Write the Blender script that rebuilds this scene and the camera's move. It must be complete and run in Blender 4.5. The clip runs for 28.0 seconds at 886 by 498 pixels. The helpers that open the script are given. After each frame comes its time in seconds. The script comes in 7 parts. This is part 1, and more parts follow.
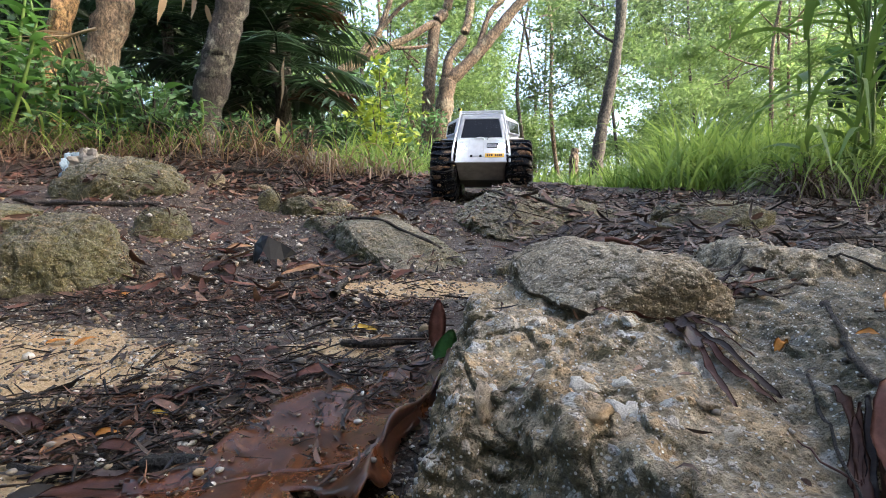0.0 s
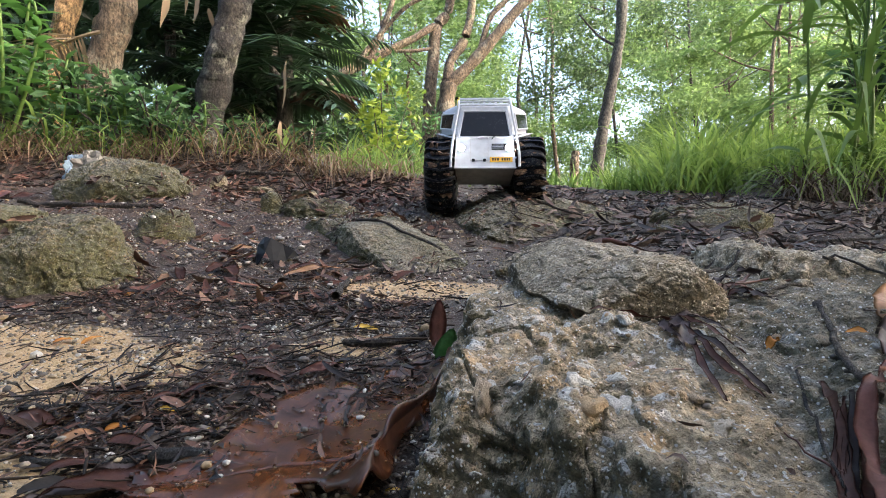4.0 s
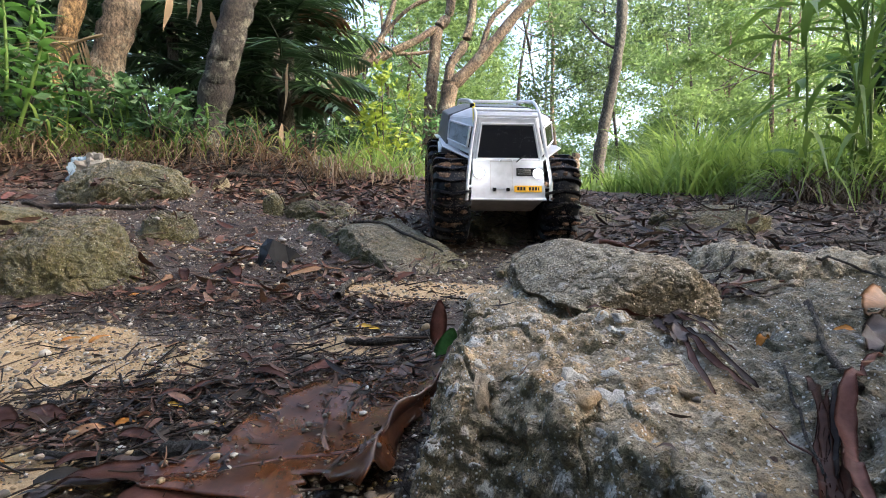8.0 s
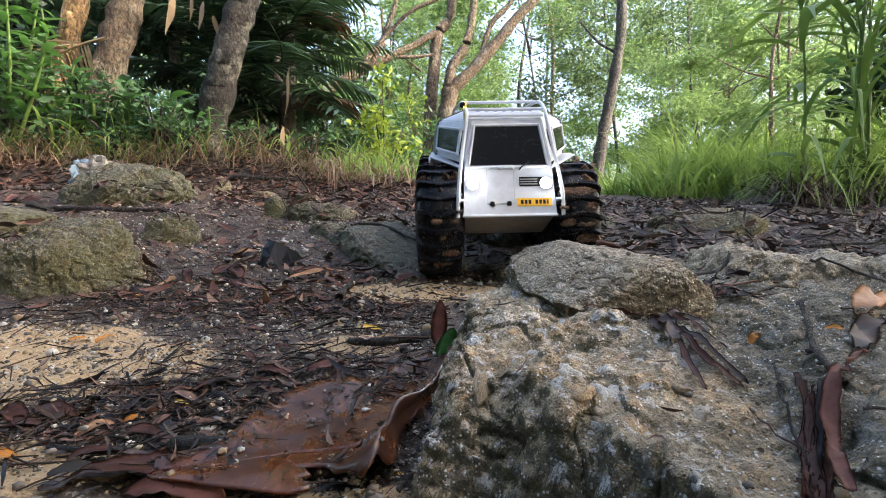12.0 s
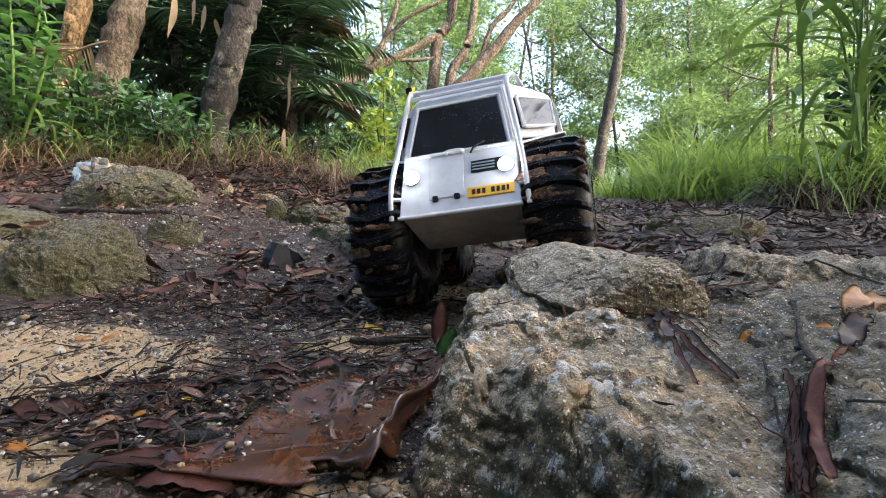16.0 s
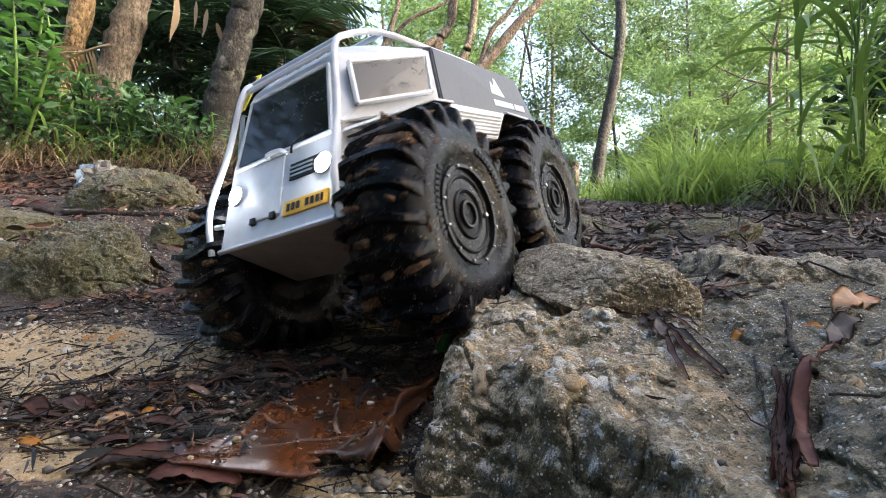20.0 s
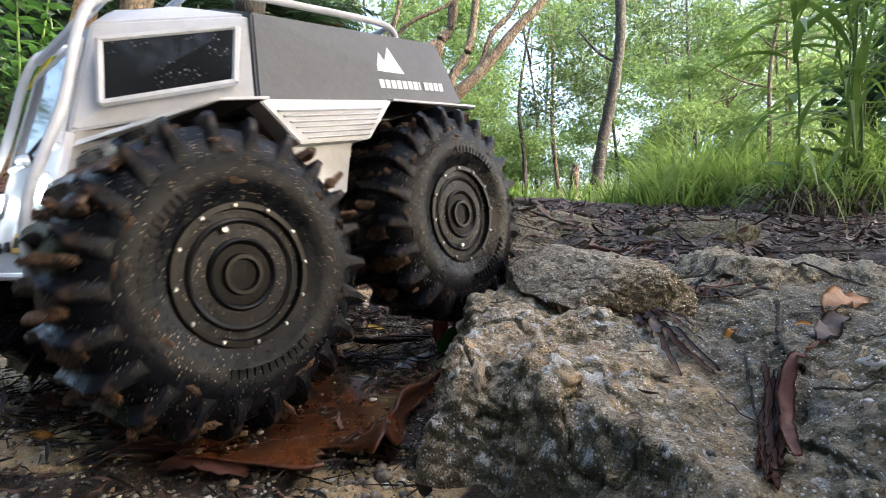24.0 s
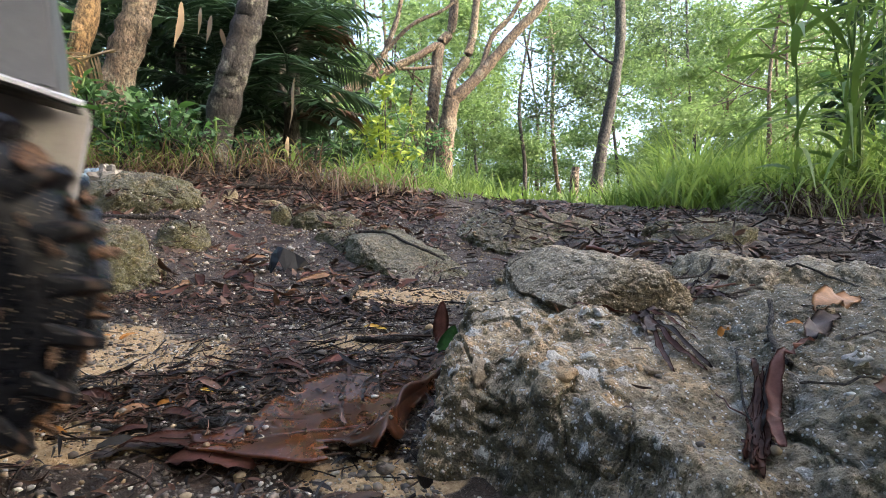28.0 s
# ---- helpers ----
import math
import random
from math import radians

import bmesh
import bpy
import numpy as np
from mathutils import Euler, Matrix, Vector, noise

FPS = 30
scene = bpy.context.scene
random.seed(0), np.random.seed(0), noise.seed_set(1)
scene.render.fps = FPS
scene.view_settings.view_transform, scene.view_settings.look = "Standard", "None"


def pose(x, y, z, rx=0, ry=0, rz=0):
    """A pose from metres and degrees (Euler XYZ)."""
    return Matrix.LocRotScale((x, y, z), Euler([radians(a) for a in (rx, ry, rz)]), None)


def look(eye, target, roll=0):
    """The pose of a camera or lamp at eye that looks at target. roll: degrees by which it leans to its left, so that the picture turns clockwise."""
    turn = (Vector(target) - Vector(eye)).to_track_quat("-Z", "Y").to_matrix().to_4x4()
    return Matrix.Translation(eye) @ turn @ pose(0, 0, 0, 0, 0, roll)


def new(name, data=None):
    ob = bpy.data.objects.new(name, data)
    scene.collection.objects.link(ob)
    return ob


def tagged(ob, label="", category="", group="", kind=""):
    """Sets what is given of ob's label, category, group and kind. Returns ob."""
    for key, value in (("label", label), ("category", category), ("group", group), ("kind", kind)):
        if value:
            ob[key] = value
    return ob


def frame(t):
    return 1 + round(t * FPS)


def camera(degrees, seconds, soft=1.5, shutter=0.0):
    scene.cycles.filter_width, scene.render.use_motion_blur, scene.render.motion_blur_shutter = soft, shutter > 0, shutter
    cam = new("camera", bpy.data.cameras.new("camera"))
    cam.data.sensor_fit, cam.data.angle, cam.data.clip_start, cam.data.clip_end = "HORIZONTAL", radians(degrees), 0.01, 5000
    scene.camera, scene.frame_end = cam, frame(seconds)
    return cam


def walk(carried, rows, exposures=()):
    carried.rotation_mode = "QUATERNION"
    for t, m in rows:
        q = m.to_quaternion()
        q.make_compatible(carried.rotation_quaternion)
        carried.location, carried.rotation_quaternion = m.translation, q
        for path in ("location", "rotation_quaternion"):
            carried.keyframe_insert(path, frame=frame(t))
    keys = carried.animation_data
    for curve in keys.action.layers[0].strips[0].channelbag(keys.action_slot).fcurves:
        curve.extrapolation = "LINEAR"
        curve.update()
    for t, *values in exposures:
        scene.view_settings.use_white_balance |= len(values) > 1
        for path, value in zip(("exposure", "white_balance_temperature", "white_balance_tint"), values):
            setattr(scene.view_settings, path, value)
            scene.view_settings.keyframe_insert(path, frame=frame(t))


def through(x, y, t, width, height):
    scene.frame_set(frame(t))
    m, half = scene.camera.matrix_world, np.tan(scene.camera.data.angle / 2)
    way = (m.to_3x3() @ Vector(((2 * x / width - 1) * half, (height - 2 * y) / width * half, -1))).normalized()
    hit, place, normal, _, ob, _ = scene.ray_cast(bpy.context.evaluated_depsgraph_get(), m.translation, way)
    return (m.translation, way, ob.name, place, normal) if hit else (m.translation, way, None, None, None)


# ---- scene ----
cam = camera(80.64, 28.0, soft=1.0, shutter=0.7)
# seconds, place, turn in degrees
PATH = [
    (0, 0.0005, 0.0287, 0.1537, 89.020, 0.244, -0.176),
    (2, 0.0006, 0.0251, 0.1532, 89.155, 0.213, -0.116),
    (4, 0.0006, 0.0214, 0.1527, 89.278, 0.171, -0.081),
    (6, 0.0007, 0.0175, 0.1522, 89.412, 0.140, -0.041),
    (8, 0.0006, 0.0127, 0.1517, 89.526, 0.112, -0.017),
    (10, 0.0006, 0.0086, 0.1512, 89.682, 0.077, 0.031),
    (12, 0.0002, 0.0047, 0.1507, 89.826, 0.039, -0.004),
    (14, 0.0000, 0.0007, 0.1501, 89.976, 0.005, -0.000),
    (16, -0.0002, -0.0036, 0.1495, 90.127, -0.028, 0.002),
    (18, -0.0004, -0.0078, 0.1489, 90.273, -0.062, 0.003),
    (20, -0.0006, -0.0122, 0.1484, 90.417, -0.094, 0.004),
    (22, -0.0007, -0.0164, 0.1478, 90.545, -0.123, 0.014),
    (24, -0.0008, -0.0206, 0.1473, 90.661, -0.150, 0.029),
    (26, -0.0009, -0.0247, 0.1468, 90.771, -0.175, 0.044),
    (28, -0.0009, -0.0288, 0.1462, 90.881, -0.200, 0.061),
]
walk(cam, [(r[0], pose(*r[1:])) for r in PATH], exposures=[(0.0, 2.70), (28.0, 2.70)])

# ---- world and light: a bright hazy sky over a shaded forest track ----
world = bpy.data.worlds.new("world")
scene.world = world
world.use_nodes = True
wn = world.node_tree.nodes
sky = wn.new("ShaderNodeTexSky")
sky.sky_type = "NISHITA"
sky.sun_disc = False
sky.sun_elevation = radians(33)
sky.sun_rotation = radians(104)
sky.air_density, sky.dust_density, sky.ozone_density = 1.0, 5.3, 1.4
wn["Background"].inputs["Strength"].default_value = 0.15
world.node_tree.links.new(sky.outputs["Color"], wn["Background"].inputs["Color"])
sun = new("sun", bpy.data.lights.new("sun", "SUN"))
sun.data.energy, sun.data.angle, sun.data.color = 1.15, radians(4), (1.0, 0.90, 0.76)
sun.matrix_world = look((6.0, -1.5, 4.0), (0, 0, 0))

# ---- small tools ----
rng = np.random.default_rng(7)


def hash2(ix, iy, iz, seed):
    h = np.sin(ix * 127.1 + iy * 311.7 + iz * 74.7 + seed * 53.3) * 43758.5453
    return h - np.floor(h)


def vnoise(x, y, z, seed=0):
    """Smooth value noise, -1 to 1, for arrays."""
    x, y, z = np.asarray(x, float), np.asarray(y, float), np.asarray(z, float)
    ix, iy, iz = np.floor(x), np.floor(y), np.floor(z)
    fx, fy, fz = x - ix, y - iy, z - iz
    fx, fy, fz = fx * fx * (3 - 2 * fx), fy * fy * (3 - 2 * fy), fz * fz * (3 - 2 * fz)
    out = 0
    for a in (0, 1):
        for b in (0, 1):
            for c in (0, 1):
                w = (fx if a else 1 - fx) * (fy if b else 1 - fy) * (fz if c else 1 - fz)
                out = out + w * hash2(ix + a, iy + b, iz + c, seed)
    return out * 2 - 1


def fbm(x, y, z, octaves=4, seed=0, gain=0.5):
    out, amp, f = 0, 1.0, 1.0
    for o in range(octaves):
        out = out + amp * vnoise(x * f, y * f, z * f, seed + o)
        amp, f = amp * gain, f * 2.03
    return out


def worley(x, y, z, seed=0):
    """Distance to the nearest scattered point, for arrays."""
    ix, iy, iz = np.floor(x), np.floor(y), np.floor(z)
    best = np.full(np.shape(x), 9.0)
    for a in (-1, 0, 1):
        for b in (-1, 0, 1):
            for c in (-1, 0, 1):
                jx, jy, jz = ix + a, iy + b, iz + c
                d = (jx + hash2(jx, jy, jz, seed) - x) ** 2 + (jy + hash2(jx, jy, jz, seed + 1) - y) ** 2 + (jz + hash2(jx, jy, jz, seed + 2) - z) ** 2
                best = np.minimum(best, d)
    return np.sqrt(best)


def smooth(a, b, x):
    t = np.clip((np.asarray(x, float) - a) / (b - a), 0, 1)
    return t * t * (3 - 2 * t)


def mesh_np(name, verts, faces, shade=True):
    """A mesh from arrays of points and of equal-sized faces."""
    verts, faces = np.asarray(verts, np.float32), np.asarray(faces, np.int32)
    me = bpy.data.meshes.new(name)
    k = faces.shape[1]
    me.vertices.add(len(verts))
    me.vertices.foreach_set("co", verts.ravel())
    me.loops.add(faces.size)
    me.loops.foreach_set("vertex_index", faces.ravel())
    me.polygons.add(len(faces))
    me.polygons.foreach_set("loop_start", np.arange(0, faces.size, k, dtype=np.int32))
    me.polygons.foreach_set("loop_total", np.full(len(faces), k, np.int32))
    me.polygons.foreach_set("use_smooth", np.full(len(faces), shade, bool))
    me.update(calc_edges=True)
    me.validate()
    return me


def thing(name, data, material, label="", category="", group="", kind=""):
    ob = new(name, data)
    if data is not None and material is not None:
        data.materials.append(material)
    return tagged(ob, label, category, group, kind)


def part(name, bm, material, parent, label="", smooth_faces=False):
    """Links a bmesh (or a ready mesh) as one part of a thing."""
    if isinstance(bm, bmesh.types.BMesh):
        me = bpy.data.meshes.new(name)
        bmesh.ops.recalc_face_normals(bm, faces=bm.faces)
        for f in bm.faces:
            f.smooth = smooth_faces
        bm.to_mesh(me)
        bm.free()
    else:
        me = bm
    if not me.materials:
        me.materials.append(material)
    ob = new(name, me)
    ob.parent = parent
    if label:
        ob["label"] = label
    return ob


def hull(points, bevel=0.0, segments=2):
    bm = bmesh.new()
    for p in points:
        bm.verts.new(p)
    bmesh.ops.convex_hull(bm, input=bm.verts)
    junk = {v for v in bm.verts if not v.link_faces}
    bmesh.ops.delete(bm, geom=list(junk), context="VERTS")
    bmesh.ops.dissolve_limit(bm, angle_limit=radians(2), verts=bm.verts, edges=bm.edges)
    if bevel:
        bmesh.ops.bevel(bm, geom=list(bm.edges), offset=bevel, segments=segments, affect="EDGES", clamp_overlap=True)
    return bm


def both(points):
    return [(s * x, y, z) for x, y, z in points for s in (1, -1)]


def slab(points, thick, bevel=0.0):
    """A flat plate: the polygon and its copy pushed back along the polygon's normal."""
    a, b, c = (Vector(points[i]) for i in (0, 1, 2))
    n = (b - a).cross(c - a).normalized()
    return hull([tuple(Vector(p)) for p in points] + [tuple(Vector(p) - n * thick) for p in points], bevel)


def box(cx, cy, cz, sx, sy, sz, bevel=0.0):
    return hull([(cx + a * sx / 2, cy + b * sy / 2, cz + c * sz / 2) for a in (-1, 1) for b in (-1, 1) for c in (-1, 1)], bevel)


def tube_arrays(points, radii, sides=8):
    """Rings of a pipe along points."""
    pts = [Vector(p) for p in points]
    if not hasattr(radii, "__len__"):
        radii = [radii] * len(pts)
    verts, faces = [], []
    ref = Vector((0.3, 0.2, 0.93))
    for i, p in enumerate(pts):
        d = (pts[min(i + 1, len(pts) - 1)] - pts[max(i - 1, 0)]).normalized()
        u = d.cross(ref)
        if u.length < 0.05:
            u = d.cross(Vector((1, 0, 0)))
        u.normalize()
        v = d.cross(u)
        for k in range(sides):
            a = 2 * math.pi * k / sides
            verts.append(p + (u * math.cos(a) + v * math.sin(a)) * radii[i])
    for i in range(len(pts) - 1):
        for k in range(sides):
            a, b = i * sides + k, i * sides + (k + 1) % sides
            faces.append((a, b, b + sides, a + sides))
    n = len(verts)
    verts += [pts[0], pts[-1]]
    for k in range(sides):
        faces.append((k, n, n, (k + 1) % sides))
        e = (len(pts) - 1) * sides
        faces.append((e + k, e + (k + 1) % sides, n + 1, n + 1))
    return [tuple(v) for v in verts], faces


def tube_bm(points, radii, sides=8):
    verts, faces = tube_arrays(points, radii, sides)
    bm = bmesh.new()
    vs = [bm.verts.new(v) for v in verts]
    for f in faces:
        f = list(dict.fromkeys(f))
        bm.faces.new([vs[i] for i in f])
    return bm


def bend(points, steps=6):
    """A smooth line through points."""
    p = [Vector(points[0])] + [Vector(q) for q in points] + [Vector(points[-1])]
    out = []
    for i in range(1, len(p) - 2):
        a, b, c, d = p[i - 1], p[i], p[i + 1], p[i + 2]
        for k in range(steps):
            t = k / steps
            out.append(0.5 * ((2 * b) + (c - a) * t + (2 * a - 5 * b + 4 * c - d) * t * t + (3 * b - a - 3 * c + d) * t ** 3))
    out.append(p[-2])
    return out


def lathe(profile, sides=48):
    """A solid turned round the x axis from (x, radius) pairs."""
    bm = bmesh.new()
    rings = []
    for x, r in profile:
        rings.append([bm.verts.new((x, r * math.cos(2 * math.pi * k / sides), r * math.sin(2 * math.pi * k / sides))) for k in range(sides)])
    for a, b in zip(rings, rings[1:]):
        for k in range(sides):
            bm.faces.new((a[k], a[(k + 1) % sides], b[(k + 1) % sides], b[k]))
    bm.faces.new(rings[0])
    bm.faces.new(rings[-1])
    return bm


# ---- materials ----
def mat(name, build):
    m = bpy.data.materials.new(name)
    m.use_nodes = True
    t = m.node_tree
    build(t, t.nodes["Principled BSDF"])
    return m


def node(t, kind, **values):
    n = t.nodes.new(kind)
    for k, v in values.items():
        if k in n.inputs:
            n.inputs[k].default_value = v
    return n


def coords(t, scale=1.0, which="Object"):
    c = t.nodes.new("ShaderNodeTexCoord")
    m = node(t, "ShaderNodeMapping")
    m.inputs["Scale"].default_value = (scale, scale, scale) if not hasattr(scale, "__len__") else scale
    t.links.new(c.outputs[which], m.inputs["Vector"])
    return m.outputs["Vector"]


def ntex(t, vec, scale, detail=5, rough=0.6):
    n = node(t, "ShaderNodeTexNoise", Scale=scale, Detail=detail, Roughness=rough)
    t.links.new(vec, n.inputs["Vector"])
    return n.outputs["Fac"]


def ramp(t, fac, stops):
    r = t.nodes.new("ShaderNodeValToRGB")
    e = r.color_ramp.elements
    while len(e) < len(stops):
        e.new(0.5)
    for el, (p, c) in zip(e, stops):
        el.position = p
        el.color = (*c, 1) if hasattr(c, "__len__") else (c, c, c, 1)
    t.links.new(fac, r.inputs["Fac"])
    return r.outputs["Color"]


def mix(t, fac, a, b, mode="MIX"):
    m = t.nodes.new("ShaderNodeMix")
    m.data_type, m.blend_type = "RGBA", mode
    for k, v in ((0, fac), (6, a), (7, b)):
        if hasattr(v, "node"):
            t.links.new(v, m.inputs[k])
        elif k == 0:
            m.inputs[0].default_value = v
        else:
            m.inputs[k].default_value = (*v, 1)
    return m.outputs[2]


def bump(t, p, height, strength, distance):
    b = node(t, "ShaderNodeBump", Strength=strength, Distance=distance)
    t.links.new(height, b.inputs["Height"])
    t.links.new(b.outputs["Normal"], p.inputs["Normal"])


def plain(name, colour, rough=0.5, metal=0.0, spec=0.5, wear=0.15, scale=60.0, relief=0.0):
    """A painted or moulded surface with grain and slight stains."""
    def build(t, p):
        v = coords(t)
        n = ntex(t, v, scale, 6, 0.65)
        big = ntex(t, v, scale * 0.12, 3)
        dark = tuple(c * (1 - wear) for c in colour)
        light = tuple(min(1, c * (1 + wear * 0.5)) for c in colour)
        c = mix(t, ramp(t, n, [(0.35, 0.0), (0.65, 1.0)]), dark, light)
        c = mix(t, ramp(t, big, [(0.5, 0.0), (0.75, 0.6)]), c, tuple(x * (1 - wear * 1.6) for x in colour))
        t.links.new(c, p.inputs["Base Color"])
        t.links.new(ramp(t, n, [(0.3, max(0, rough - 0.08)), (0.7, min(1, rough + 0.1))]), p.inputs["Roughness"])
        p.inputs["Metallic"].default_value = metal
        p.inputs["Specular IOR Level"].default_value = spec
        if relief:
            bump(t, p, n, 0.6, relief)
    return mat(name, build)


def leaf_mat(name, dark, light, through=0.35, rough=0.5):
    """Leaves: each piece has its own tint; some light passes through."""
    m = bpy.data.materials.new(name)
    m.use_nodes = True
    t = m.node_tree
    p = t.nodes["Principled BSDF"]
    g = t.nodes.new("ShaderNodeNewGeometry")
    v = coords(t)
    n = ntex(t, v, 2.5, 3)
    f = node(t, "ShaderNodeMath")
    f.operation = "MULTIPLY_ADD"
    t.links.new(g.outputs["Random Per Island"], f.inputs[0])
    f.inputs[1].default_value = 0.7
    t.links.new(ramp(t, n, [(0.3, -0.1), (0.7, 0.3)]), f.inputs[2])
    c = ramp(t, f.outputs[0], [(0.0, dark), (0.55, tuple((a + b) / 2 for a, b in zip(dark, light))), (1.0, light)])
    t.links.new(c, p.inputs["Base Color"])
    p.inputs["Roughness"].default_value = rough
    tr = t.nodes.new("ShaderNodeBsdfTranslucent")
    t.links.new(c, tr.inputs["Color"])
    mx = node(t, "ShaderNodeMixShader", Fac=through)
    t.links.new(p.outputs[0], mx.inputs[1])
    t.links.new(tr.outputs[0], mx.inputs[2])
    t.links.new(mx.outputs[0], t.nodes["Material Output"].inputs["Surface"])
    return m


def bark_mat(name, dark, light, scale=14.0, lichen=0.0):
    """Fissured bark; lichen: how much pale grey-green crust lies on it."""
    def build(t, p):
        v = coords(t, (1, 1, 0.55))
        n = ntex(t, v, scale, 8, 0.7)
        big = ntex(t, v, scale * 0.2, 3)
        c = ramp(t, n, [(0.3, dark), (0.7, light)])
        fine = ntex(t, v, scale * 6, 7, 0.75)
        c = mix(t, ramp(t, big, [(0.5, 0.0), (0.62, 0.6)]), c, (light[0] * 0.85, light[1] * 0.95, light[2] * 0.85))
        c = mix(t, 0.9, c, ramp(t, fine, [(0.40, 0.2), (0.5, 0.85), (0.60, 1.7)]), "MULTIPLY")
        if lichen:
            crust = mix(t, 0.5, ntex(t, coords(t), scale * 1.6, 8, 0.75), ntex(t, coords(t), scale * 0.5, 3))
            c = mix(t, ramp(t, crust, [(0.52, 0.0), (0.58, lichen)]), c, mix(t, 1.0, (0.30, 0.29, 0.22), ramp(t, fine, [(0.35, 0.3), (0.6, 1.4)]), "MULTIPLY"))
        n = mix(t, 0.5, n, fine)
        t.links.new(c, p.inputs["Base Color"])
        p.inputs["Roughness"].default_value = 0.85
        bump(t, p, n, 1.0, 0.03)
    return mat(name, build)


def ground_build(t, p):
    v = coords(t)
    n1 = ntex(t, v, 9, 6, 0.65)
    n2 = ntex(t, v, 90, 6, 0.7)
    vor = node(t, "ShaderNodeTexVoronoi", Scale=230.0)
    t.links.new(v, vor.inputs["Vector"])
    n3 = ntex(t, v, 420, 6, 0.75)
    soil = ramp(t, n2, [(0.3, (0.012, 0.009, 0.007)), (0.5, (0.042, 0.028, 0.020)), (0.72, (0.105, 0.070, 0.048))])
    red = ramp(t, n2, [(0.3, (0.04, 0.019, 0.013)), (0.7, (0.13, 0.066, 0.046))])
    soil = mix(t, ramp(t, n1, [(0.52, 0.0), (0.7, 0.5)]), soil, red)
    grit = ramp(t, vor.outputs["Color"], [(0.2, (0.05, 0.04, 0.03)), (0.5, (0.16, 0.13, 0.10)), (0.8, (0.36, 0.32, 0.26))])
    few = ramp(t, n3, [(0.54, 0.0), (0.62, 0.75)])
    soil = mix(t, few, soil, grit)
    sand = ramp(t, n3, [(0.28, (0.20, 0.125, 0.062)), (0.5, (0.43, 0.295, 0.155)), (0.72, (0.62, 0.48, 0.30))])
    # sand washed into the hollows of the track: soft-edged patches
    sx = t.nodes.new("ShaderNodeSeparateXYZ")
    t.links.new(v, sx.inputs[0])
    total = None
    for cx, cy, rx, ry in SAND:
        d = t.nodes.new("ShaderNodeVectorMath")
        d.operation = "SUBTRACT"
        t.links.new(v, d.inputs[0])
        d.inputs[1].default_value = (cx, cy, 0)
        s = t.nodes.new("ShaderNodeVectorMath")
        s.operation = "MULTIPLY"
        t.links.new(d.outputs[0], s.inputs[0])
        s.inputs[1].default_value = (1 / rx, 1 / ry, 0)
        ln = t.nodes.new("ShaderNodeVectorMath")
        ln.operation = "LENGTH"
        t.links.new(s.outputs[0], ln.inputs[0])
        k = ramp(t, ln.outputs["Value"], [(0.45, 1.0), (1.0, 0.0)])
        total = k if total is None else mix(t, 1.0, total, k, "LIGHTEN")
    edge = mix(t, 0.85, total, ntex(t, v, 30, 9, 0.8), "OVERLAY")
    mask = ramp(t, edge, [(0.26, 0.0), (0.42, 0.97)])
    c = mix(t, mask, soil, sand)
    t.links.new(c, p.inputs["Base Color"])
    t.links.new(ramp(t, n1, [(0.35, 0.45), (0.65, 0.9)]), p.inputs["Roughness"])
    p.inputs["Specular IOR Level"].default_value = 0.3
    h = mix(t, 0.5, n2, n3)
    bump(t, p, h, 1.0, 0.004)


SAND = [(-0.36, 0.43, 0.15, 0.10), (-0.26, 0.405, 0.10, 0.075), (-0.27, 0.335, 0.08, 0.06), (-0.02, 0.67, 0.15, 0.06), (-0.22, 0.25, 0.085, 0.04), (-0.075, 0.45, 0.06, 0.032), (-0.03, 0.225, 0.05, 0.02)]


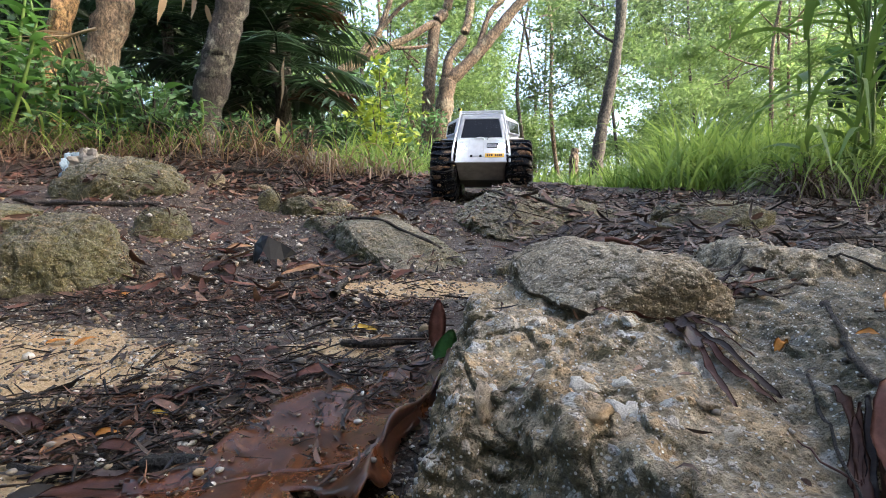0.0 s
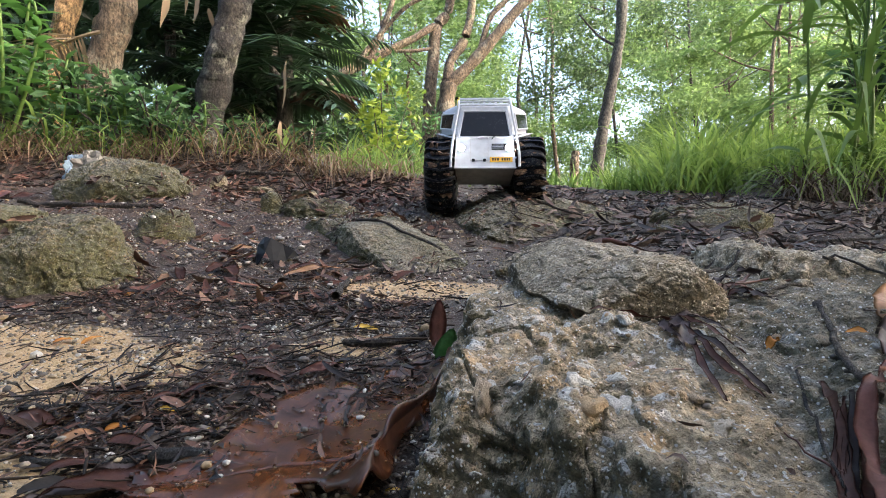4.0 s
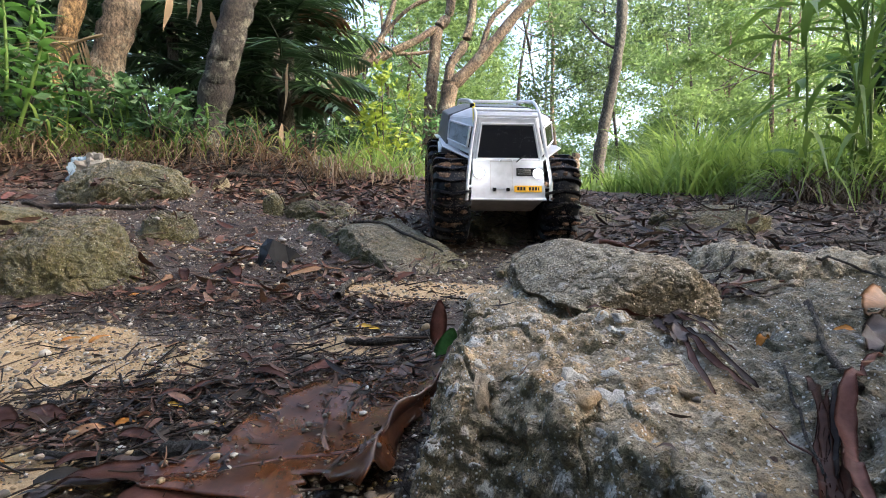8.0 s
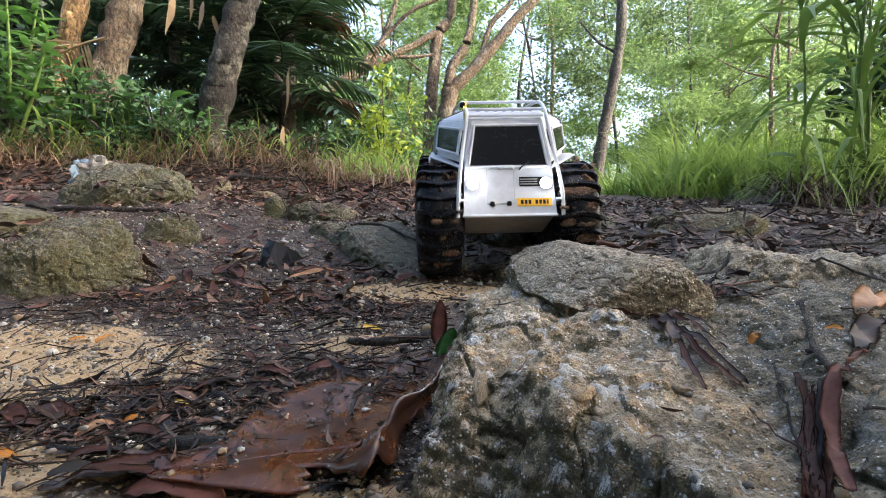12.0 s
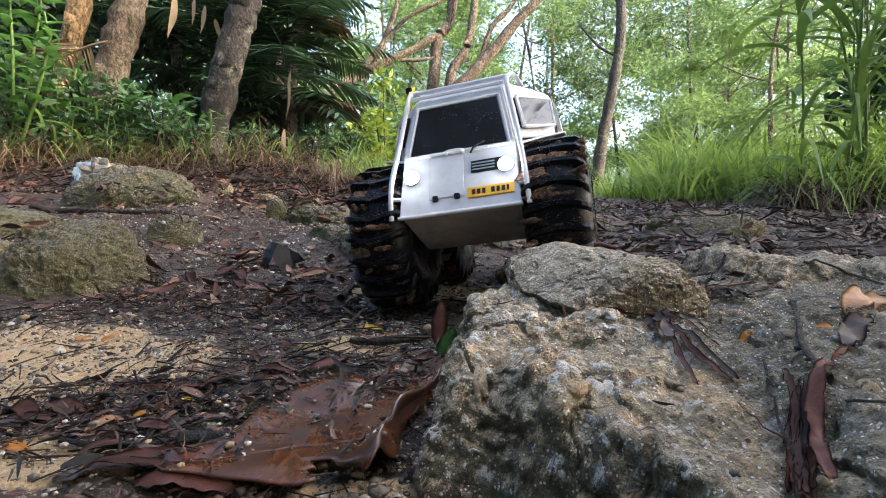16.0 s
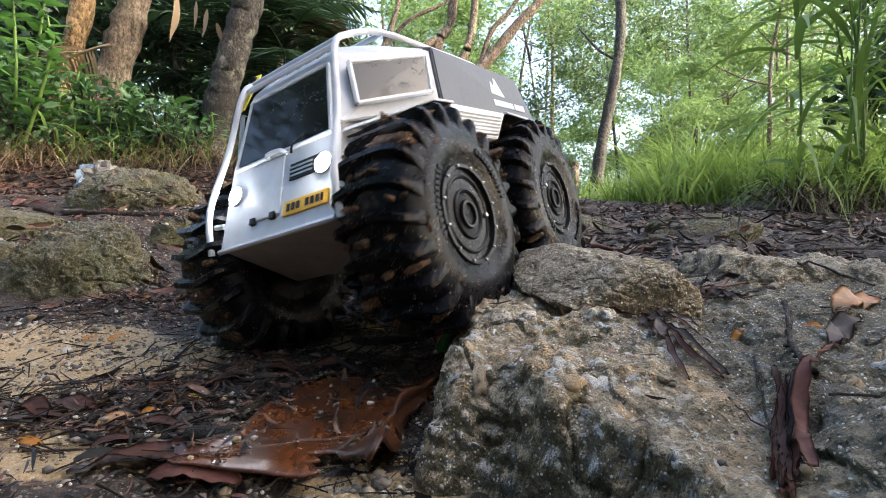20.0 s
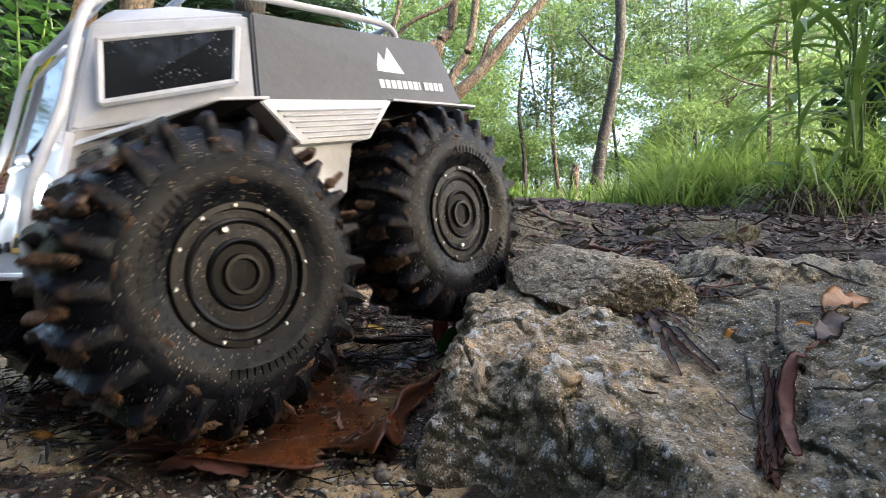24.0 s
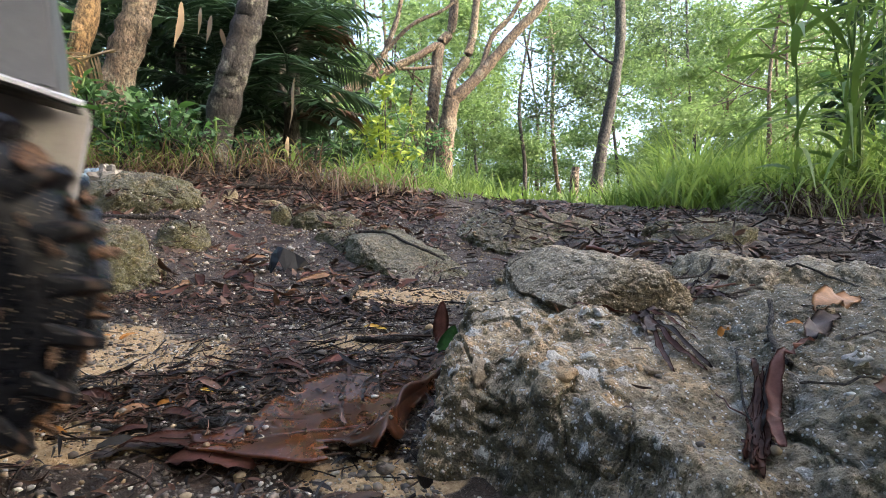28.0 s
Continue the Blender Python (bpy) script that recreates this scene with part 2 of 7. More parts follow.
def rock_mat(name, grey, pale, ochre, green, cell=55.0, mossy=0.35, warm=0.4, grainy=0.6, plainer=0.0, algae=0.72):
    """Weathered conglomerate: grains of several tints in a gritty matrix, algae stains, ochre patches, shade painted on
    steep sides.
    """
    def build(t, p):
        v = coords(t)
        n0 = ntex(t, v, 9, 6, 0.65)
        n1 = ntex(t, v, 30, 7, 0.7)
        n2 = ntex(t, v, 240, 8, 0.75)
        n3 = ntex(t, v, 75, 6, 0.75)
        nz = node(t, "ShaderNodeTexNoise", Scale=70.0, Detail=4.0)
        t.links.new(v, nz.inputs["Vector"])
        wv = node(t, "ShaderNodeVectorMath")
        wv.operation = "MULTIPLY_ADD"
        t.links.new(nz.outputs["Color"], wv.inputs[0])
        wv.inputs[1].default_value = (0.012, 0.012, 0.012)
        t.links.new(v, wv.inputs[2])
        base = ramp(t, n2, [(0.32, tuple(g * 0.28 for g in grey)), (0.5, grey), (0.68, tuple(g * 1.7 for g in grey))])
        base = mix(t, ramp(t, n3, [(0.42, 0.75), (0.56, 0.0)]), base, tuple(g * 0.35 for g in grey))
        c, heights = base, []
        for k, sc in enumerate((cell, cell * 2.4)):
            vor = node(t, "ShaderNodeTexVoronoi", Scale=sc)
            t.links.new(wv.outputs[0], vor.inputs["Vector"])
            sep = t.nodes.new("ShaderNodeSeparateColor")
            t.links.new(vor.outputs["Color"], sep.inputs[0])
            tint = ramp(t, sep.outputs[1], [(0.0, tuple(0.75 * q for q in grey)), (0.4, ochre), (0.75, pale), (1.0, tuple(0.85 * q for q in pale))])
            tint = mix(t, 0.8, tint, ramp(t, n2, [(0.3, 0.45), (0.7, 1.3)]), "MULTIPLY")
            chosen = ramp(t, sep.outputs[0], [(0.52, 0.0), (0.56, 1.0)])
            round_ = ramp(t, vor.outputs["Distance"], [(0.36, grainy), (0.46, 0.0)])
            c = mix(t, mix(t, 1.0, chosen, round_, "MULTIPLY"), c, tint)
            heights.append(mix(t, 1.0, chosen, ramp(t, vor.outputs["Distance"], [(0.1, 1.0), (0.5, 0.0)]), "MULTIPLY"))
        c = mix(t, ramp(t, n1, [(0.5, 0.0), (0.64, warm)]), c, mix(t, 1.0, ochre, ramp(t, n2, [(0.3, 0.4), (0.7, 1.4)]), "MULTIPLY"))
        c = mix(t, ramp(t, n0, [(0.44, 0.0), (0.6, mossy)]), c, mix(t, 1.0, green, ramp(t, n2, [(0.3, 0.3), (0.7, 1.6)]), "MULTIPLY"))
        # one end weathers smooth and grey-green
        if plainer:
            sx = t.nodes.new("ShaderNodeSeparateXYZ")
            t.links.new(wv.outputs[0], sx.inputs[0])
            end = mix(t, 0.25, ramp(t, sx.outputs[0], [(plainer - 0.02, 0.0), (plainer + 0.035, 1.0)]), n1)
            worn = ramp(t, n2, [(0.3, (0.036, 0.034, 0.024)), (0.5, (0.115, 0.11, 0.08)), (0.7, (0.25, 0.23, 0.17))])
            worn = mix(t, ramp(t, n3, [(0.5, 0.0), (0.62, 0.6)]), worn, (0.27, 0.21, 0.12))
            c = mix(t, ramp(t, end, [(0.3, 0.0), (0.6, 0.78)]), c, worn)
        # algae on the steep sides, with the shade of those faces painted in too
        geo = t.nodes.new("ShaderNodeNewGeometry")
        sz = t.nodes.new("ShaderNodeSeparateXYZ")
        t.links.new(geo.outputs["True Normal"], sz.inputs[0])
        damp_shade = mix(t, 0.45, ramp(t, sz.outputs[2], [(0.05, 1.0), (0.6, 0.0)]), n1)
        c = mix(t, ramp(t, damp_shade, [(0.40, 0.0), (0.58, algae)]), c, mix(t, 1.0, green, ramp(t, n2, [(0.3, 0.2), (0.7, 1.8)]), "MULTIPLY"))
        # sharp grit: pale and dark single grains
        gr = node(t, "ShaderNodeTexVoronoi", Scale=620.0)
        t.links.new(v, gr.inputs["Vector"])
        gs = t.nodes.new("ShaderNodeSeparateColor")
        t.links.new(gr.outputs["Color"], gs.inputs[0])
        dot = ramp(t, gr.outputs["Distance"], [(0.3, 1.0), (0.42, 0.0)])
        c = mix(t, mix(t, 1.0, dot, ramp(t, gs.outputs[0], [(0.73, 0.0), (0.77, 0.85)]), "MULTIPLY"), c, pale)
        c = mix(t, mix(t, 1.0, dot, ramp(t, gs.outputs[1], [(0.72, 0.0), (0.76, 0.8)]), "MULTIPLY"), c, tuple(g * 0.3 for g in grey))
        t.links.new(c, p.inputs["Base Color"])
        t.links.new(ramp(t, n1, [(0.3, 0.55), (0.7, 0.9)]), p.inputs["Roughness"])
        p.inputs["Specular IOR Level"].default_value = 0.35
        h = mix(t, 0.55, n2, n3)
        h = mix(t, 0.4, h, mix(t, 0.4, heights[0], heights[1]))
        h = mix(t, 0.2, h, mix(t, 1.0, dot, gs.outputs[2], "MULTIPLY"))
        bump(t, p, h, 1.0, 0.019)
    return mat(name, build)


M_GROUND = mat("wet_soil", ground_build)
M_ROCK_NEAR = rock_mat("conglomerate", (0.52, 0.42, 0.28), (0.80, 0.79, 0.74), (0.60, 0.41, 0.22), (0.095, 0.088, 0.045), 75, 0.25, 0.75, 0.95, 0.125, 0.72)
M_ROCK_GREY = rock_mat("grey_rock", (0.43, 0.36, 0.25), (0.70, 0.63, 0.51), (0.48, 0.36, 0.21), (0.10, 0.085, 0.052), 100, 0.12, 0.35, 0.6, 0.0, 0.65)
M_ROCK_LEFT = rock_mat("lichen_rock", (0.15, 0.14, 0.10), (0.40, 0.38, 0.29), (0.34, 0.22, 0.085), (0.12, 0.115, 0.045), 90, 0.55, 0.4, 0.5, 0.0, 0.5)
M_ROCK_SLAB = rock_mat("brown_slab", (0.21, 0.185, 0.125), (0.40, 0.37, 0.30), (0.27, 0.19, 0.11), (0.11, 0.11, 0.05), 100, 0.45, 0.35, 0.5)
M_STONE = rock_mat("tan_stone", (0.30, 0.24, 0.16), (0.5, 0.44, 0.34), (0.42, 0.30, 0.17), (0.25, 0.22, 0.13), 150, 0.2, 0.4)

# ---- the ground: one sheet from under the camera to the horizon ----
TRACK_Y = (-3, 0, 0.2, 0.3, 0.45, 0.6, 0.75, 0.9, 1.05, 1.25, 1.5, 2.2, 3.0, 8, 40)
TRACK_Z = (0.03, 0.035, 0.042, 0.05, 0.068, 0.084, 0.106, 0.143, 0.188, 0.232, 0.262, 0.372, 0.37, 0.30, 0.2)


def base_height(x, y):
    """Height of the track without its fine relief."""
    g = np.interp(y, TRACK_Y, TRACK_Z)
    w = smooth(1.1, 2.1, y)
    tilt = np.interp(x, (-1.7, -0.65, -0.08, 0.26, 0.5, 1.2, 1.8), (0.115, 0.10, 0.07, 0.02, 0.0, -0.01, -0.03))
    g = g + w * tilt * (1 - smooth(3, 6, y) * 0.5)
    # the shelf along one side and its ledge
    g = g + 0.040 * smooth(0.10, 0.20, x - 0.12 * (y - 0.3)) * smooth(0.12, 0.3, y) * (1 - smooth(0.75, 1.2, y))
    g = g + 0.030 * np.exp(-(((x - 0.13) / 0.085) ** 2 + ((y - 0.49) / 0.10) ** 2))
    g = g + 0.05 * smooth(0.9, 1.8, x) * smooth(1.2, 2.0, y)
    # the bank under the thicket
    g = g + 0.065 * smooth(1.35, 1.8, y) * smooth(-0.2, -0.65, x) * (1 - 0.6 * smooth(3, 6, y))
    # a low bank on the other side
    g = g + 0.03 * smooth(-0.32, -0.6, x) * smooth(0.5, 0.75, y) * (1 - smooth(1.2, 1.6, y))
    return g


def height(x, y):
    x, y = np.asarray(x, float), np.asarray(y, float)
    near = 1 - smooth(2.0, 4.0, y)
    r = 0.016 * fbm(x * 5, y * 5, x * 0, 3, 3) + 0.007 * fbm(x * 19 + y * 4, y * 23 - x * 5, x * 0, 4, 9) * near
    r = r * (0.35 + 0.65 * smooth(0.25, 0.8, np.abs(x) + 0.5 * smooth(0.9, 1.4, y)))
    return base_height(x, y) + r + 0.0022 * fbm(x * 83 + y * 31, y * 79 - x * 37, x * 0, 3, 21) * near


def grow(start, end, first, rate):
    out, step = [start], first
    while out[-1] < end:
        out.append(out[-1] + step)
        step *= rate
    return np.array(out)


gx = grow(0.85, 70, 0.012, 1.09)
gx = np.concatenate([-gx[::-1], np.arange(-0.84, 0.841, 0.0065), gx])
gy = np.concatenate([-grow(0, 20, 0.03, 1.2)[::-1], np.arange(0.01, 1.45, 0.0058), grow(1.455, 90, 0.0075, 1.04)])
X, Y = np.meshgrid(gx, gy)
Z = height(X, Y)
nx, ny = len(gx), len(gy)
idx = np.arange(nx * ny).reshape(ny, nx)
quads = np.stack([idx[:-1, :-1], idx[:-1, 1:], idx[1:, 1:], idx[1:, :-1]], -1).reshape(-1, 4)
ground = thing("ground", mesh_np("ground", np.stack([X, Y, Z], -1).reshape(-1, 3), quads), M_GROUND,
               "wet dark soil track with grit and washed-in sand", "ground", kind="structure")


# ---- rocks ----
def ico(subdiv):
    bm = bmesh.new()
    bmesh.ops.create_icosphere(bm, subdivisions=subdiv, radius=1)
    v = np.array([x.co[:] for x in bm.verts])
    f = np.array([[q.index for q in p.verts] for p in bm.faces])
    bm.free()
    return v, f


ICO = {k: ico(k) for k in (1, 2, 3, 4, 5, 6, 7)}


def rock_mesh(name, size, seed, level=4, cuts=9, rough=0.10, fine=0.03, pebbly=0.0, blocky=0.75, square=3.2):
    """A boulder: a ball squared off by cutting planes, then broken up at three scales."""
    v, f = ICO[level]
    r = np.random.default_rng(seed)
    v = v / (np.abs(v) ** square).sum(1)[:, None] ** (1 / square)
    for _ in range(cuts):
        n = r.normal(size=3)
        n /= np.linalg.norm(n)
        d = r.uniform(blocky, blocky + 0.3)
        over = np.maximum(v @ n - d, 0)
        v = v - over[:, None] * n * 0.85
    s = np.array(size)
    w = v * s / s.max()
    k = 1 + rough * fbm(w[:, 0] * 2.2, w[:, 1] * 2.2, w[:, 2] * 2.2, 4, seed) + fine * fbm(w[:, 0] * 13, w[:, 1] * 13, w[:, 2] * 13, 3, seed + 5)
    if pebbly:
        q = w * s.max() * 62
        cell = worley(q[:, 0], q[:, 1], q[:, 2], seed)
        q2 = w * s.max() * 150
        cell2 = worley(q2[:, 0], q2[:, 1], q2[:, 2], seed + 3)
        k = k + pebbly * (smooth(0.62, 0.2, cell) + 0.45 * smooth(0.6, 0.15, cell2)) / s.max()
    # cracks and hollows
    ridge = 1 - np.abs(fbm(w[:, 0] * 3.1, w[:, 1] * 3.1, w[:, 2] * 3.1, 3, seed + 31))
    k = k - 0.05 * smooth(0.86, 1.0, ridge) * (rough / 0.1) + 0.02 * vnoise(w[:, 0] * 34, w[:, 1] * 34, w[:, 2] * 34, seed + 8) * (fine / 0.03)
    return mesh_np(name, v * k[:, None] * s, f)


def rock(place, size, seed, material, label, level=4, turn=(0, 0, 0), **more):
    ob = thing("rock", rock_mesh("rock", size, seed, level, **more), material, label, "rock")
    ob.matrix_basis = pose(*place, *turn)
    return ob


def runs(start, *parts):
    """Steps of several widths, end to end."""
    out = [start]
    for end, step in parts:
        n = int(round((end - out[-1]) / step))
        out += list(np.linspace(out[-1], end, n + 1)[1:])
    return np.array(out)


def outcrop(name, xs, ys, zf, seed, material, label, lumps=0.0035, pebbly=0.0016):
    """Bedrock as a sheet broken up at four scales, steep at its edges, sunk into the ground."""
    x, y = np.meshgrid(xs, ys)
    wx = x + 0.007 * fbm(x * 24, y * 24, x * 0, 4, seed)
    wy = y + 0.007 * fbm(x * 24, y * 24, x * 0 + 3.3, 4, seed + 1)
    z = zf(wx, wy)
    ground_z = base_height(x, y)
    gy_, gx_ = np.gradient(z, ys, xs)
    nrm = np.stack([-gx_, -gy_, np.ones_like(z)], -1)
    nrm /= np.linalg.norm(nrm, axis=-1)[..., None]
    d = 1.3 * lumps * fbm(x * 45, y * 45, z * 45, 4, seed + 2) + 0.0016 * fbm(x * 170, y * 170, z * 170, 3, seed + 3)
    # hollows and cracks
    ridge = 1 - np.abs(fbm(x * 30, y * 30, z * 30, 3, seed + 4))
    d = d - 0.0035 * smooth(0.88, 1.0, ridge)
    # pebbles of three sizes standing proud, in patches
    patch = smooth(-0.25, 0.25, vnoise(x * 26, y * 26, z * 26, seed + 9))
    for sc, k in ((70, 1.0), (130, 0.55), (280, 0.28)):
        cell = worley(x * sc + 0.5 * vnoise(x * 90, y * 90, z * 90, seed + 6), y * sc, z * sc, seed + 5)
        d = d + pebbly * k * smooth(0.55, 0.18, cell) * (0.35 + 0.65 * patch)
    p = np.stack([x, y, z], -1) + nrm * d[..., None]
    ny_, nx_ = z.shape
    idx_ = np.arange(nx_ * ny_).reshape(ny_, nx_)
    q = np.stack([idx_[:-1, :-1], idx_[:-1, 1:], idx_[1:, 1:], idx_[1:, :-1]], -1)
    up = z > ground_z - 0.02
    keep = up[:-1, :-1] | up[:-1, 1:] | up[1:, 1:] | up[1:, :-1]
    return thing(name, mesh_np(name, p.reshape(-1, 3), q[keep]), material, label, "rock")


def shelf_z(x, y):
    """The worn shelf: one gently rising plane with a cliff on two sides, a groove and a step."""
    top = 0.107 + 0.086 * (y - 0.25) - 0.006 * smooth(0.05, 0.0, x) * smooth(0.34, 0.28, y)
    line = 0.128 + 0.30 * (y - 0.2)
    top = top - 0.009 * np.exp(-((x - line) / 0.014) ** 2) * smooth(0.37, 0.30, y)
    top = top - 0.004 * np.exp(-(((x - 0.150) / 0.024) ** 2 + ((y - 0.185) / 0.03) ** 2))
    top = top - 0.007 * np.exp(-((y - 0.318) / 0.010) ** 2) * smooth(0.15, 0.11, x)
    top = top + 0.004 * np.exp(-(((x - 0.045) / 0.035) ** 2 + ((y - 0.285) / 0.02) ** 2))
    top = top - 0.20 * np.maximum(0, 0.288 - y) * smooth(0.155, 0.095, x)
    left = -0.012 + 0.16 * (y - 0.215)
    front = 0.222 - 0.110 * smooth(0.020, 0.125, x)
    back = np.interp(x, (0.0, 0.06, 0.10, 0.2, 0.5), (0.37, 0.41, 0.47, 0.56, 0.58))
    m = smooth(-0.011, 0.019, x - left) * smooth(-0.011, 0.021, y - front) * smooth(0.045, -0.01, y - back) * smooth(0.56, 0.46, x)
    return -0.02 + (top + 0.02) * m ** 0.5


def back_z(x, y):
    """The ledge behind, with a low double crest."""
    top = 0.140 + 0.10 * (y - 0.44) + 0.006 * np.sin((x - 0.24) * 48) * smooth(0.42, 0.5, y)
    m = smooth(0.225, 0.262, x) * smooth(0.42, 0.37, x) * smooth(0.425, 0.452, y + 0.25 * (x - 0.3)) * smooth(0.57, 0.52, y)
    return 0.10 + (top - 0.10) * m ** 0.6


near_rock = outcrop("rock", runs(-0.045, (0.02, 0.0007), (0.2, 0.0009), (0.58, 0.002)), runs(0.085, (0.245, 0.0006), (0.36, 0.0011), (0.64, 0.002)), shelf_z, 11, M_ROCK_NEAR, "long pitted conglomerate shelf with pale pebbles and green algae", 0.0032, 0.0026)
upper_rock = rock((0.109, 0.368, 0.124), (0.057, 0.056, 0.026), 64, M_ROCK_GREY, "flat-topped tan rock with a pale worn top, moss and painted shade on its side", 7, (8, 3, 4), rough=0.06, fine=0.014, pebbly=0.0008, cuts=9, blocky=0.72, square=4.5)
back_rock = outcrop("rock", np.arange(0.21, 0.44, 0.0014), np.arange(0.41, 0.60, 0.0014), back_z, 31, M_ROCK_GREY, "pale grey ledge rock with lichen", 0.003, 0.001)
rock((-0.482, 0.690, 0.100), (0.086, 0.085, 0.090), 44, M_ROCK_LEFT, "rounded boulder with yellow-green lichen on a soil bank", 7, (0, 6, 15), rough=0.10, fine=0.022, pebbly=0.0005, cuts=7, blocky=0.86, square=2.05)
rock((-0.62, 0.72, 0.092), (0.085, 0.075, 0.070), 47, M_ROCK_LEFT, "low mossy boulder leaning on a taller one", 6, (0, -8, -10), rough=0.12, fine=0.022, cuts=7, blocky=0.84, square=2.5)
rock((-0.485, 0.93, 0.148), (0.05, 0.045, 0.062), 43, M_ROCK_LEFT, "small mossy upright stone in the bank", 5, (0, 8, 10), rough=0.12, square=2.3)
rock((-0.725, 1.25, 0.240), (0.165, 0.11, 0.112), 48, M_ROCK_LEFT, "large weathered boulder with an ochre stain", 7, (0, 4, -5), rough=0.10, fine=0.02, cuts=6, blocky=0.82, square=2.3)
rock((-0.85, 0.95, 0.175), (0.13, 0.09, 0.05), 53, M_ROCK_LEFT, "flat lichen-covered rock ledge", 6, (0, 0, 8), rough=0.12, square=2.5)
rock((-0.090, 0.905, 0.140), (0.078, 0.185, 0.046), 59, M_ROCK_SLAB, "sloping grey slab sunk in leaf litter", 7, (17, 8, 33), rough=0.06, fine=0.03, cuts=9, blocky=0.66, square=4.0)
rock((0.195, 1.09, 0.192), (0.16, 0.15, 0.050), 61, M_ROCK_SLAB, "flat broad slab of grey rock crossed by twigs", 7, (17, 0, 12), rough=0.06, fine=0.03, cuts=8, blocky=0.66, square=4.0)
rock((-0.26, 1.17, 0.212), (0.085, 0.06, 0.038), 67, M_ROCK_SLAB, "low greenish rock among leaf litter", 6, (5, 0, 0), rough=0.12)
rock((-0.21, 1.02, 0.168), (0.05, 0.05, 0.03), 68, M_ROCK_SLAB, "small half-buried grey rock", 4, (5, 0, 30), rough=0.12)
rock((0.108, 0.765, 0.112), (0.030, 0.024, 0.020), 71, M_STONE, "small rounded tan stone on sand", 4, rough=0.08)
rock((0.455, 0.885, 0.152), (0.112, 0.055, 0.052), 73, M_ROCK_LEFT, "low ridged rock with lichen", 6, (8, -10, 20), rough=0.10, fine=0.03, cuts=9, blocky=0.7)
rock((0.475, 1.00, 0.178), (0.095, 0.05, 0.048), 74, M_ROCK_LEFT, "low ridged rock behind a similar one", 6, (8, -8, 14), rough=0.10, fine=0.03, cuts=9, blocky=0.7)
rock((0.60, 1.16, 0.21), (0.05, 0.04, 0.03), 79, M_ROCK_LEFT, "small mossy rock behind a ridged one", 4, rough=0.12)
STONES = [(-0.37, 1.16, 0.022, 0.034), (-0.60, 1.42, 0.026, 0.034), (-0.50, 1.47, 0.036, 0.012), (-0.58, 1.36, 0.022, 0.010), (-0.36, 1.40, 0.036, 0.016), (-0.28, 1.55, 0.02, 0.01), (-0.16, 1.52, 0.03, 0.01)]
for k, (sx, sy, w, h) in enumerate(STONES):
    rock((sx, sy, float(height(sx, sy)) + h * 0.45), (w, w * 0.8, h), 90 + k, M_STONE if k != 0 else M_ROCK_LEFT, "small loose stone on dark soil", 3, (0, 0, 40 * k), rough=0.12)

# one search tree over ground and rocks, to lay small things on
from mathutils.bvhtree import BVHTree

sv, sf, sn = [], [], 0
for ob in [o for o in scene.objects if o.type == "MESH"]:
    co = np.empty(len(ob.data.vertices) * 3, np.float32)
    ob.data.vertices.foreach_get("co", co)
    co = co.reshape(-1, 3) @ np.array(ob.matrix_basis.to_3x3()).T + np.array(ob.matrix_basis.translation)
    fv = np.empty(len(ob.data.loops), np.int32)
    ob.data.loops.foreach_get("vertex_index", fv)
    k = len(ob.data.polygons[0].vertices)
    sv += co.tolist()
    sf += (fv.reshape(-1, k) + sn).tolist()
    sn += len(co)
SURFACE = BVHTree.FromPolygons(sv, sf)
GROUND_TREE = SURFACE
del sv, sf


def rest(x, y):
    """The place and normal of the ground or rock under (x, y)."""
    p, n, _, _ = SURFACE.ray_cast(Vector((x, y, 3.0)), Vector((0, 0, -1)))
    return p, n

# ---- the toy truck: a six-panel body on four huge lugged wheels ----
M_WHITE = plain("white_plastic", (0.58, 0.595, 0.63), 0.38, 0, 0.45, 0.10, 90)
M_GREY = plain("grey_vinyl", (0.10, 0.107, 0.12), 0.5, 0, 0.4, 0.12, 220, 0.0004)
M_BLACK = plain("black_plastic", (0.007, 0.007, 0.008), 0.4, 0, 0.18, 0.2, 120)
M_RIM = plain("dull_black_rim", (0.0045, 0.0045, 0.0047), 0.34, 0, 0.15, 0.35, 160)
M_STEEL = plain("dull_metal", (0.45, 0.44, 0.42), 0.35, 1.0, 0.5, 0.2, 120)
M_YELLOW = plain("yellow_plate", (0.85, 0.46, 0.03), 0.45, 0, 0.5, 0.08, 120)
M_TAPE = plain("yellow_strap", (0.75, 0.60, 0.05), 0.6, 0, 0.4, 0.2, 120)
M_HULL = plain("muddy_hull", (0.42, 0.40, 0.38), 0.5, 0, 0.4, 0.25, 60)
M_INK = plain("black_ink", (0.015, 0.013, 0.012), 0.6, 0, 0.3, 0.1, 200)
M_DECAL = plain("white_decal", (0.8, 0.8, 0.8), 0.5, 0, 0.4, 0.04, 200)


def glass_build(t, p):
    v = coords(t)
    drops = node(t, "ShaderNodeTexVoronoi", Scale=420.0)
    t.links.new(v, drops.inputs["Vector"])
    n = ntex(t, v, 60, 4)
    few = mix(t, ramp(t, n, [(0.52, 0.0), (0.6, 1.0)]), (0, 0, 0), ramp(t, drops.outputs["Distance"], [(0.15, 1.0), (0.35, 0.0)]))
    t.links.new(mix(t, few, (0.012, 0.013, 0.016), (0.10, 0.10, 0.11)), p.inputs["Base Color"])
    p.inputs["Roughness"].default_value = 0.06
    p.inputs["IOR"].default_value = 1.28
    p.inputs["Specular IOR Level"].default_value = 0.4
    bump(t, p, few, 0.5, 0.0006)


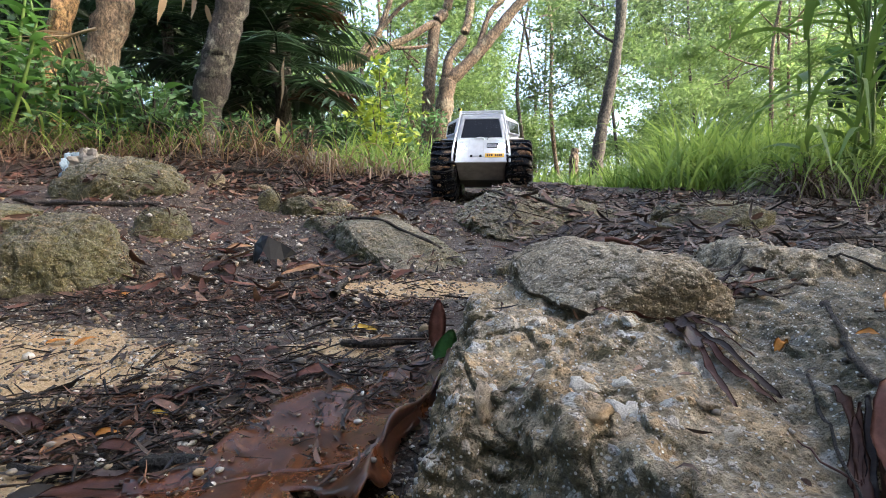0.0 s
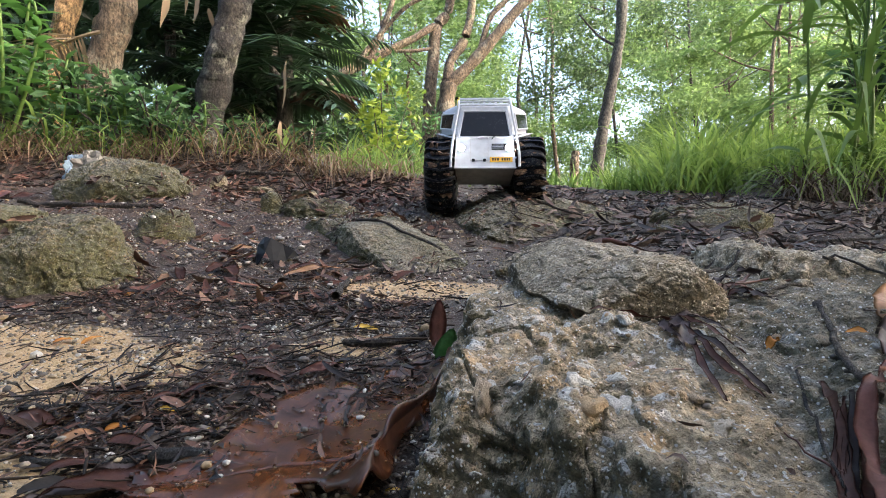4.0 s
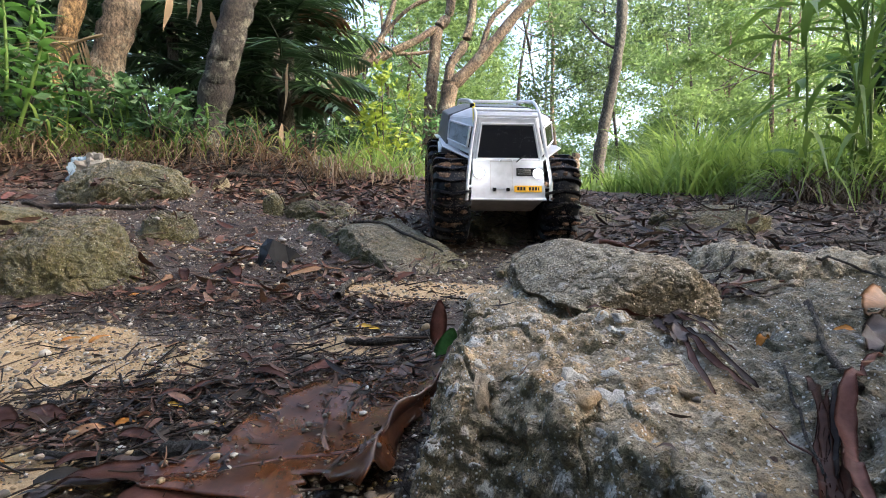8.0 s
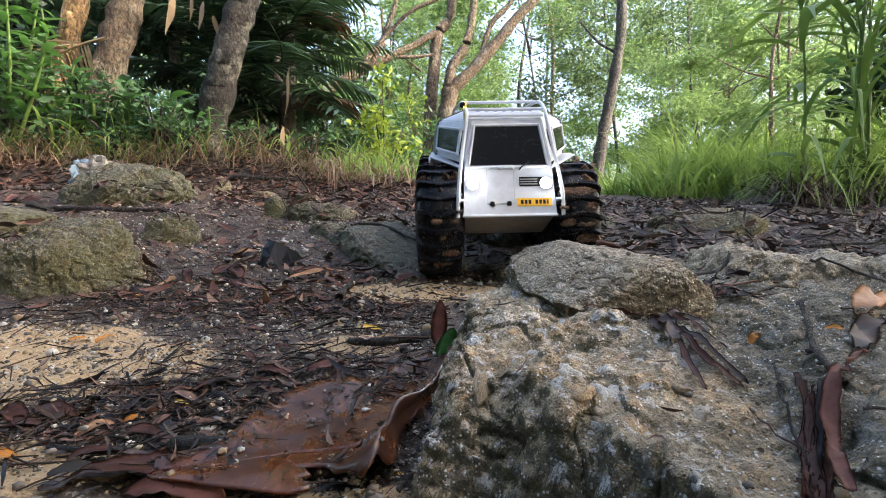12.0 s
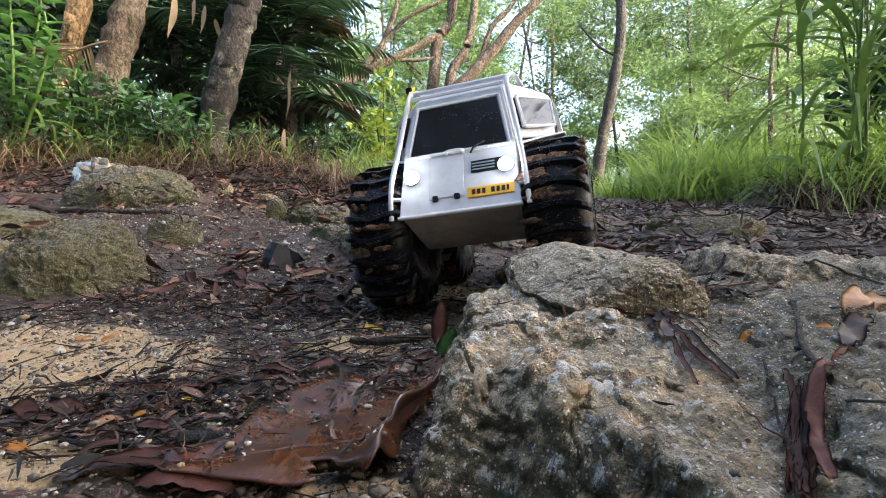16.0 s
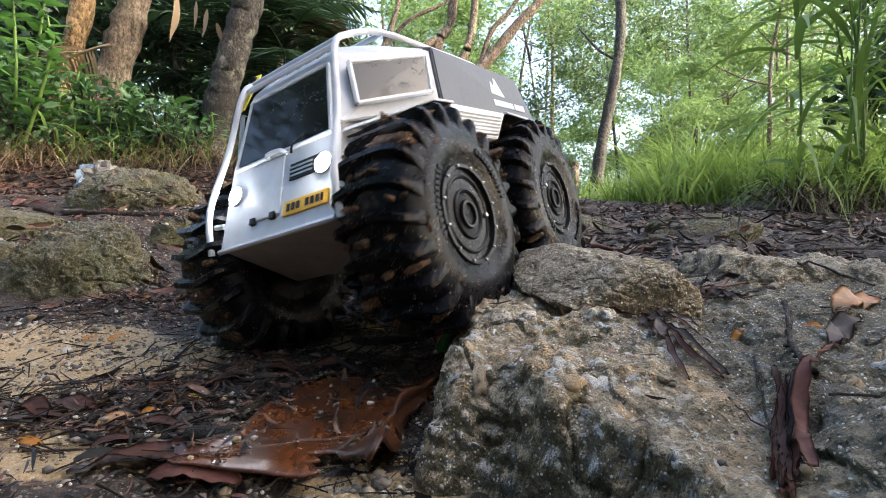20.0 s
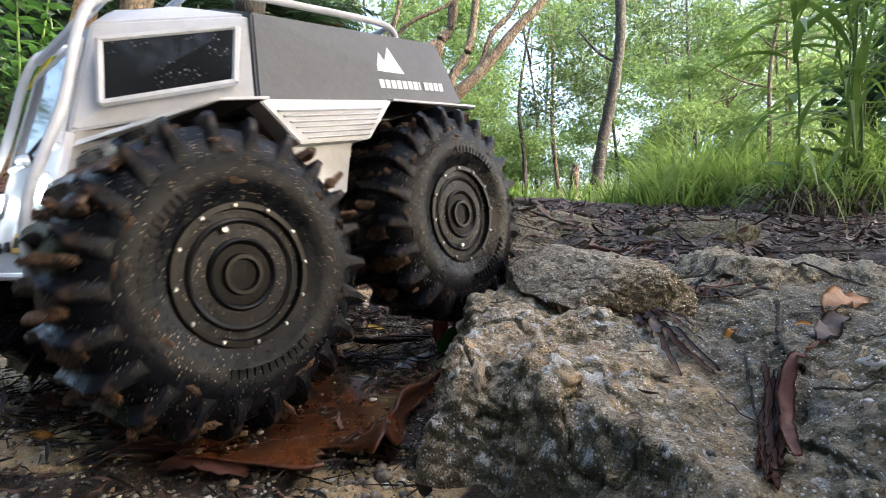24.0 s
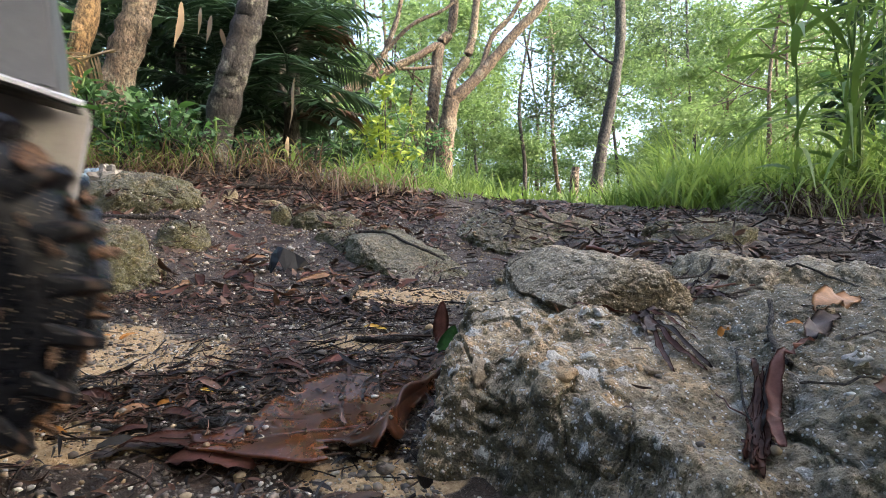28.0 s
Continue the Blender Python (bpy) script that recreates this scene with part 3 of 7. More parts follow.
M_GLASS = mat("dark_window", glass_build)
M_GLASS_SIDE = mat("side_glass", glass_build)
M_GLASS_SIDE.node_tree.nodes["Principled BSDF"].inputs["Specular IOR Level"].default_value = 0.8


def lamp_build(t, p):
    p.inputs["Base Color"].default_value = (1, 1, 1, 1)
    p.inputs["Emission Color"].default_value = (0.93, 0.97, 1.0, 1)
    p.inputs["Emission Strength"].default_value = 60.0


M_LAMP = mat("lit_headlight", lamp_build)


def rubber_build(t, p):
    v = coords(t)
    n = ntex(t, v, 45, 6, 0.7)
    fine = ntex(t, v, 260, 5, 0.7)
    c = ramp(t, fine, [(0.3, (0.0015, 0.002, 0.0035)), (0.7, (0.006, 0.007, 0.010))])
    mud = ramp(t, fine, [(0.3, (0.06, 0.035, 0.02)), (0.7, (0.26, 0.16, 0.10))])
    c = mix(t, ramp(t, n, [(0.60, 0.0), (0.70, 0.3)]), c, mud)
    vor = node(t, "ShaderNodeTexVoronoi", Scale=520.0)
    t.links.new(v, vor.inputs["Vector"])
    grit = mix(t, ramp(t, ntex(t, v, 120, 2), [(0.46, 0.0), (0.56, 1.0)]), (0, 0, 0), ramp(t, vor.outputs["Distance"], [(0.12, 1.0), (0.22, 0.0)]))
    c = mix(t, grit, c, (0.42, 0.34, 0.25))
    t.links.new(c, p.inputs["Base Color"])
    t.links.new(ramp(t, n, [(0.38, 0.16), (0.62, 0.42)]), p.inputs["Roughness"])
    p.inputs["Specular IOR Level"].default_value = 0.12
    bump(t, p, fine, 0.5, 0.0009)


M_RUBBER = mat("muddy_rubber", rubber_build)

R_TYRE, W_TYRE, R_RIM = 0.080, 0.060, 0.036


def tyre_mesh():
    """Carcass with a bulging sidewall, and paddle lugs that wrap over the shoulders."""
    h = W_TYRE / 2
    prof = [(-h + 0.004, R_RIM - 0.002), (-h - 0.001, 0.042), (-h - 0.0030, 0.050), (-h - 0.0020, 0.058), (-h + 0.0005, 0.064), (-h + 0.005, 0.0705), (-h + 0.012, 0.0738),
            (0, 0.0755), (h - 0.012, 0.0738), (h - 0.005, 0.0705), (h - 0.0005, 0.064), (h + 0.0020, 0.058), (h + 0.0030, 0.050), (h + 0.001, 0.042), (h - 0.004, R_RIM - 0.002)]
    bm = lathe(prof, 72)
    bmesh.ops.recalc_face_normals(bm, faces=bm.faces)
    me = bpy.data.meshes.new("wheel")
    for f in bm.faces:
        f.smooth = len(f.verts) == 4 and f.calc_area() > 1e-6
    bm.to_mesh(me)
    bm.free()
    me.materials.append(M_RUBBER)
    return me


def lug_mesh(side):
    """A paddle from the middle of the tread over one shoulder."""
    h = W_TYRE / 2
    bm = bmesh.new()
    stations = [(-0.04, 0.0735, 0.0795, 0.0), (0.45, 0.0730, 0.0802, 0.02), (0.78, 0.0700, 0.0800, 0.05), (0.94, 0.0670, 0.0770, 0.07), (1.02, 0.0640, 0.0715, 0.08), (1.05, 0.0610, 0.0650, 0.08)]
    rings = []
    for u, r0, r1, lead in stations:
        wdt = 0.046 if u < 0.9 else 0.042
        ring = []
        for rr, da in ((r0 - 0.003, -wdt * 1.7), (r1 - 0.0030, -wdt * 0.80), (r1, -wdt * 0.62), (r1 - 0.0004, wdt * 0.45), (r1 - 0.0030, wdt * 0.75), (r0 - 0.003, wdt * 2.0)):
            ang = side * 0.0 + lead + da
            ring.append(bm.verts.new((side * u * h, rr * math.cos(ang), rr * math.sin(ang))))
        rings.append(ring)
    for p0, p1 in zip(rings, rings[1:]):
        for i in range(5):
            bm.faces.new((p0[i], p0[i + 1], p1[i + 1], p1[i]))
    bm.faces.new(rings[0])
    bm.faces.new(rings[-1])
    bmesh.ops.recalc_face_normals(bm, faces=bm.faces)
    me = bpy.data.meshes.new("lug")
    bm.to_mesh(me)
    bm.free()
    me.materials.append(M_RUBBER)
    return me


def raised_mesh():
    """One raised mark on a sidewall, a plain bar."""
    h, w = W_TYRE / 2, 0.024
    pts = [(h + dx, r * math.cos(s * w), r * math.sin(s * w)) for dx in (0.001, 0.0036) for r, s in ((0.0450, -1), (0.0495, -1), (0.0495, 1), (0.0450, 1))]
    bm = hull(pts)
    me = bpy.data.meshes.new("raised_bar")
    bm.to_mesh(me)
    bm.free()
    me.materials.append(M_RUBBER)
    return me


def rim_bm():
    """A closed disc wheel with pressed rings."""
    x0 = W_TYRE / 2 - 0.004
    prof = [(-x0, R_RIM), (x0 + 0.0005, R_RIM), (x0 + 0.0030, R_RIM - 0.0008), (x0 + 0.0030, R_RIM - 0.0035), (x0 - 0.001, R_RIM - 0.0045), (x0 - 0.001, 0.0285), (x0 + 0.0005, 0.0278),
            (x0 + 0.0012, 0.0265), (x0 + 0.0005, 0.0252), (x0 - 0.001, 0.0245), (x0 - 0.001, 0.0185), (x0 + 0.0010, 0.0178), (x0 + 0.0018, 0.0168), (x0 + 0.0010, 0.0158), (x0, 0.0150), (x0, 0.0105),
            (x0 + 0.0022, 0.0098), (x0 + 0.0022, 0.0080), (x0, 0.0072), (x0, 0.0015)]
    return lathe(prof, 56)


TYRE, LUGS, RAISED = tyre_mesh(), {s: lug_mesh(s) for s in (1, -1)}, raised_mesh()
M_MUD = rock_mat("clinging_mud", (0.21, 0.115, 0.065), (0.48, 0.30, 0.19), (0.46, 0.22, 0.10), (0.09, 0.055, 0.035), 300, 0.3, 0.5)
MUD = [rock_mesh("mud_clod", (0.006 + 0.002 * k, 0.004, 0.0026), 800 + k, 3, rough=0.3, fine=0.1) for k in range(4)]
CAKES = [rock_mesh("mud_cake", (0.012 + 0.003 * k, 0.0024, 0.0058), 830 + k, 3, rough=0.25, fine=0.1) for k in range(3)]
for me in MUD + CAKES:
    me.materials.append(M_MUD)


def wheel(parent, x, y):
    """One wheel; its outer face looks along +x of its own space."""
    w = part("wheel", TYRE, M_RUBBER, parent, "black lugged balloon tyre caked with wet mud")
    rim = part("rim", rim_bm(), M_RIM, w, "black pressed disc rim", False)
    x0 = W_TYRE / 2
    for k in range(22):
        for sd in (1, -1):
            lug = part("lug", LUGS[sd], M_RUBBER, w)
            lug.matrix_basis = Matrix.Rotation(2 * math.pi * k / 22, 4, "X")
    for k in range(24):
        bar = part("raised_bar", RAISED, M_RUBBER, w)
        bar.matrix_basis = Matrix.Rotation(0.3 + k * 0.085 + (1.2 if k > 11 else 0), 4, "X")
    dirt = random.Random(x * 991 + y * 373)
    for k in range(120):
        clod = part("mud_clod", MUD[k % 4], M_MUD, w)
        a = 2 * math.pi * (dirt.randrange(22) + 0.62) / 22
        if k < 70:
            clod.matrix_basis = Matrix.Rotation(a, 4, "X") @ pose(dirt.uniform(-0.026, 0.028), 0.0732, 0, 0, 0, dirt.uniform(0, 180)) @ Matrix.Scale(dirt.uniform(0.35, 1.1), 4)
        else:
            clod.matrix_basis = Matrix.Rotation(dirt.uniform(0, 6.28), 4, "X") @ pose(W_TYRE / 2 + 0.0018, dirt.uniform(0.044, 0.066), 0, 0, 90, dirt.uniform(0, 180)) @ Matrix.Scale(dirt.uniform(0.12, 0.4), 4)
    for k in range(14):
        cake = part("mud_cake", CAKES[k % 3], M_MUD, w)
        a = 2 * math.pi * (dirt.randrange(22) + 0.5) / 22
        cake.matrix_basis = Matrix.Rotation(a, 4, "X") @ pose(dirt.uniform(-0.024, 0.024), 0.0735, 0, 0, 0, dirt.uniform(-12, 12)) @ Matrix.Scale(dirt.uniform(0.7, 1.1), 4)
    for k in range(12):
        a = 2 * math.pi * (k + 0.5) / 12
        b = lathe([(x0 - 0.002, 0.0011), (x0 + 0.0001, 0.0011), (x0 + 0.0006, 0.0006)], 8)
        bmesh.ops.translate(b, verts=b.verts, vec=(0, (R_RIM - 0.0022) * math.cos(a), (R_RIM - 0.0022) * math.sin(a)))
        part("bolt", b, M_STEEL, w)
    v = lathe([(x0 - 0.006, 0.0019), (x0 - 0.002, 0.0019), (x0 - 0.0012, 0.0015), (x0 - 0.001, 0.0006)], 10)
    bmesh.ops.translate(v, verts=v.verts, vec=(0, 0.0235, 0.0))
    part("valve", v, M_STEEL, w, "bright screw head")
    return w


truck = tagged(new("toy_truck"), "white and grey toy truck with huge muddy tyres and lit headlights", "toy truck")


def front(x, z, out=0.0):
    """A point of the sloping front, pushed out by so much."""
    return (x, -0.157 + (z - 0.017) * 0.447 - out * 0.913, z + out * 0.408)


def front_plate(name, x0, x1, z0, z1, out, material, label="", x0t=None, x1t=None, bev=0.0):
    x0t, x1t = x0 if x0t is None else x0t, x1 if x1t is None else x1t
    pts = [front(x0, z0, out), front(x1, z0, out), front(x1t, z1, out), front(x0t, z1, out)]
    inner = [front(x0, z0, -0.001), front(x1, z0, -0.001), front(x1t, z1, -0.001), front(x0t, z1, -0.001)]
    return part(name, hull(pts + inner, bev), material, truck, label)


part("hull", hull(both([(0.060, -0.155, 0.016), (0.055, -0.098, -0.019), (0.055, 0.10, -0.019), (0.058, 0.148, 0.02), (0.058, 0.148, 0.084), (0.058, -0.126, 0.084)]), 0.0015), M_HULL, truck, "light grey hull with a muddy underside")
part("front_panel", hull([front(s * x, z, 0.0012) for x, z in ((0.061, 0.017), (0.0575, 0.082)) for s in (1, -1)] + [front(s * x, z, -0.004) for x, z in ((0.061, 0.018), (0.0575, 0.082)) for s in (1, -1)], 0.0006), M_WHITE, truck, "white front panel")
part("cab", hull(both([(0.0575, -0.1285, 0.0815), (0.0475, -0.1025, 0.1385), (0.0925, -0.045, 0.088), (0.0890, -0.0365, 0.1370), (0.050, -0.060, 0.1515), (0.050, -0.0365, 0.1520), (0.042, -0.090, 0.1475)]), 0.0012), M_WHITE, truck, "white angular cab")
part("cover", hull(both([(0.0950, -0.0455, 0.0875), (0.0910, -0.0360, 0.1380), (0.050, -0.0360, 0.1535), (0.0985, 0.138, 0.083), (0.0905, 0.125, 0.1325), (0.050, 0.120, 0.1480)]), 0.0012), M_GREY, truck, "dark grey rear cover")
part("windscreen", hull([front(s * x, z, o) for x, z in ((0.0500, 0.0790), (0.0415, 0.1280)) for s in (1, -1) for o in (0.0022, -0.001)]), M_GLASS, truck, "dark glossy windscreen speckled with drops")
for a, b in (((-0.0525, 0.0765), (0.0525, 0.0765)), ((-0.0435, 0.1305), (0.0435, 0.1305)), ((-0.0525, 0.0765), (-0.0435, 0.1305)), ((0.0525, 0.0765), (0.0435, 0.1305))):
    part("window_trim", tube_bm([front(*a, 0.0016), front(*b, 0.0016)], 0.0017, 6), M_WHITE, truck)
front_plate("hatch_seam", -0.0296, 0.0066, 0.0304, 0.0736, 0.0015, M_HULL)
front_plate("hatch", -0.029, 0.006, 0.031, 0.073, 0.0022, M_WHITE, "white hatch", bev=0.0005)
front_plate("grille", 0.0135, 0.046, 0.0520, 0.0635, 0.0024, M_BLACK, "black slotted grille")
for k in range(3):
    front_plate("grille_bar", 0.0145, 0.037, 0.0540 + k * 0.0030, 0.0552 + k * 0.0030, 0.0030, M_STEEL)
for x in (-0.023, -0.001):
    front_plate("hinge", x - 0.0028, x + 0.0028, 0.0285, 0.0335, 0.0040, M_BLACK, "small black hinge", bev=0.0006)
plate = front_plate("number_plate", 0.0095, 0.0548, 0.0275, 0.0372, 0.0026, M_YELLOW, "yellow plate with dark bars", bev=0.0003)
for x0, w in ((0.0140, 0.0035), (0.0190, 0.0035), (0.0240, 0.0035), (0.0330, 0.0035), (0.0380, 0.0035), (0.0430, 0.0035), (0.0480, 0.0022)):
    b = hull([front(x, z, o) for x in (x0, x0 + w) for z in (0.0300, 0.0350) for o in (0.0030, 0.0020)])
    part("bar", b, M_INK, plate)
for s in (-1, 1):
    c = Vector(front(s * 0.048, 0.0555, 0.0))
    n = Vector((0, -0.913, 0.408))
    bm = lathe([(-0.001, 0.0080), (0.0030, 0.0080), (0.0036, 0.0074), (0.0024, 0.0068)], 24)
    bm.transform(Matrix.Translation(c) @ n.to_track_quat("X", "Z").to_matrix().to_4x4())
    lamp = part("headlight", bm, M_WHITE, truck, "round lit headlight")
    bm = lathe([(0.001, 0.0068), (0.0034, 0.0068), (0.0052, 0.0045), (0.0060, 0.001)], 24)
    bm.transform(Matrix.Translation(c) @ n.to_track_quat("X", "Z").to_matrix().to_4x4())
    part("lens", bm, M_LAMP, lamp, "glowing white lens")
part("handle", tube_bm(bend([front(-0.012, 0.0745, 0.001), front(-0.010, 0.0755, 0.006), front(0.004, 0.0755, 0.006), front(0.006, 0.0745, 0.001)], 4), 0.0016, 8), M_WHITE, truck, "white handle")
part("wiper", tube_bm([front(0.0135, 0.0720, 0.003), front(0.017, 0.0755, 0.006), front(0.028, 0.0820, 0.004)], 0.0011, 6), M_BLACK, truck, "black wiper")
part("bumper_edge", tube_bm([front(-0.062, 0.0165, 0.001), front(0.062, 0.0165, 0.001)], 0.0021, 8), M_WHITE, truck)
for s in (-1, 1):
    part("latch", tube_bm([(s * 0.060, -0.150, 0.036), (s * 0.068, -0.152, 0.037)], 0.0022, 8), M_WHITE, truck)
    # side glass in the angled cab panel
    a, b, c, d = ((0.0585, -0.1045, 0.1255), (0.0868, -0.0445, 0.1290), (0.0900, -0.0545, 0.0985), (0.0640, -0.1130, 0.0930))
    pts = [(s * x, y, z) for x, y, z in (a, b, c, d)]
    nrm = Vector((s * 0.885, -0.455, 0.12)).normalized()
    quad = hull([tuple(Vector(q) + nrm * o) for q in pts for o in (0.0036, -0.004)])
    part("side_window", quad, M_GLASS_SIDE, truck, "dark glossy side window")
    for q0, q1 in zip(pts, pts[1:] + pts[:1]):
        part("window_trim", tube_bm([tuple(Vector(q0) + nrm * 0.0028), tuple(Vector(q1) + nrm * 0.0028)], 0.0021, 6), M_WHITE, truck)
    # cage pipe: up the front corner, over the roof, down to the rear
    pipe = [(s * 0.0685, -0.161, 0.016), (s * 0.0670, -0.154, 0.050), (s * 0.0610, -0.129, 0.094), (s * 0.0535, -0.108, 0.140), (s * 0.0535, -0.090, 0.1525), (s * 0.055, -0.045, 0.1625), (s * 0.057, 0.03, 0.1600), (s * 0.060, 0.095, 0.1555), (s * 0.060, 0.112, 0.1500), (s * 0.060, 0.114, 0.1420)]
    part("cage_pipe", tube_bm(bend(pipe, 5), 0.0025, 10), M_WHITE, truck, "white cage pipe")
    # wheel arches and the louvred panel between the wheels
    part("fender", hull([(s * x, y, z) for x, y, z in ((0.059, -0.129, 0.0745), (0.1035, -0.073, 0.0885), (0.1035, -0.044, 0.0890), (0.088, -0.044, 0.0890), (0.059, -0.126, 0.0775), (0.1035, -0.073, 0.0872), (0.1035, -0.044, 0.0876))]), M_WHITE, truck, "white plate fender")
    part("fender_liner", hull([(s * x, y, z) for x, y, z in ((0.060, -0.126, 0.0715), (0.1025, -0.072, 0.0868), (0.1025, -0.046, 0.0872), (0.060, -0.046, 0.0855), (0.060, -0.126, 0.070))]), M_BLACK, truck)
    lv = part("sponson", hull([(s * x, y, z) for x, y, z in ((0.1015, -0.050, 0.0880), (0.1015, 0.054, 0.0870), (0.1015, 0.027, 0.0620), (0.1035, -0.030, 0.0620), (0.085, -0.050, 0.0880), (0.085, 0.054, 0.0870), (0.085, 0.027, 0.0620), (0.085, -0.030, 0.0620))], 0.0008), M_WHITE, truck, "white side panel with louvres")
    for k in range(6):
        z = 0.0825 - k * 0.0032
        y0, y1 = -0.040 + k * 0.0033, 0.040 - k * 0.0030
        part("louvre", hull([(s * 0.1010, y0, z), (s * 0.1010, y1, z), (s * 0.1047, y0, z - 0.0016), (s * 0.1047, y1, z - 0.0016), (s * 0.1010, y0, z - 0.0024), (s * 0.1010, y1, z - 0.0024)]), M_WHITE, lv)
    part("skirt", hull([(s * x, y, z) for x in (0.088, 0.058) for y, z in ((-0.026, 0.0625), (0.022, 0.0625), (0.010, 0.030), (-0.016, 0.030))], 0.0006), M_WHITE, truck)
    part("lower_skirt", hull([(s * x, y, z) for x in (0.074, 0.056) for y, z in ((-0.016, 0.0305), (0.010, 0.0305), (0.012, -0.018), (-0.018, -0.018))], 0.0006), M_HULL, truck)
    part("rear_fender", hull([(s * x, y, z) for x, y, z in ((0.0975, 0.052, 0.0885), (0.1050, 0.052, 0.0872), (0.1050, 0.146, 0.0818), (0.0975, 0.146, 0.0832), (0.1050, 0.052, 0.0858), (0.1050, 0.146, 0.0804), (0.0975, 0.052, 0.0868), (0.0975, 0.146, 0.0814))]), M_WHITE, truck, "white rear fender edge")
    part("fender_liner", hull([(s * x, y, z) for x, y, z in ((0.060, 0.050, 0.0850), (0.1040, 0.052, 0.0855), (0.1040, 0.145, 0.0800), (0.060, 0.145, 0.0800), (0.060, 0.050, 0.082), (0.1040, 0.145, 0.0790))]), M_BLACK, truck)
    part("axle", tube_bm([(s * 0.05, -0.089, 0), (s * 0.085, -0.089, 0)], 0.008, 10), M_BLACK, truck)
    part("axle", tube_bm([(s * 0.05, 0.089, 0), (s * 0.085, 0.089, 0)], 0.008, 10), M_BLACK, truck)
for y, z, x in ((-0.094, 0.1515, 0.054), (-0.045, 0.1625, 0.055), (0.108, 0.1525, 0.060), (-0.1035, 0.1435, 0.050)):
    part("cross_bar", tube_bm([(-x, y, z), (x, y, z)], 0.0022, 8), M_WHITE, truck)
for k in range(7):
    x = -0.036 + k * 0.012
    part("roof_rib", hull([(x + a, y, z + b) for a in (-0.002, 0.002) for y, z in ((-0.086, 0.1482), (-0.062, 0.1512)) for b in (0.0, 0.0018)]), M_WHITE, truck)
part("strap", hull([(-0.0575 + a, y + b, z) for a, y, z in ((0, -0.112, 0.128), (0.004, -0.110, 0.1290), (0.001, -0.086, 0.1620), (0.006, -0.084, 0.1620)) for b in (0, 0.0015)]), M_TAPE, truck, "yellow and black strap")
part("buckle", box(-0.0575, -0.088, 0.158, 0.007, 0.004, 0.007, 0.001), M_BLACK, truck)


def side(y, z, out=0.0008):
    """A point on the grey cover's flank."""
    xb = 0.0950 + 0.0035 * (y + 0.045) / 0.183
    return (xb - (z - 0.086) * 0.125 + out, y, z)


for tri in (((0.0505, 0.1085), (0.0565, 0.1215), (0.0655, 0.1075)), ((0.0560, 0.1080), (0.0665, 0.1255), (0.0775, 0.1065))):
    part("emblem", hull([side(y, z, o) for y, z in tri for o in (0.0009, -0.0005)]), M_DECAL, truck, "white peak emblem")
for k in range(12):
    y0 = 0.0505 + k * 0.0056
    w = 0.0042 if k not in (7, ) else 0.0016
    part("lettering_bar", hull([side(y, z - 0.035 * (y - 0.05), o) for y in (y0, y0 + w) for z in (0.0965, 0.1025) for o in (0.0009, -0.0005)]), M_DECAL, truck)

WHEELS = []
for sx in (1, -1):
    for sy in (-1, 1):
        w = wheel(truck, sx, sy)
        w.matrix_basis = pose(sx * 0.091, sy * 0.089, 0, 0, 0, 0 if sx > 0 else 180)
        WHEELS.append((w, sx, sy))

# ---- plants ----
M_GRASS = leaf_mat("fresh_grass", (0.09, 0.17, 0.03), (0.36, 0.48, 0.12), 0.55)
M_DRY = leaf_mat("dry_grass", (0.10, 0.06, 0.035), (0.38, 0.26, 0.15), 0.3)
M_REED = leaf_mat("reed_leaf", (0.035, 0.085, 0.018), (0.20, 0.31, 0.065), 0.42)
# palm green taken near black, with the shade beneath the fronds in it
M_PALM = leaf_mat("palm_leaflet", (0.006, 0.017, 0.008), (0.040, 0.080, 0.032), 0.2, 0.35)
M_SHRUB = leaf_mat("shrub_leaf", (0.022, 0.062, 0.022), (0.13, 0.25, 0.085), 0.4)
# shrub green darkened: the thicket's deep shade is in the colour
M_SHADE_LEAF = leaf_mat("deep_shade_leaf", (0.010, 0.026, 0.013), (0.06, 0.11, 0.045), 0.3)
M_LIME = leaf_mat("lime_leaf", (0.10, 0.17, 0.02), (0.34, 0.42, 0.06), 0.45)
M_CROWN = leaf_mat("tree_leaf", (0.045, 0.085, 0.035), (0.16, 0.23, 0.09), 0.45)
M_CROWN_FAR = leaf_mat("far_tree_leaf", (0.08, 0.14, 0.045), (0.27, 0.39, 0.13), 0.6)
M_DEADGRASS = leaf_mat("dead_grass", (0.020, 0.014, 0.009), (0.12, 0.078, 0.044), 0.2)
M_DEAD = leaf_mat("dead_frond", (0.03, 0.013, 0.007), (0.12, 0.05, 0.025), 0.2)
M_BARK = bark_mat("brown_bark", (0.05, 0.035, 0.022), (0.20, 0.145, 0.095))
M_BARK_DARK = bark_mat("dark_bark", (0.018, 0.015, 0.012), (0.10, 0.085, 0.07))
M_BARK_WARM = bark_mat("warm_bark", (0.06, 0.040, 0.026), (0.17, 0.12, 0.078), 14.0, 0.3)
M_BARK_MOTTLE = bark_mat("mottled_bark", (0.008, 0.007, 0.006), (0.060, 0.047, 0.037), 16.0, 0.45)
M_BARK_TAN = bark_mat("tan_bark", (0.16, 0.085, 0.035), (0.46, 0.29, 0.14))


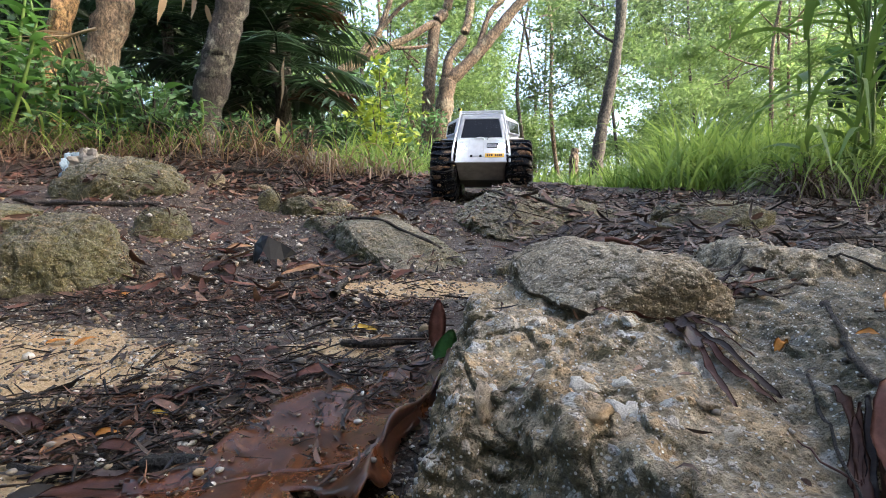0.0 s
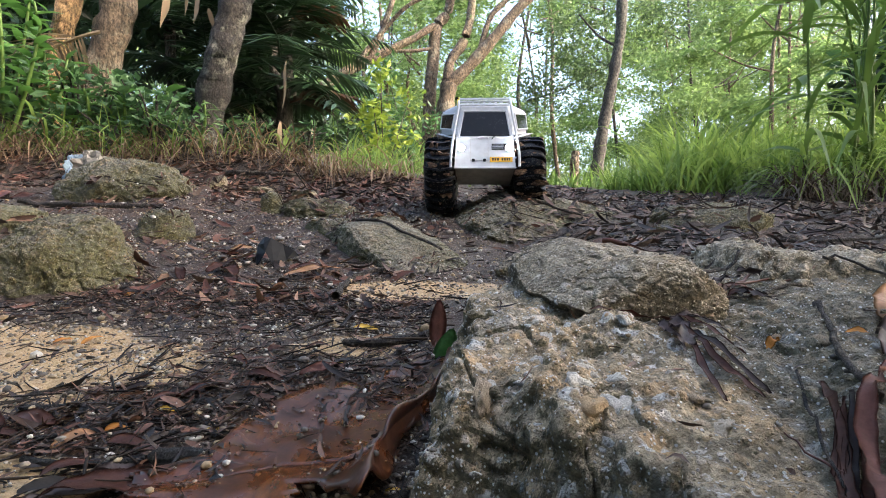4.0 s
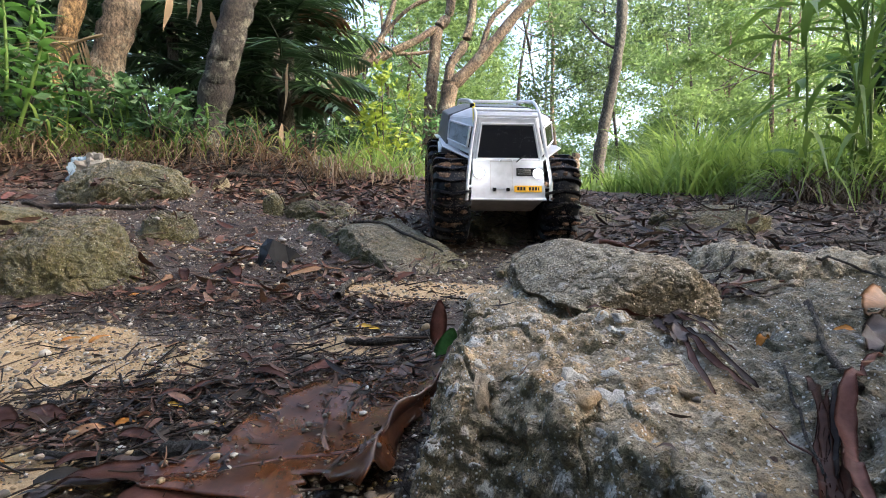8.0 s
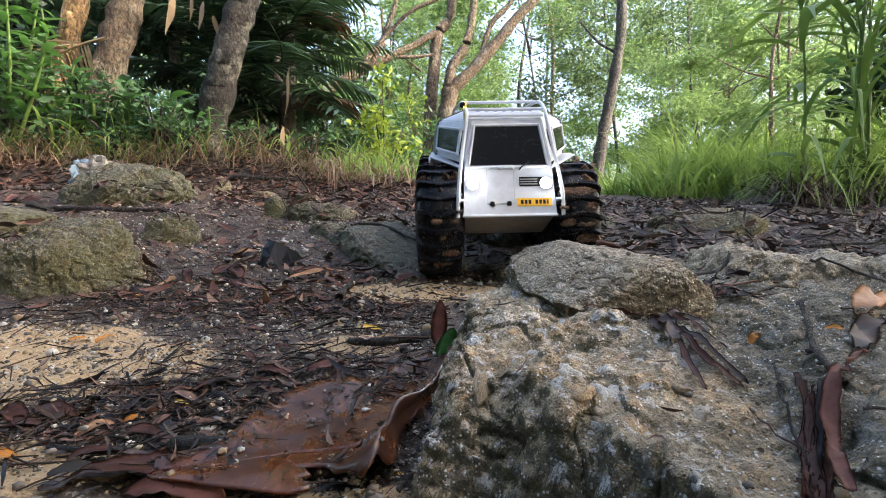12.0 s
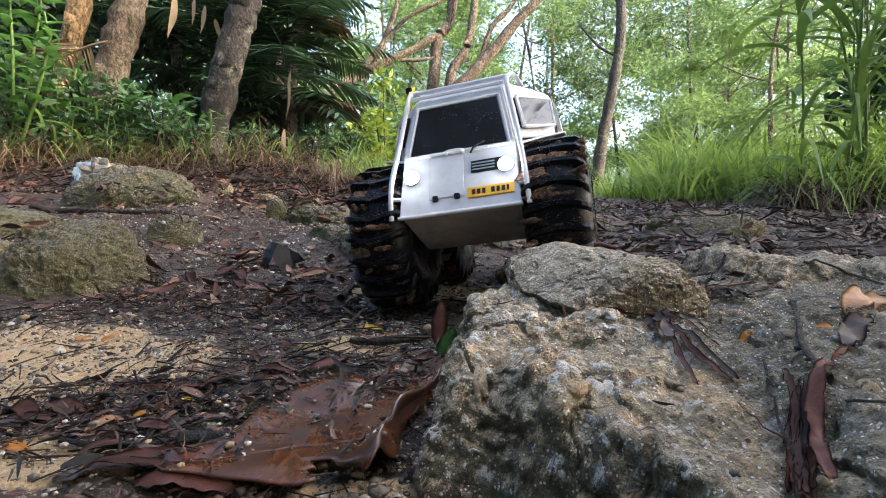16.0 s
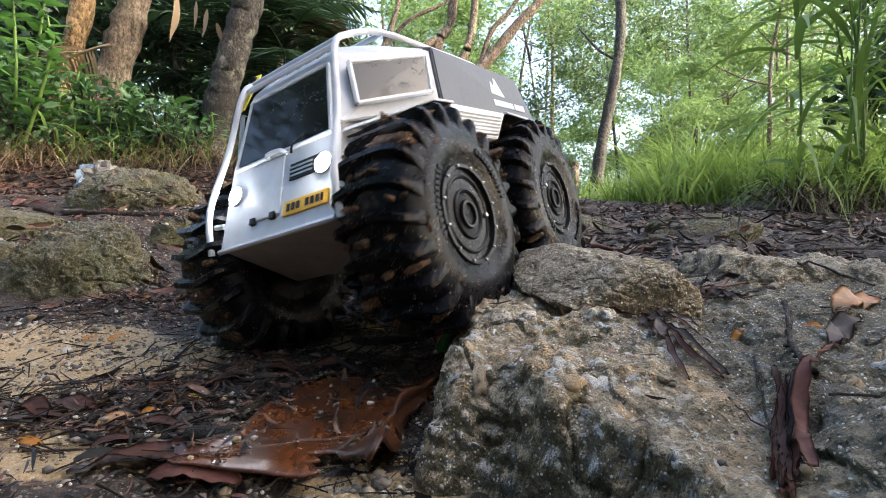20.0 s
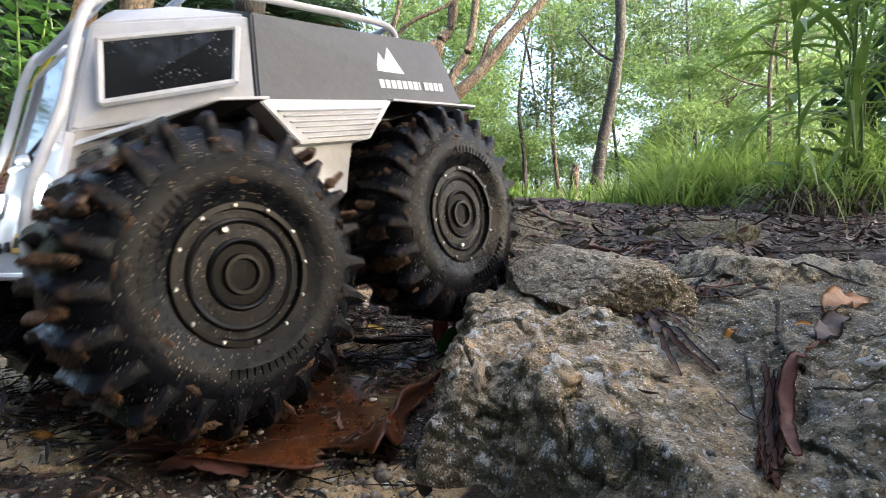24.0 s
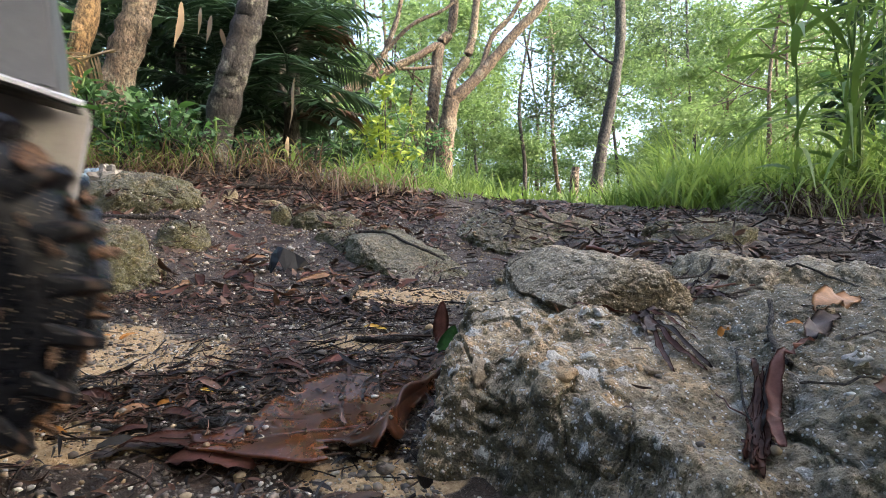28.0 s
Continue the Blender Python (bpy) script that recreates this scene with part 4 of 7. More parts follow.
def strips(base, direction, length, width, droop, seed, segs=5, fold=0.0):
    """Many curved blades: arrays of feet, headings (unit), lengths, widths and droops. Returns points and quads."""
    n = len(base)
    r = np.random.default_rng(seed)
    t = np.linspace(0, 1, segs + 1)
    d = direction / np.linalg.norm(direction, axis=1)[:, None]
    flat = np.stack([d[:, 0], d[:, 1], np.zeros(n)], 1) + 1e-6
    flat /= np.linalg.norm(flat, axis=1)[:, None]
    sideways = np.stack([-flat[:, 1], flat[:, 0], np.zeros(n)], 1)
    tw = r.uniform(-0.6, 0.6, n)
    sideways = sideways * np.cos(tw)[:, None] + np.cross(sideways, d) * np.sin(tw)[:, None]
    pts = base[:, None] + d[:, None] * (length[:, None] * t)[..., None]
    pts = pts + flat[:, None] * (droop[:, None] * length[:, None] * 0.35 * t ** 2)[..., None]
    pts[..., 2] -= droop[:, None] * length[:, None] * 0.8 * t ** 2.4
    w = width[:, None] * np.minimum(1, np.minimum(0.35 + 3 * t, (1 - t) * 2.2 + 0.03)) * 0.5
    a, b = pts - sideways[:, None] * w[..., None], pts + sideways[:, None] * w[..., None]
    verts = np.stack([a, b], 2).reshape(n, -1, 3)
    k = 2 * (segs + 1)
    q = np.array([(2 * i, 2 * i + 1, 2 * i + 3, 2 * i + 2) for i in range(segs)])
    faces = (np.arange(n) * k)[:, None, None] + q[None]
    return verts.reshape(-1, 3), faces.reshape(-1, 4)


def leaves(centre, size, seed, aspect=0.45, up=0.35):
    """Small folded leaves at the given places, turned every way."""
    n = len(centre)
    r = np.random.default_rng(seed)
    a = r.normal(size=(n, 3))
    a[:, 2] = a[:, 2] * 0.6 - 0.15
    a /= np.linalg.norm(a, axis=1)[:, None]
    b = np.cross(a, r.normal(size=(n, 3)) + np.array((0, 0, up * 3)))
    b /= np.linalg.norm(b, axis=1)[:, None] + 1e-9
    c = np.cross(a, b)
    L = (np.asarray(size) * r.uniform(0.6, 1.25, n))[:, None]
    W = L * aspect
    p = np.stack([centre, centre + a * L * 0.5 + b * W * 0.5 + c * W * 0.12, centre + a * L, centre + a * L * 0.5 - b * W * 0.5 + c * W * 0.12], 1)
    f = np.arange(n * 4).reshape(n, 4)
    return p.reshape(-1, 3), f


def clumps(middles, radii, per, seed, flat=0.7):
    """Leaf places in ragged clumps."""
    r = np.random.default_rng(seed)
    out = []
    for m, rad in zip(middles, radii):
        d = r.normal(size=(per, 3))
        d /= np.linalg.norm(d, axis=1)[:, None]
        k = r.uniform(0.15, 1, per) ** 0.6
        d = d * (k * (1 + 0.35 * np.sin(5 * d[:, 0] + 3 * d[:, 2] + m[0] * 9)))[:, None]
        d[:, 2] *= flat
        out.append(np.asarray(m) + d * rad)
    return np.concatenate(out)


def join(parts):
    v, f, n = [], [], 0
    for a, b in parts:
        v.append(np.asarray(a, float))
        f.append(np.asarray(b) + n)
        n += len(a)
    return np.concatenate(v), np.concatenate(f)


def grass(name, x0, x1, y0, y1, n, h0, h1, width, material, seed, label, lean=(0, 0), clump=0.5, droop=(0.1, 0.9), mask=None):
    r = np.random.default_rng(seed)
    x, y = r.uniform(x0, x1, n), r.uniform(y0, y1, n)
    keep = vnoise(x * 6, y * 6, x * 0, seed) > r.uniform(-1.0, 0.6, n) * clump * 1.6 - 0.25
    if mask is not None:
        keep &= mask(x, y)
    x, y = x[keep], y[keep]
    n = len(x)
    base = np.stack([x, y, height(x, y) - 0.01], 1)
    tall = np.interp(vnoise(x * 2.1, y * 2.1, x * 0, seed + 4), (-0.7, 0.7), (0.65, 1.25))
    d = np.stack([r.normal(0, 0.28, n) + lean[0], r.normal(0, 0.28, n) + lean[1], np.ones(n)], 1)
    v, f = strips(base, d, r.uniform(h0, h1, n) * tall, width * r.uniform(0.6, 1.4, n), r.uniform(*droop, n), seed)
    return thing(name, mesh_np(name, v, f), material, label, "grass", kind="stuff")


def limb(points, r0, r1, sides=8, steps=5, wobble=0.0, seed=0):
    line = bend(points, steps)
    n = len(line)
    radii = [r0 + (r1 - r0) * (i / (n - 1)) for i in range(n)]
    if wobble:
        r = np.random.default_rng(seed)
        line = [p + Vector(r.normal(0, wobble, 3)) for p in line]
        radii = [q * (1 + r.uniform(-0.12, 0.12)) for q in radii]
    v, f = tube_arrays(line, radii, sides)
    return np.array([tuple(p) for p in v]), np.array(f)


def tree(place, limbs, bark, crown, label, crown_label="", seed=0):
    """limbs: lists of (points, thick, thin). crown: (places, leaf size, material, aspect)."""
    t = tagged(new("tree"), label, "tree")
    t.location = place
    o = np.array(place)
    for k, (pts, a, b) in enumerate(limbs):
        v, f = limb(pts, a, b, 10 if a > 0.03 else 6, 6, a * 0.018, seed + k)
        me = mesh_np("trunk" if k == 0 else "branch", v - o, f)
        part("trunk" if k == 0 else "branch", me, bark, t)
        if k == 0 and not crown:
            # loose plates of bark standing off the trunk
            rf = random.Random(seed)
            rings = (len(v) - 2) // 10 if a > 0.03 else 0
            for j in range(10 if rings > 8 else 0):
                i0, k0, tall, wide = rf.randrange(3, rings - 5), rf.randrange(10), rf.randrange(2, 4), rf.randrange(2, 4)
                pts = []
                for i in range(i0, i0 + tall + 1):
                    mid = v[i * 10:i * 10 + 10].mean(0)
                    for q in range(wide + 1):
                        pts.append(mid + (v[i * 10 + (k0 + q) % 10] - mid) * (1.012 + 0.03 * rf.random()) + np.array((0, 0, rf.uniform(-0.01, 0.01))) - o)
                quad = [(i * (wide + 1) + q, i * (wide + 1) + q + 1, (i + 1) * (wide + 1) + q + 1, (i + 1) * (wide + 1) + q) for i in range(tall) for q in range(wide)]
                flake = part("bark_flake", mesh_np("bark_flake", pts, quad), bark, t)
                flake.modifiers.new("body", "SOLIDIFY").thickness = 0.002
    for pl, size, material, aspect in crown:
        v, f = leaves(pl, size, seed + 77, aspect)
        part("crown", mesh_np("crown", v - o, f, False), material, t)
    return t


def gz(x, y):
    return float(height(x, y))


# -- big trees --
r = np.random.default_rng(3)
# stout trunk in the thicket beside the track, leaning
tree((-0.90, 1.98, gz(-0.90, 1.98)), [([(-0.905, 1.98, 0.36), (-0.865, 1.98, 0.66), (-0.80, 1.98, 0.92), (-0.735, 1.98, 1.15), (-0.62, 1.98, 1.6), (-0.45, 1.98, 2.6)], 0.062, 0.05)], M_BARK_MOTTLE, [], "leaning dark mottled tree trunk", seed=5)
tree((-1.56, 2.3, gz(-1.56, 2.3)), [([(-1.57, 2.3, 0.35), (-1.53, 2.3, 0.7), (-1.45, 2.3, 1.0), (-1.37, 2.3, 1.28), (-1.25, 2.3, 1.8), (-1.1, 2.3, 2.8)], 0.075, 0.06)], M_BARK_WARM, [], "grey-brown tree trunk with a pale patch", seed=6)
tree((-1.69, 2.25, gz(-1.69, 2.25)), [([(-1.70, 2.25, 0.35), (-1.66, 2.25, 0.75), (-1.62, 2.25, 1.0), (-1.56, 2.25, 1.28), (-1.5, 2.25, 2.0), (-1.45, 2.25, 3.0)], 0.048, 0.04)], M_BARK_TAN, [], "slim tan trunk with rough bark", seed=7)
# forked tree at the bend, limbs reaching over the track
cr = clumps([(0.35, 4.6, 1.75), (0.2, 4.6, 2.0), (-0.75, 4.7, 2.0), (0.9, 4.6, 2.3), (-0.35, 4.6, 2.3), (0.5, 4.6, 2.4)], [0.3, 0.3, 0.3, 0.35, 0.3, 0.35], 520, 8)
tree((-0.08, 4.2, gz(-0.08, 4.2)), [([(-0.02, 4.2, 0.4), (0.0, 4.2, 0.95), (0.04, 4.2, 1.30), (0.06, 4.2, 1.44)], 0.08, 0.06),
     ([(0.05, 4.2, 1.40), (0.23, 4.2, 1.57), (0.436, 4.2, 1.80), (0.60, 4.2, 2.0), (0.754, 4.2, 2.16), (1.0, 4.2, 2.5)], 0.052, 0.034),
     ([(0.05, 4.2, 1.40), (0.07, 4.22, 1.60), (0.18, 4.25, 1.78), (0.25, 4.3, 2.1), (0.3, 4.3, 2.8)], 0.045, 0.03),
     ([(0.30, 4.2, 1.66), (0.39, 4.22, 1.95), (0.55, 4.25, 2.14), (0.75, 4.3, 2.5)], 0.028, 0.015),
     ([(-0.12, 4.3, 0.5), (-0.10, 4.3, 1.29), (-0.07, 4.32, 1.65), (-0.04, 4.35, 1.93), (0.07, 4.4, 2.15), (0.1, 4.4, 2.9)], 0.06, 0.035),
     ([(-0.95, 4.15, 1.36), (-0.80, 4.15, 1.47), (-0.61, 4.18, 1.586), (-0.43, 4.2, 1.68), (-0.22, 4.25, 1.80), (-0.06, 4.3, 1.92)], 0.045, 0.025),
     ([(-0.56, 4.18, 1.62), (-0.45, 4.16, 1.88), (-0.36, 4.14, 2.15), (-0.3, 4.1, 2.6)], 0.026, 0.015),
     ([(-0.70, 4.15, 1.53), (-0.45, 4.15, 1.83), (-0.25, 4.1, 2.0), (0.0, 4.1, 2.12), (0.2, 4.1, 2.3)], 0.022, 0.010),
     ([(-0.43, 4.2, 1.68), (-0.2, 4.25, 1.70), (-0.07, 4.3, 1.74)], 0.016, 0.012)],
     M_BARK_WARM, [(cr, 0.055, M_CROWN_FAR, 0.35)], "forked tree with warm brown limbs over the track", seed=12)
# slim tree beyond the crest
cr = clumps([(1.9, 5.0, 2.6), (1.5, 5.1, 2.4), (1.2, 5.0, 2.1), (2.2, 5.0, 2.3), (1.0, 5.2, 1.7), (1.55, 5.2, 1.8)], [0.5, 0.5, 0.45, 0.45, 0.35, 0.35], 900, 9)
tree((1.24, 4.3, gz(1.24, 4.3)), [([(1.23, 4.3, 0.35), (1.27, 4.3, 0.75), (1.33, 4.3, 1.15), (1.42, 4.3, 1.6), (1.47, 4.3, 2.0), (1.46, 4.3, 2.5), (1.5, 4.3, 3.2)], 0.055, 0.036),
     ([(1.43, 4.3, 1.75), (1.30, 4.35, 1.85), (1.15, 4.4, 2.05)], 0.014, 0.006)], M_BARK_DARK, [(cr, 0.055, M_CROWN, 0.35)], "slim leaning tree with dark bark", seed=14)
# broken stump in the grass
tree((1.02, 4.1, gz(1.02, 4.1)), [([(1.02, 4.1, 0.3), (1.03, 4.1, 0.7), (1.045, 4.1, 0.86)], 0.035, 0.03)], M_BARK, [], "short broken stump in the grass", seed=15)
def sky_gap(x, y, z):
    """How open the wood is towards (x, y, z): two gaps of sky over the bend."""
    u, w = x / y, (z - 0.15) / y
    return 0.8 * math.exp(-((u - 0.16) / 0.06) ** 2) * float(smooth(0.22, 0.36, w)) + 0.6 * math.exp(-((u + 0.13) / 0.07) ** 2) * float(smooth(0.3, 0.42, w))


# wood on the far side: thin crooked stems and feathery crowns
spots = []
for k in range(40):
    y = r.uniform(5.6, 13)
    u = r.uniform(-0.35, 1.0)
    spots.append((u * y, y))
for k, (x, y) in enumerate(spots):
    z0 = gz(x, y)
    h = r.uniform(2.5, 5.2) * (y / 8) ** 0.5
    lean = r.normal(0, 0.25)
    stem = [(x, y, z0 - 0.05), (x + lean * 0.3, y, z0 + h * 0.3), (x + lean * 0.5 + r.normal(0, 0.1), y, z0 + h * 0.6), (x + lean, y, z0 + h)]
    lb = [(stem, 0.018 + 0.0025 * y * r.uniform(0.5, 1.2), 0.012)]
    for j in range(3):
        f = r.uniform(0.25, 0.8)
        p = Vector(stem[1]).lerp(Vector(stem[3]), f)
        q = p + Vector((r.normal(0, 0.5), r.normal(0, 0.3), r.uniform(0.2, 0.7)))
        lb.append(([p, p.lerp(q, 0.5) + Vector((0, 0, -0.05)), q], 0.014, 0.006))
    n = 7
    mids = [(x + lean * f + r.normal(0, 0.55), y + r.normal(0, 0.4), z0 + h * f) for f in r.uniform(0.28, 1.05, n)]
    mids = [m for m in mids if sky_gap(*m) < 0.45] or mids[:1]
    pl = clumps(mids, r.uniform(0.30, 0.62, len(mids)), 800, 200 + k, 0.45)
    tree((x, y, z0), lb, M_BARK_DARK if k % 2 else M_BARK, [(pl, 0.065, M_CROWN_FAR, 0.4)], "slender forest tree with feathery light green crown", seed=300 + k)
# distant leaves that close the view, with gaps of sky over the bend
mids = []
while len(mids) < 560:
    u, y, z = r.uniform(-1.1, 1.2), r.uniform(9, 20), r.uniform(0.2, 9.0)
    if r.uniform() > sky_gap(u * y, y, z) * 1.2 and (z - 0.15) / y < 0.75:
        mids.append((u * y, y, z))
pl = clumps(mids, r.uniform(0.4, 1.1, len(mids)), 850, 501, 0.5)
v, f = leaves(pl, 0.10, 502, 0.42)
thing("far_woods", mesh_np("far_woods", v, f, False), M_CROWN_FAR, "pale green woods in the distance", "woods", kind="stuff")


# -- palms: fronds over the thicket, coloured dark to carry the shade there --
def frond(root, tip_dir, length, seed, drop=0.7, leaflet=0.17, width=0.017, pairs=22):
    r = np.random.default_rng(seed)
    d = Vector(tip_dir).normalized()
    line = []
    for i in range(13):
        t = i / 12
        p = Vector(root) + d * (length * t)
        p.z -= drop * length * 0.45 * t * t
        line.append(p)
    rv, rf = tube_arrays(line, [0.007 * (1 - 0.8 * i / 12) for i in range(13)], 5)
    base, dirs, ln = [], [], []
    for i in range(pairs):
        t = 0.18 + 0.82 * i / pairs
        k = min(int(t * 12), 11)
        p = line[k].lerp(line[k + 1], t * 12 - k)
        along = (line[k + 1] - line[k]).normalized()
        out = along.cross(Vector((0, 0, 1))).normalized()
        for s in (-1, 1):
            v = along * 0.55 + out * s + Vector((0, 0, r.uniform(-0.25, 0.15)))
            base.append(p)
            dirs.append(v)
            ln.append(leaflet * math.sin(math.pi * min(0.95, 0.25 + 0.75 * t)) * r.uniform(0.8, 1.1) + 0.03)
    n = len(base)
    sv, sf = strips(np.array([tuple(b) for b in base]), np.array([tuple(b) for b in dirs]), np.array(ln), np.full(n, width), np.full(n, 0.35), seed, 3)
    return (np.array(rv), np.array(rf)), (sv, sf)


def palm(place, crown_z, count, length, seed, label, up=(0.1, 0.9), dead=2):
    r = np.random.default_rng(seed)
    t = tagged(new("palm"), label, "palm")
    t.location = place
    o = np.array(place)
    top = Vector((place[0], place[1], crown_z))
    v, f = limb([Vector(place) - Vector((0, 0, 0.05)), Vector(place).lerp(top, 0.5) + Vector((0.02, 0, 0)), top], 0.035, 0.03, 8, 5, 0.004, seed)
    part("trunk", mesh_np("trunk", v - o, f), M_BARK_DARK, t)
    for k in range(count):
        a = 2 * math.pi * k / count + r.uniform(-0.3, 0.3)
        u = r.uniform(*up)
        stalk, blades = frond(tuple(top + Vector((0, 0, r.uniform(-0.15, 0.05)))), (math.cos(a), math.sin(a) * 0.8, u), length * r.uniform(0.75, 1.15), seed * 50 + k, r.uniform(0.6, 1.1))
        gone = k < dead
        sv, sf = join([stalk, blades])
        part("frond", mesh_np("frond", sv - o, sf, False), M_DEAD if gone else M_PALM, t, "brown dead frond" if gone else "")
    return t


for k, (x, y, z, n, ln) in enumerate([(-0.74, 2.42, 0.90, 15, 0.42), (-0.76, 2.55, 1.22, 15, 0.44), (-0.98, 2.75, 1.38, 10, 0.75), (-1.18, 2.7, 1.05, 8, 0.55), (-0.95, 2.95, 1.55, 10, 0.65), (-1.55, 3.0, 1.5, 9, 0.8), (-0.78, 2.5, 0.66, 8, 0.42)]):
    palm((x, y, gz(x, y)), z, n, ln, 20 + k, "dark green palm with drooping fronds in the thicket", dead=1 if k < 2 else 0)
# leaves behind the palms, their shade put into a darker colour
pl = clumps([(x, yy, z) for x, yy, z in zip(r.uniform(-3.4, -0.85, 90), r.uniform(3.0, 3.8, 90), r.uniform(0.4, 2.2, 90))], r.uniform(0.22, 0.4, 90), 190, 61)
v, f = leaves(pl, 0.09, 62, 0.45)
thing("thicket", mesh_np("thicket", v, f, False), M_SHADE_LEAF, "dense dark green thicket behind palms", "thicket", kind="stuff")
pl = clumps([(x, yy, z) for x, yy, z in zip(r.uniform(-7, -1.6, 80), r.uniform(4.8, 7, 80), r.uniform(0.4, 4.5, 80))], r.uniform(0.4, 0.8, 80), 200, 63)
v, f = leaves(pl, 0.11, 64, 0.45)
thing("forest_edge", mesh_np("forest_edge", v, f, False), M_CROWN, "green forest leaves behind the thicket", "forest", kind="stuff")


# -- shrubs --
def shrub(place, radius, tall, n, size, material, seed, label):
    r = np.random.default_rng(seed)
    s = tagged(new("shrub"), label, "shrub")
    s.location = place
    o = np.array(place)
    tips = []
    for k in range(9):
        a = r.uniform(0, 2 * math.pi)
        tip = Vector(place) + Vector((math.cos(a) * radius * r.uniform(0.2, 1), math.sin(a) * radius * r.uniform(0.2, 1), tall * r.uniform(0.5, 1)))
        tips.append(tip)
        v, f = limb([Vector(place), Vector(place).lerp(tip, 0.5) + Vector((0, 0, 0.03)), tip], 0.006, 0.002, 5, 4)
        part("stem", mesh_np("stem", v - o, f), M_BARK_DARK, s)
    pl = clumps([tuple(t) for t in tips] + [tuple(Vector(place).lerp(t, 0.6)) for t in tips], [radius * 0.35] * 18, n // 18, seed)
    v, f = leaves(pl, size, seed + 1, 0.5)
    part("foliage", mesh_np("foliage", v - o, f, False), material, s)
    return s


for k, (x, y, rad, tall, n, size, m) in enumerate([(-2.05, 2.1, 0.3, 0.75, 400, 0.075, M_SHRUB), (-1.72, 1.95, 0.2, 0.40, 300, 0.06, M_SHRUB), (-1.30, 1.90, 0.16, 0.28, 200, 0.05, M_SHRUB), (-1.05, 1.92, 0.15, 0.24, 180, 0.05, M_SHRUB), (-1.18, 1.85, 0.13, 0.26, 220, 0.04, M_SHRUB), (-0.98, 1.82, 0.12, 0.20, 200, 0.035, M_SHRUB), (-1.5, 1.85, 0.14, 0.3, 240, 0.045, M_SHRUB), (-1.36, 1.76, 0.10, 0.16, 160, 0.035, M_SHRUB), (-1.1, 1.76, 0.10, 0.14, 160, 0.03, M_SHRUB), (-0.86, 1.78, 0.10, 0.13, 150, 0.03, M_SHRUB), (-0.68, 1.82, 0.09, 0.12, 140, 0.03, M_SHRUB), (-0.48, 1.88, 0.09, 0.12, 140, 0.03, M_SHRUB),
                                             (-0.36, 3.25, 0.26, 0.80, 520, 0.055, M_LIME), (-0.62, 3.3, 0.3, 0.55, 500, 0.05, M_SHRUB), (-0.15, 3.7, 0.3, 0.9, 700, 0.05, M_SHRUB), (-0.55, 3.8, 0.3, 0.9, 600, 0.055, M_SHRUB), (2.05, 2.4, 0.22, 0.95, 260, 0.09, M_SHRUB)]):
    shrub((x, y, gz(x, y)), rad, tall, n, size, m, 400 + k, "leafy green shrub at the edge of the track" if m is not M_LIME else "yellow-green sunlit shrub by the forked tree")


# -- broad-leaved plants: each leaf a piece of its own --
def broad_plant(place, tall, count, leaf, seed):
    r = np.random.default_rng(seed)
    t = tagged(new("broad_leaf_plant"), "tall bright green plant with long broad leaves", "plant", "broad-leaved plants by the thicket")
    t.location = place
    o = np.array(place)
    top = Vector(place) + Vector((r.normal(0, 0.05), r.normal(0, 0.04), tall))
    v, f = limb([Vector(place) - Vector((0, 0, 0.02)), Vector(place).lerp(top, 0.5) + Vector((0.015, 0, 0)), top], 0.008, 0.004, 6, 5)
    part("stem", mesh_np("stem", v - o, f), M_REED, t)
    for k in range(count):
        q = 0.3 + 0.7 * k / count
        p = Vector(place).lerp(top, q)
        a = k * 2.4 + r.uniform(-0.4, 0.4)
        d = np.array([[math.cos(a), math.sin(a), r.uniform(0.2, 0.9)]])
        v, f = strips(np.array([tuple(p)]), d, np.array([leaf * r.uniform(0.7, 1.15)]), np.array([leaf * r.uniform(0.22, 0.30)]), np.array([r.uniform(0.3, 0.8)]), seed * 37 + k, 8)
        part("leaf", mesh_np("leaf", v - o, f), M_BROAD, t)
    return t


M_BROAD = leaf_mat("broad_leaf", (0.03, 0.10, 0.02), (0.14, 0.29, 0.06), 0.4, 0.4)
for k, (x, y, tall, n, leaf) in enumerate([(-1.47, 1.78, 0.42, 24, 0.09), (-1.36, 1.80, 0.34, 20, 0.085), (-1.54, 1.85, 0.62, 30, 0.10), (-1.62, 1.95, 0.75, 30, 0.11), (-1.44, 1.95, 0.55, 24, 0.10), (-1.24, 1.85, 0.20, 14, 0.08), (-1.0, 1.90, 0.24, 14, 0.09), (-0.86, 1.86, 0.16, 12, 0.07), (-1.13, 1.84, 0.20, 14, 0.075)]):
    broad_plant((x, y, gz(x, y)), tall, n, leaf, 430 + k)


# -- dead leaves hanging from the branches --
def hanging(x, y, z, length, width, seed):
    r = np.random.default_rng(seed)
    v, f = strips(np.array([(x, y, z)]), np.array([(r.normal(0, 0.12), r.normal(0, 0.12), -1.0)]), np.array([length]), np.array([width]), np.array([0.05]), seed, 10)
    v = v + 0.0025 * np.sin(v[:, 2:3] * 35 + seed) * np.array([[1.0, 1.0, 0.0]])
    ob = thing("dead_leaf", mesh_np("dead_leaf", v, f), M_STRAW, "pale brown dead leaf hanging in the thicket", "leaf", group="hanging dead leaves")


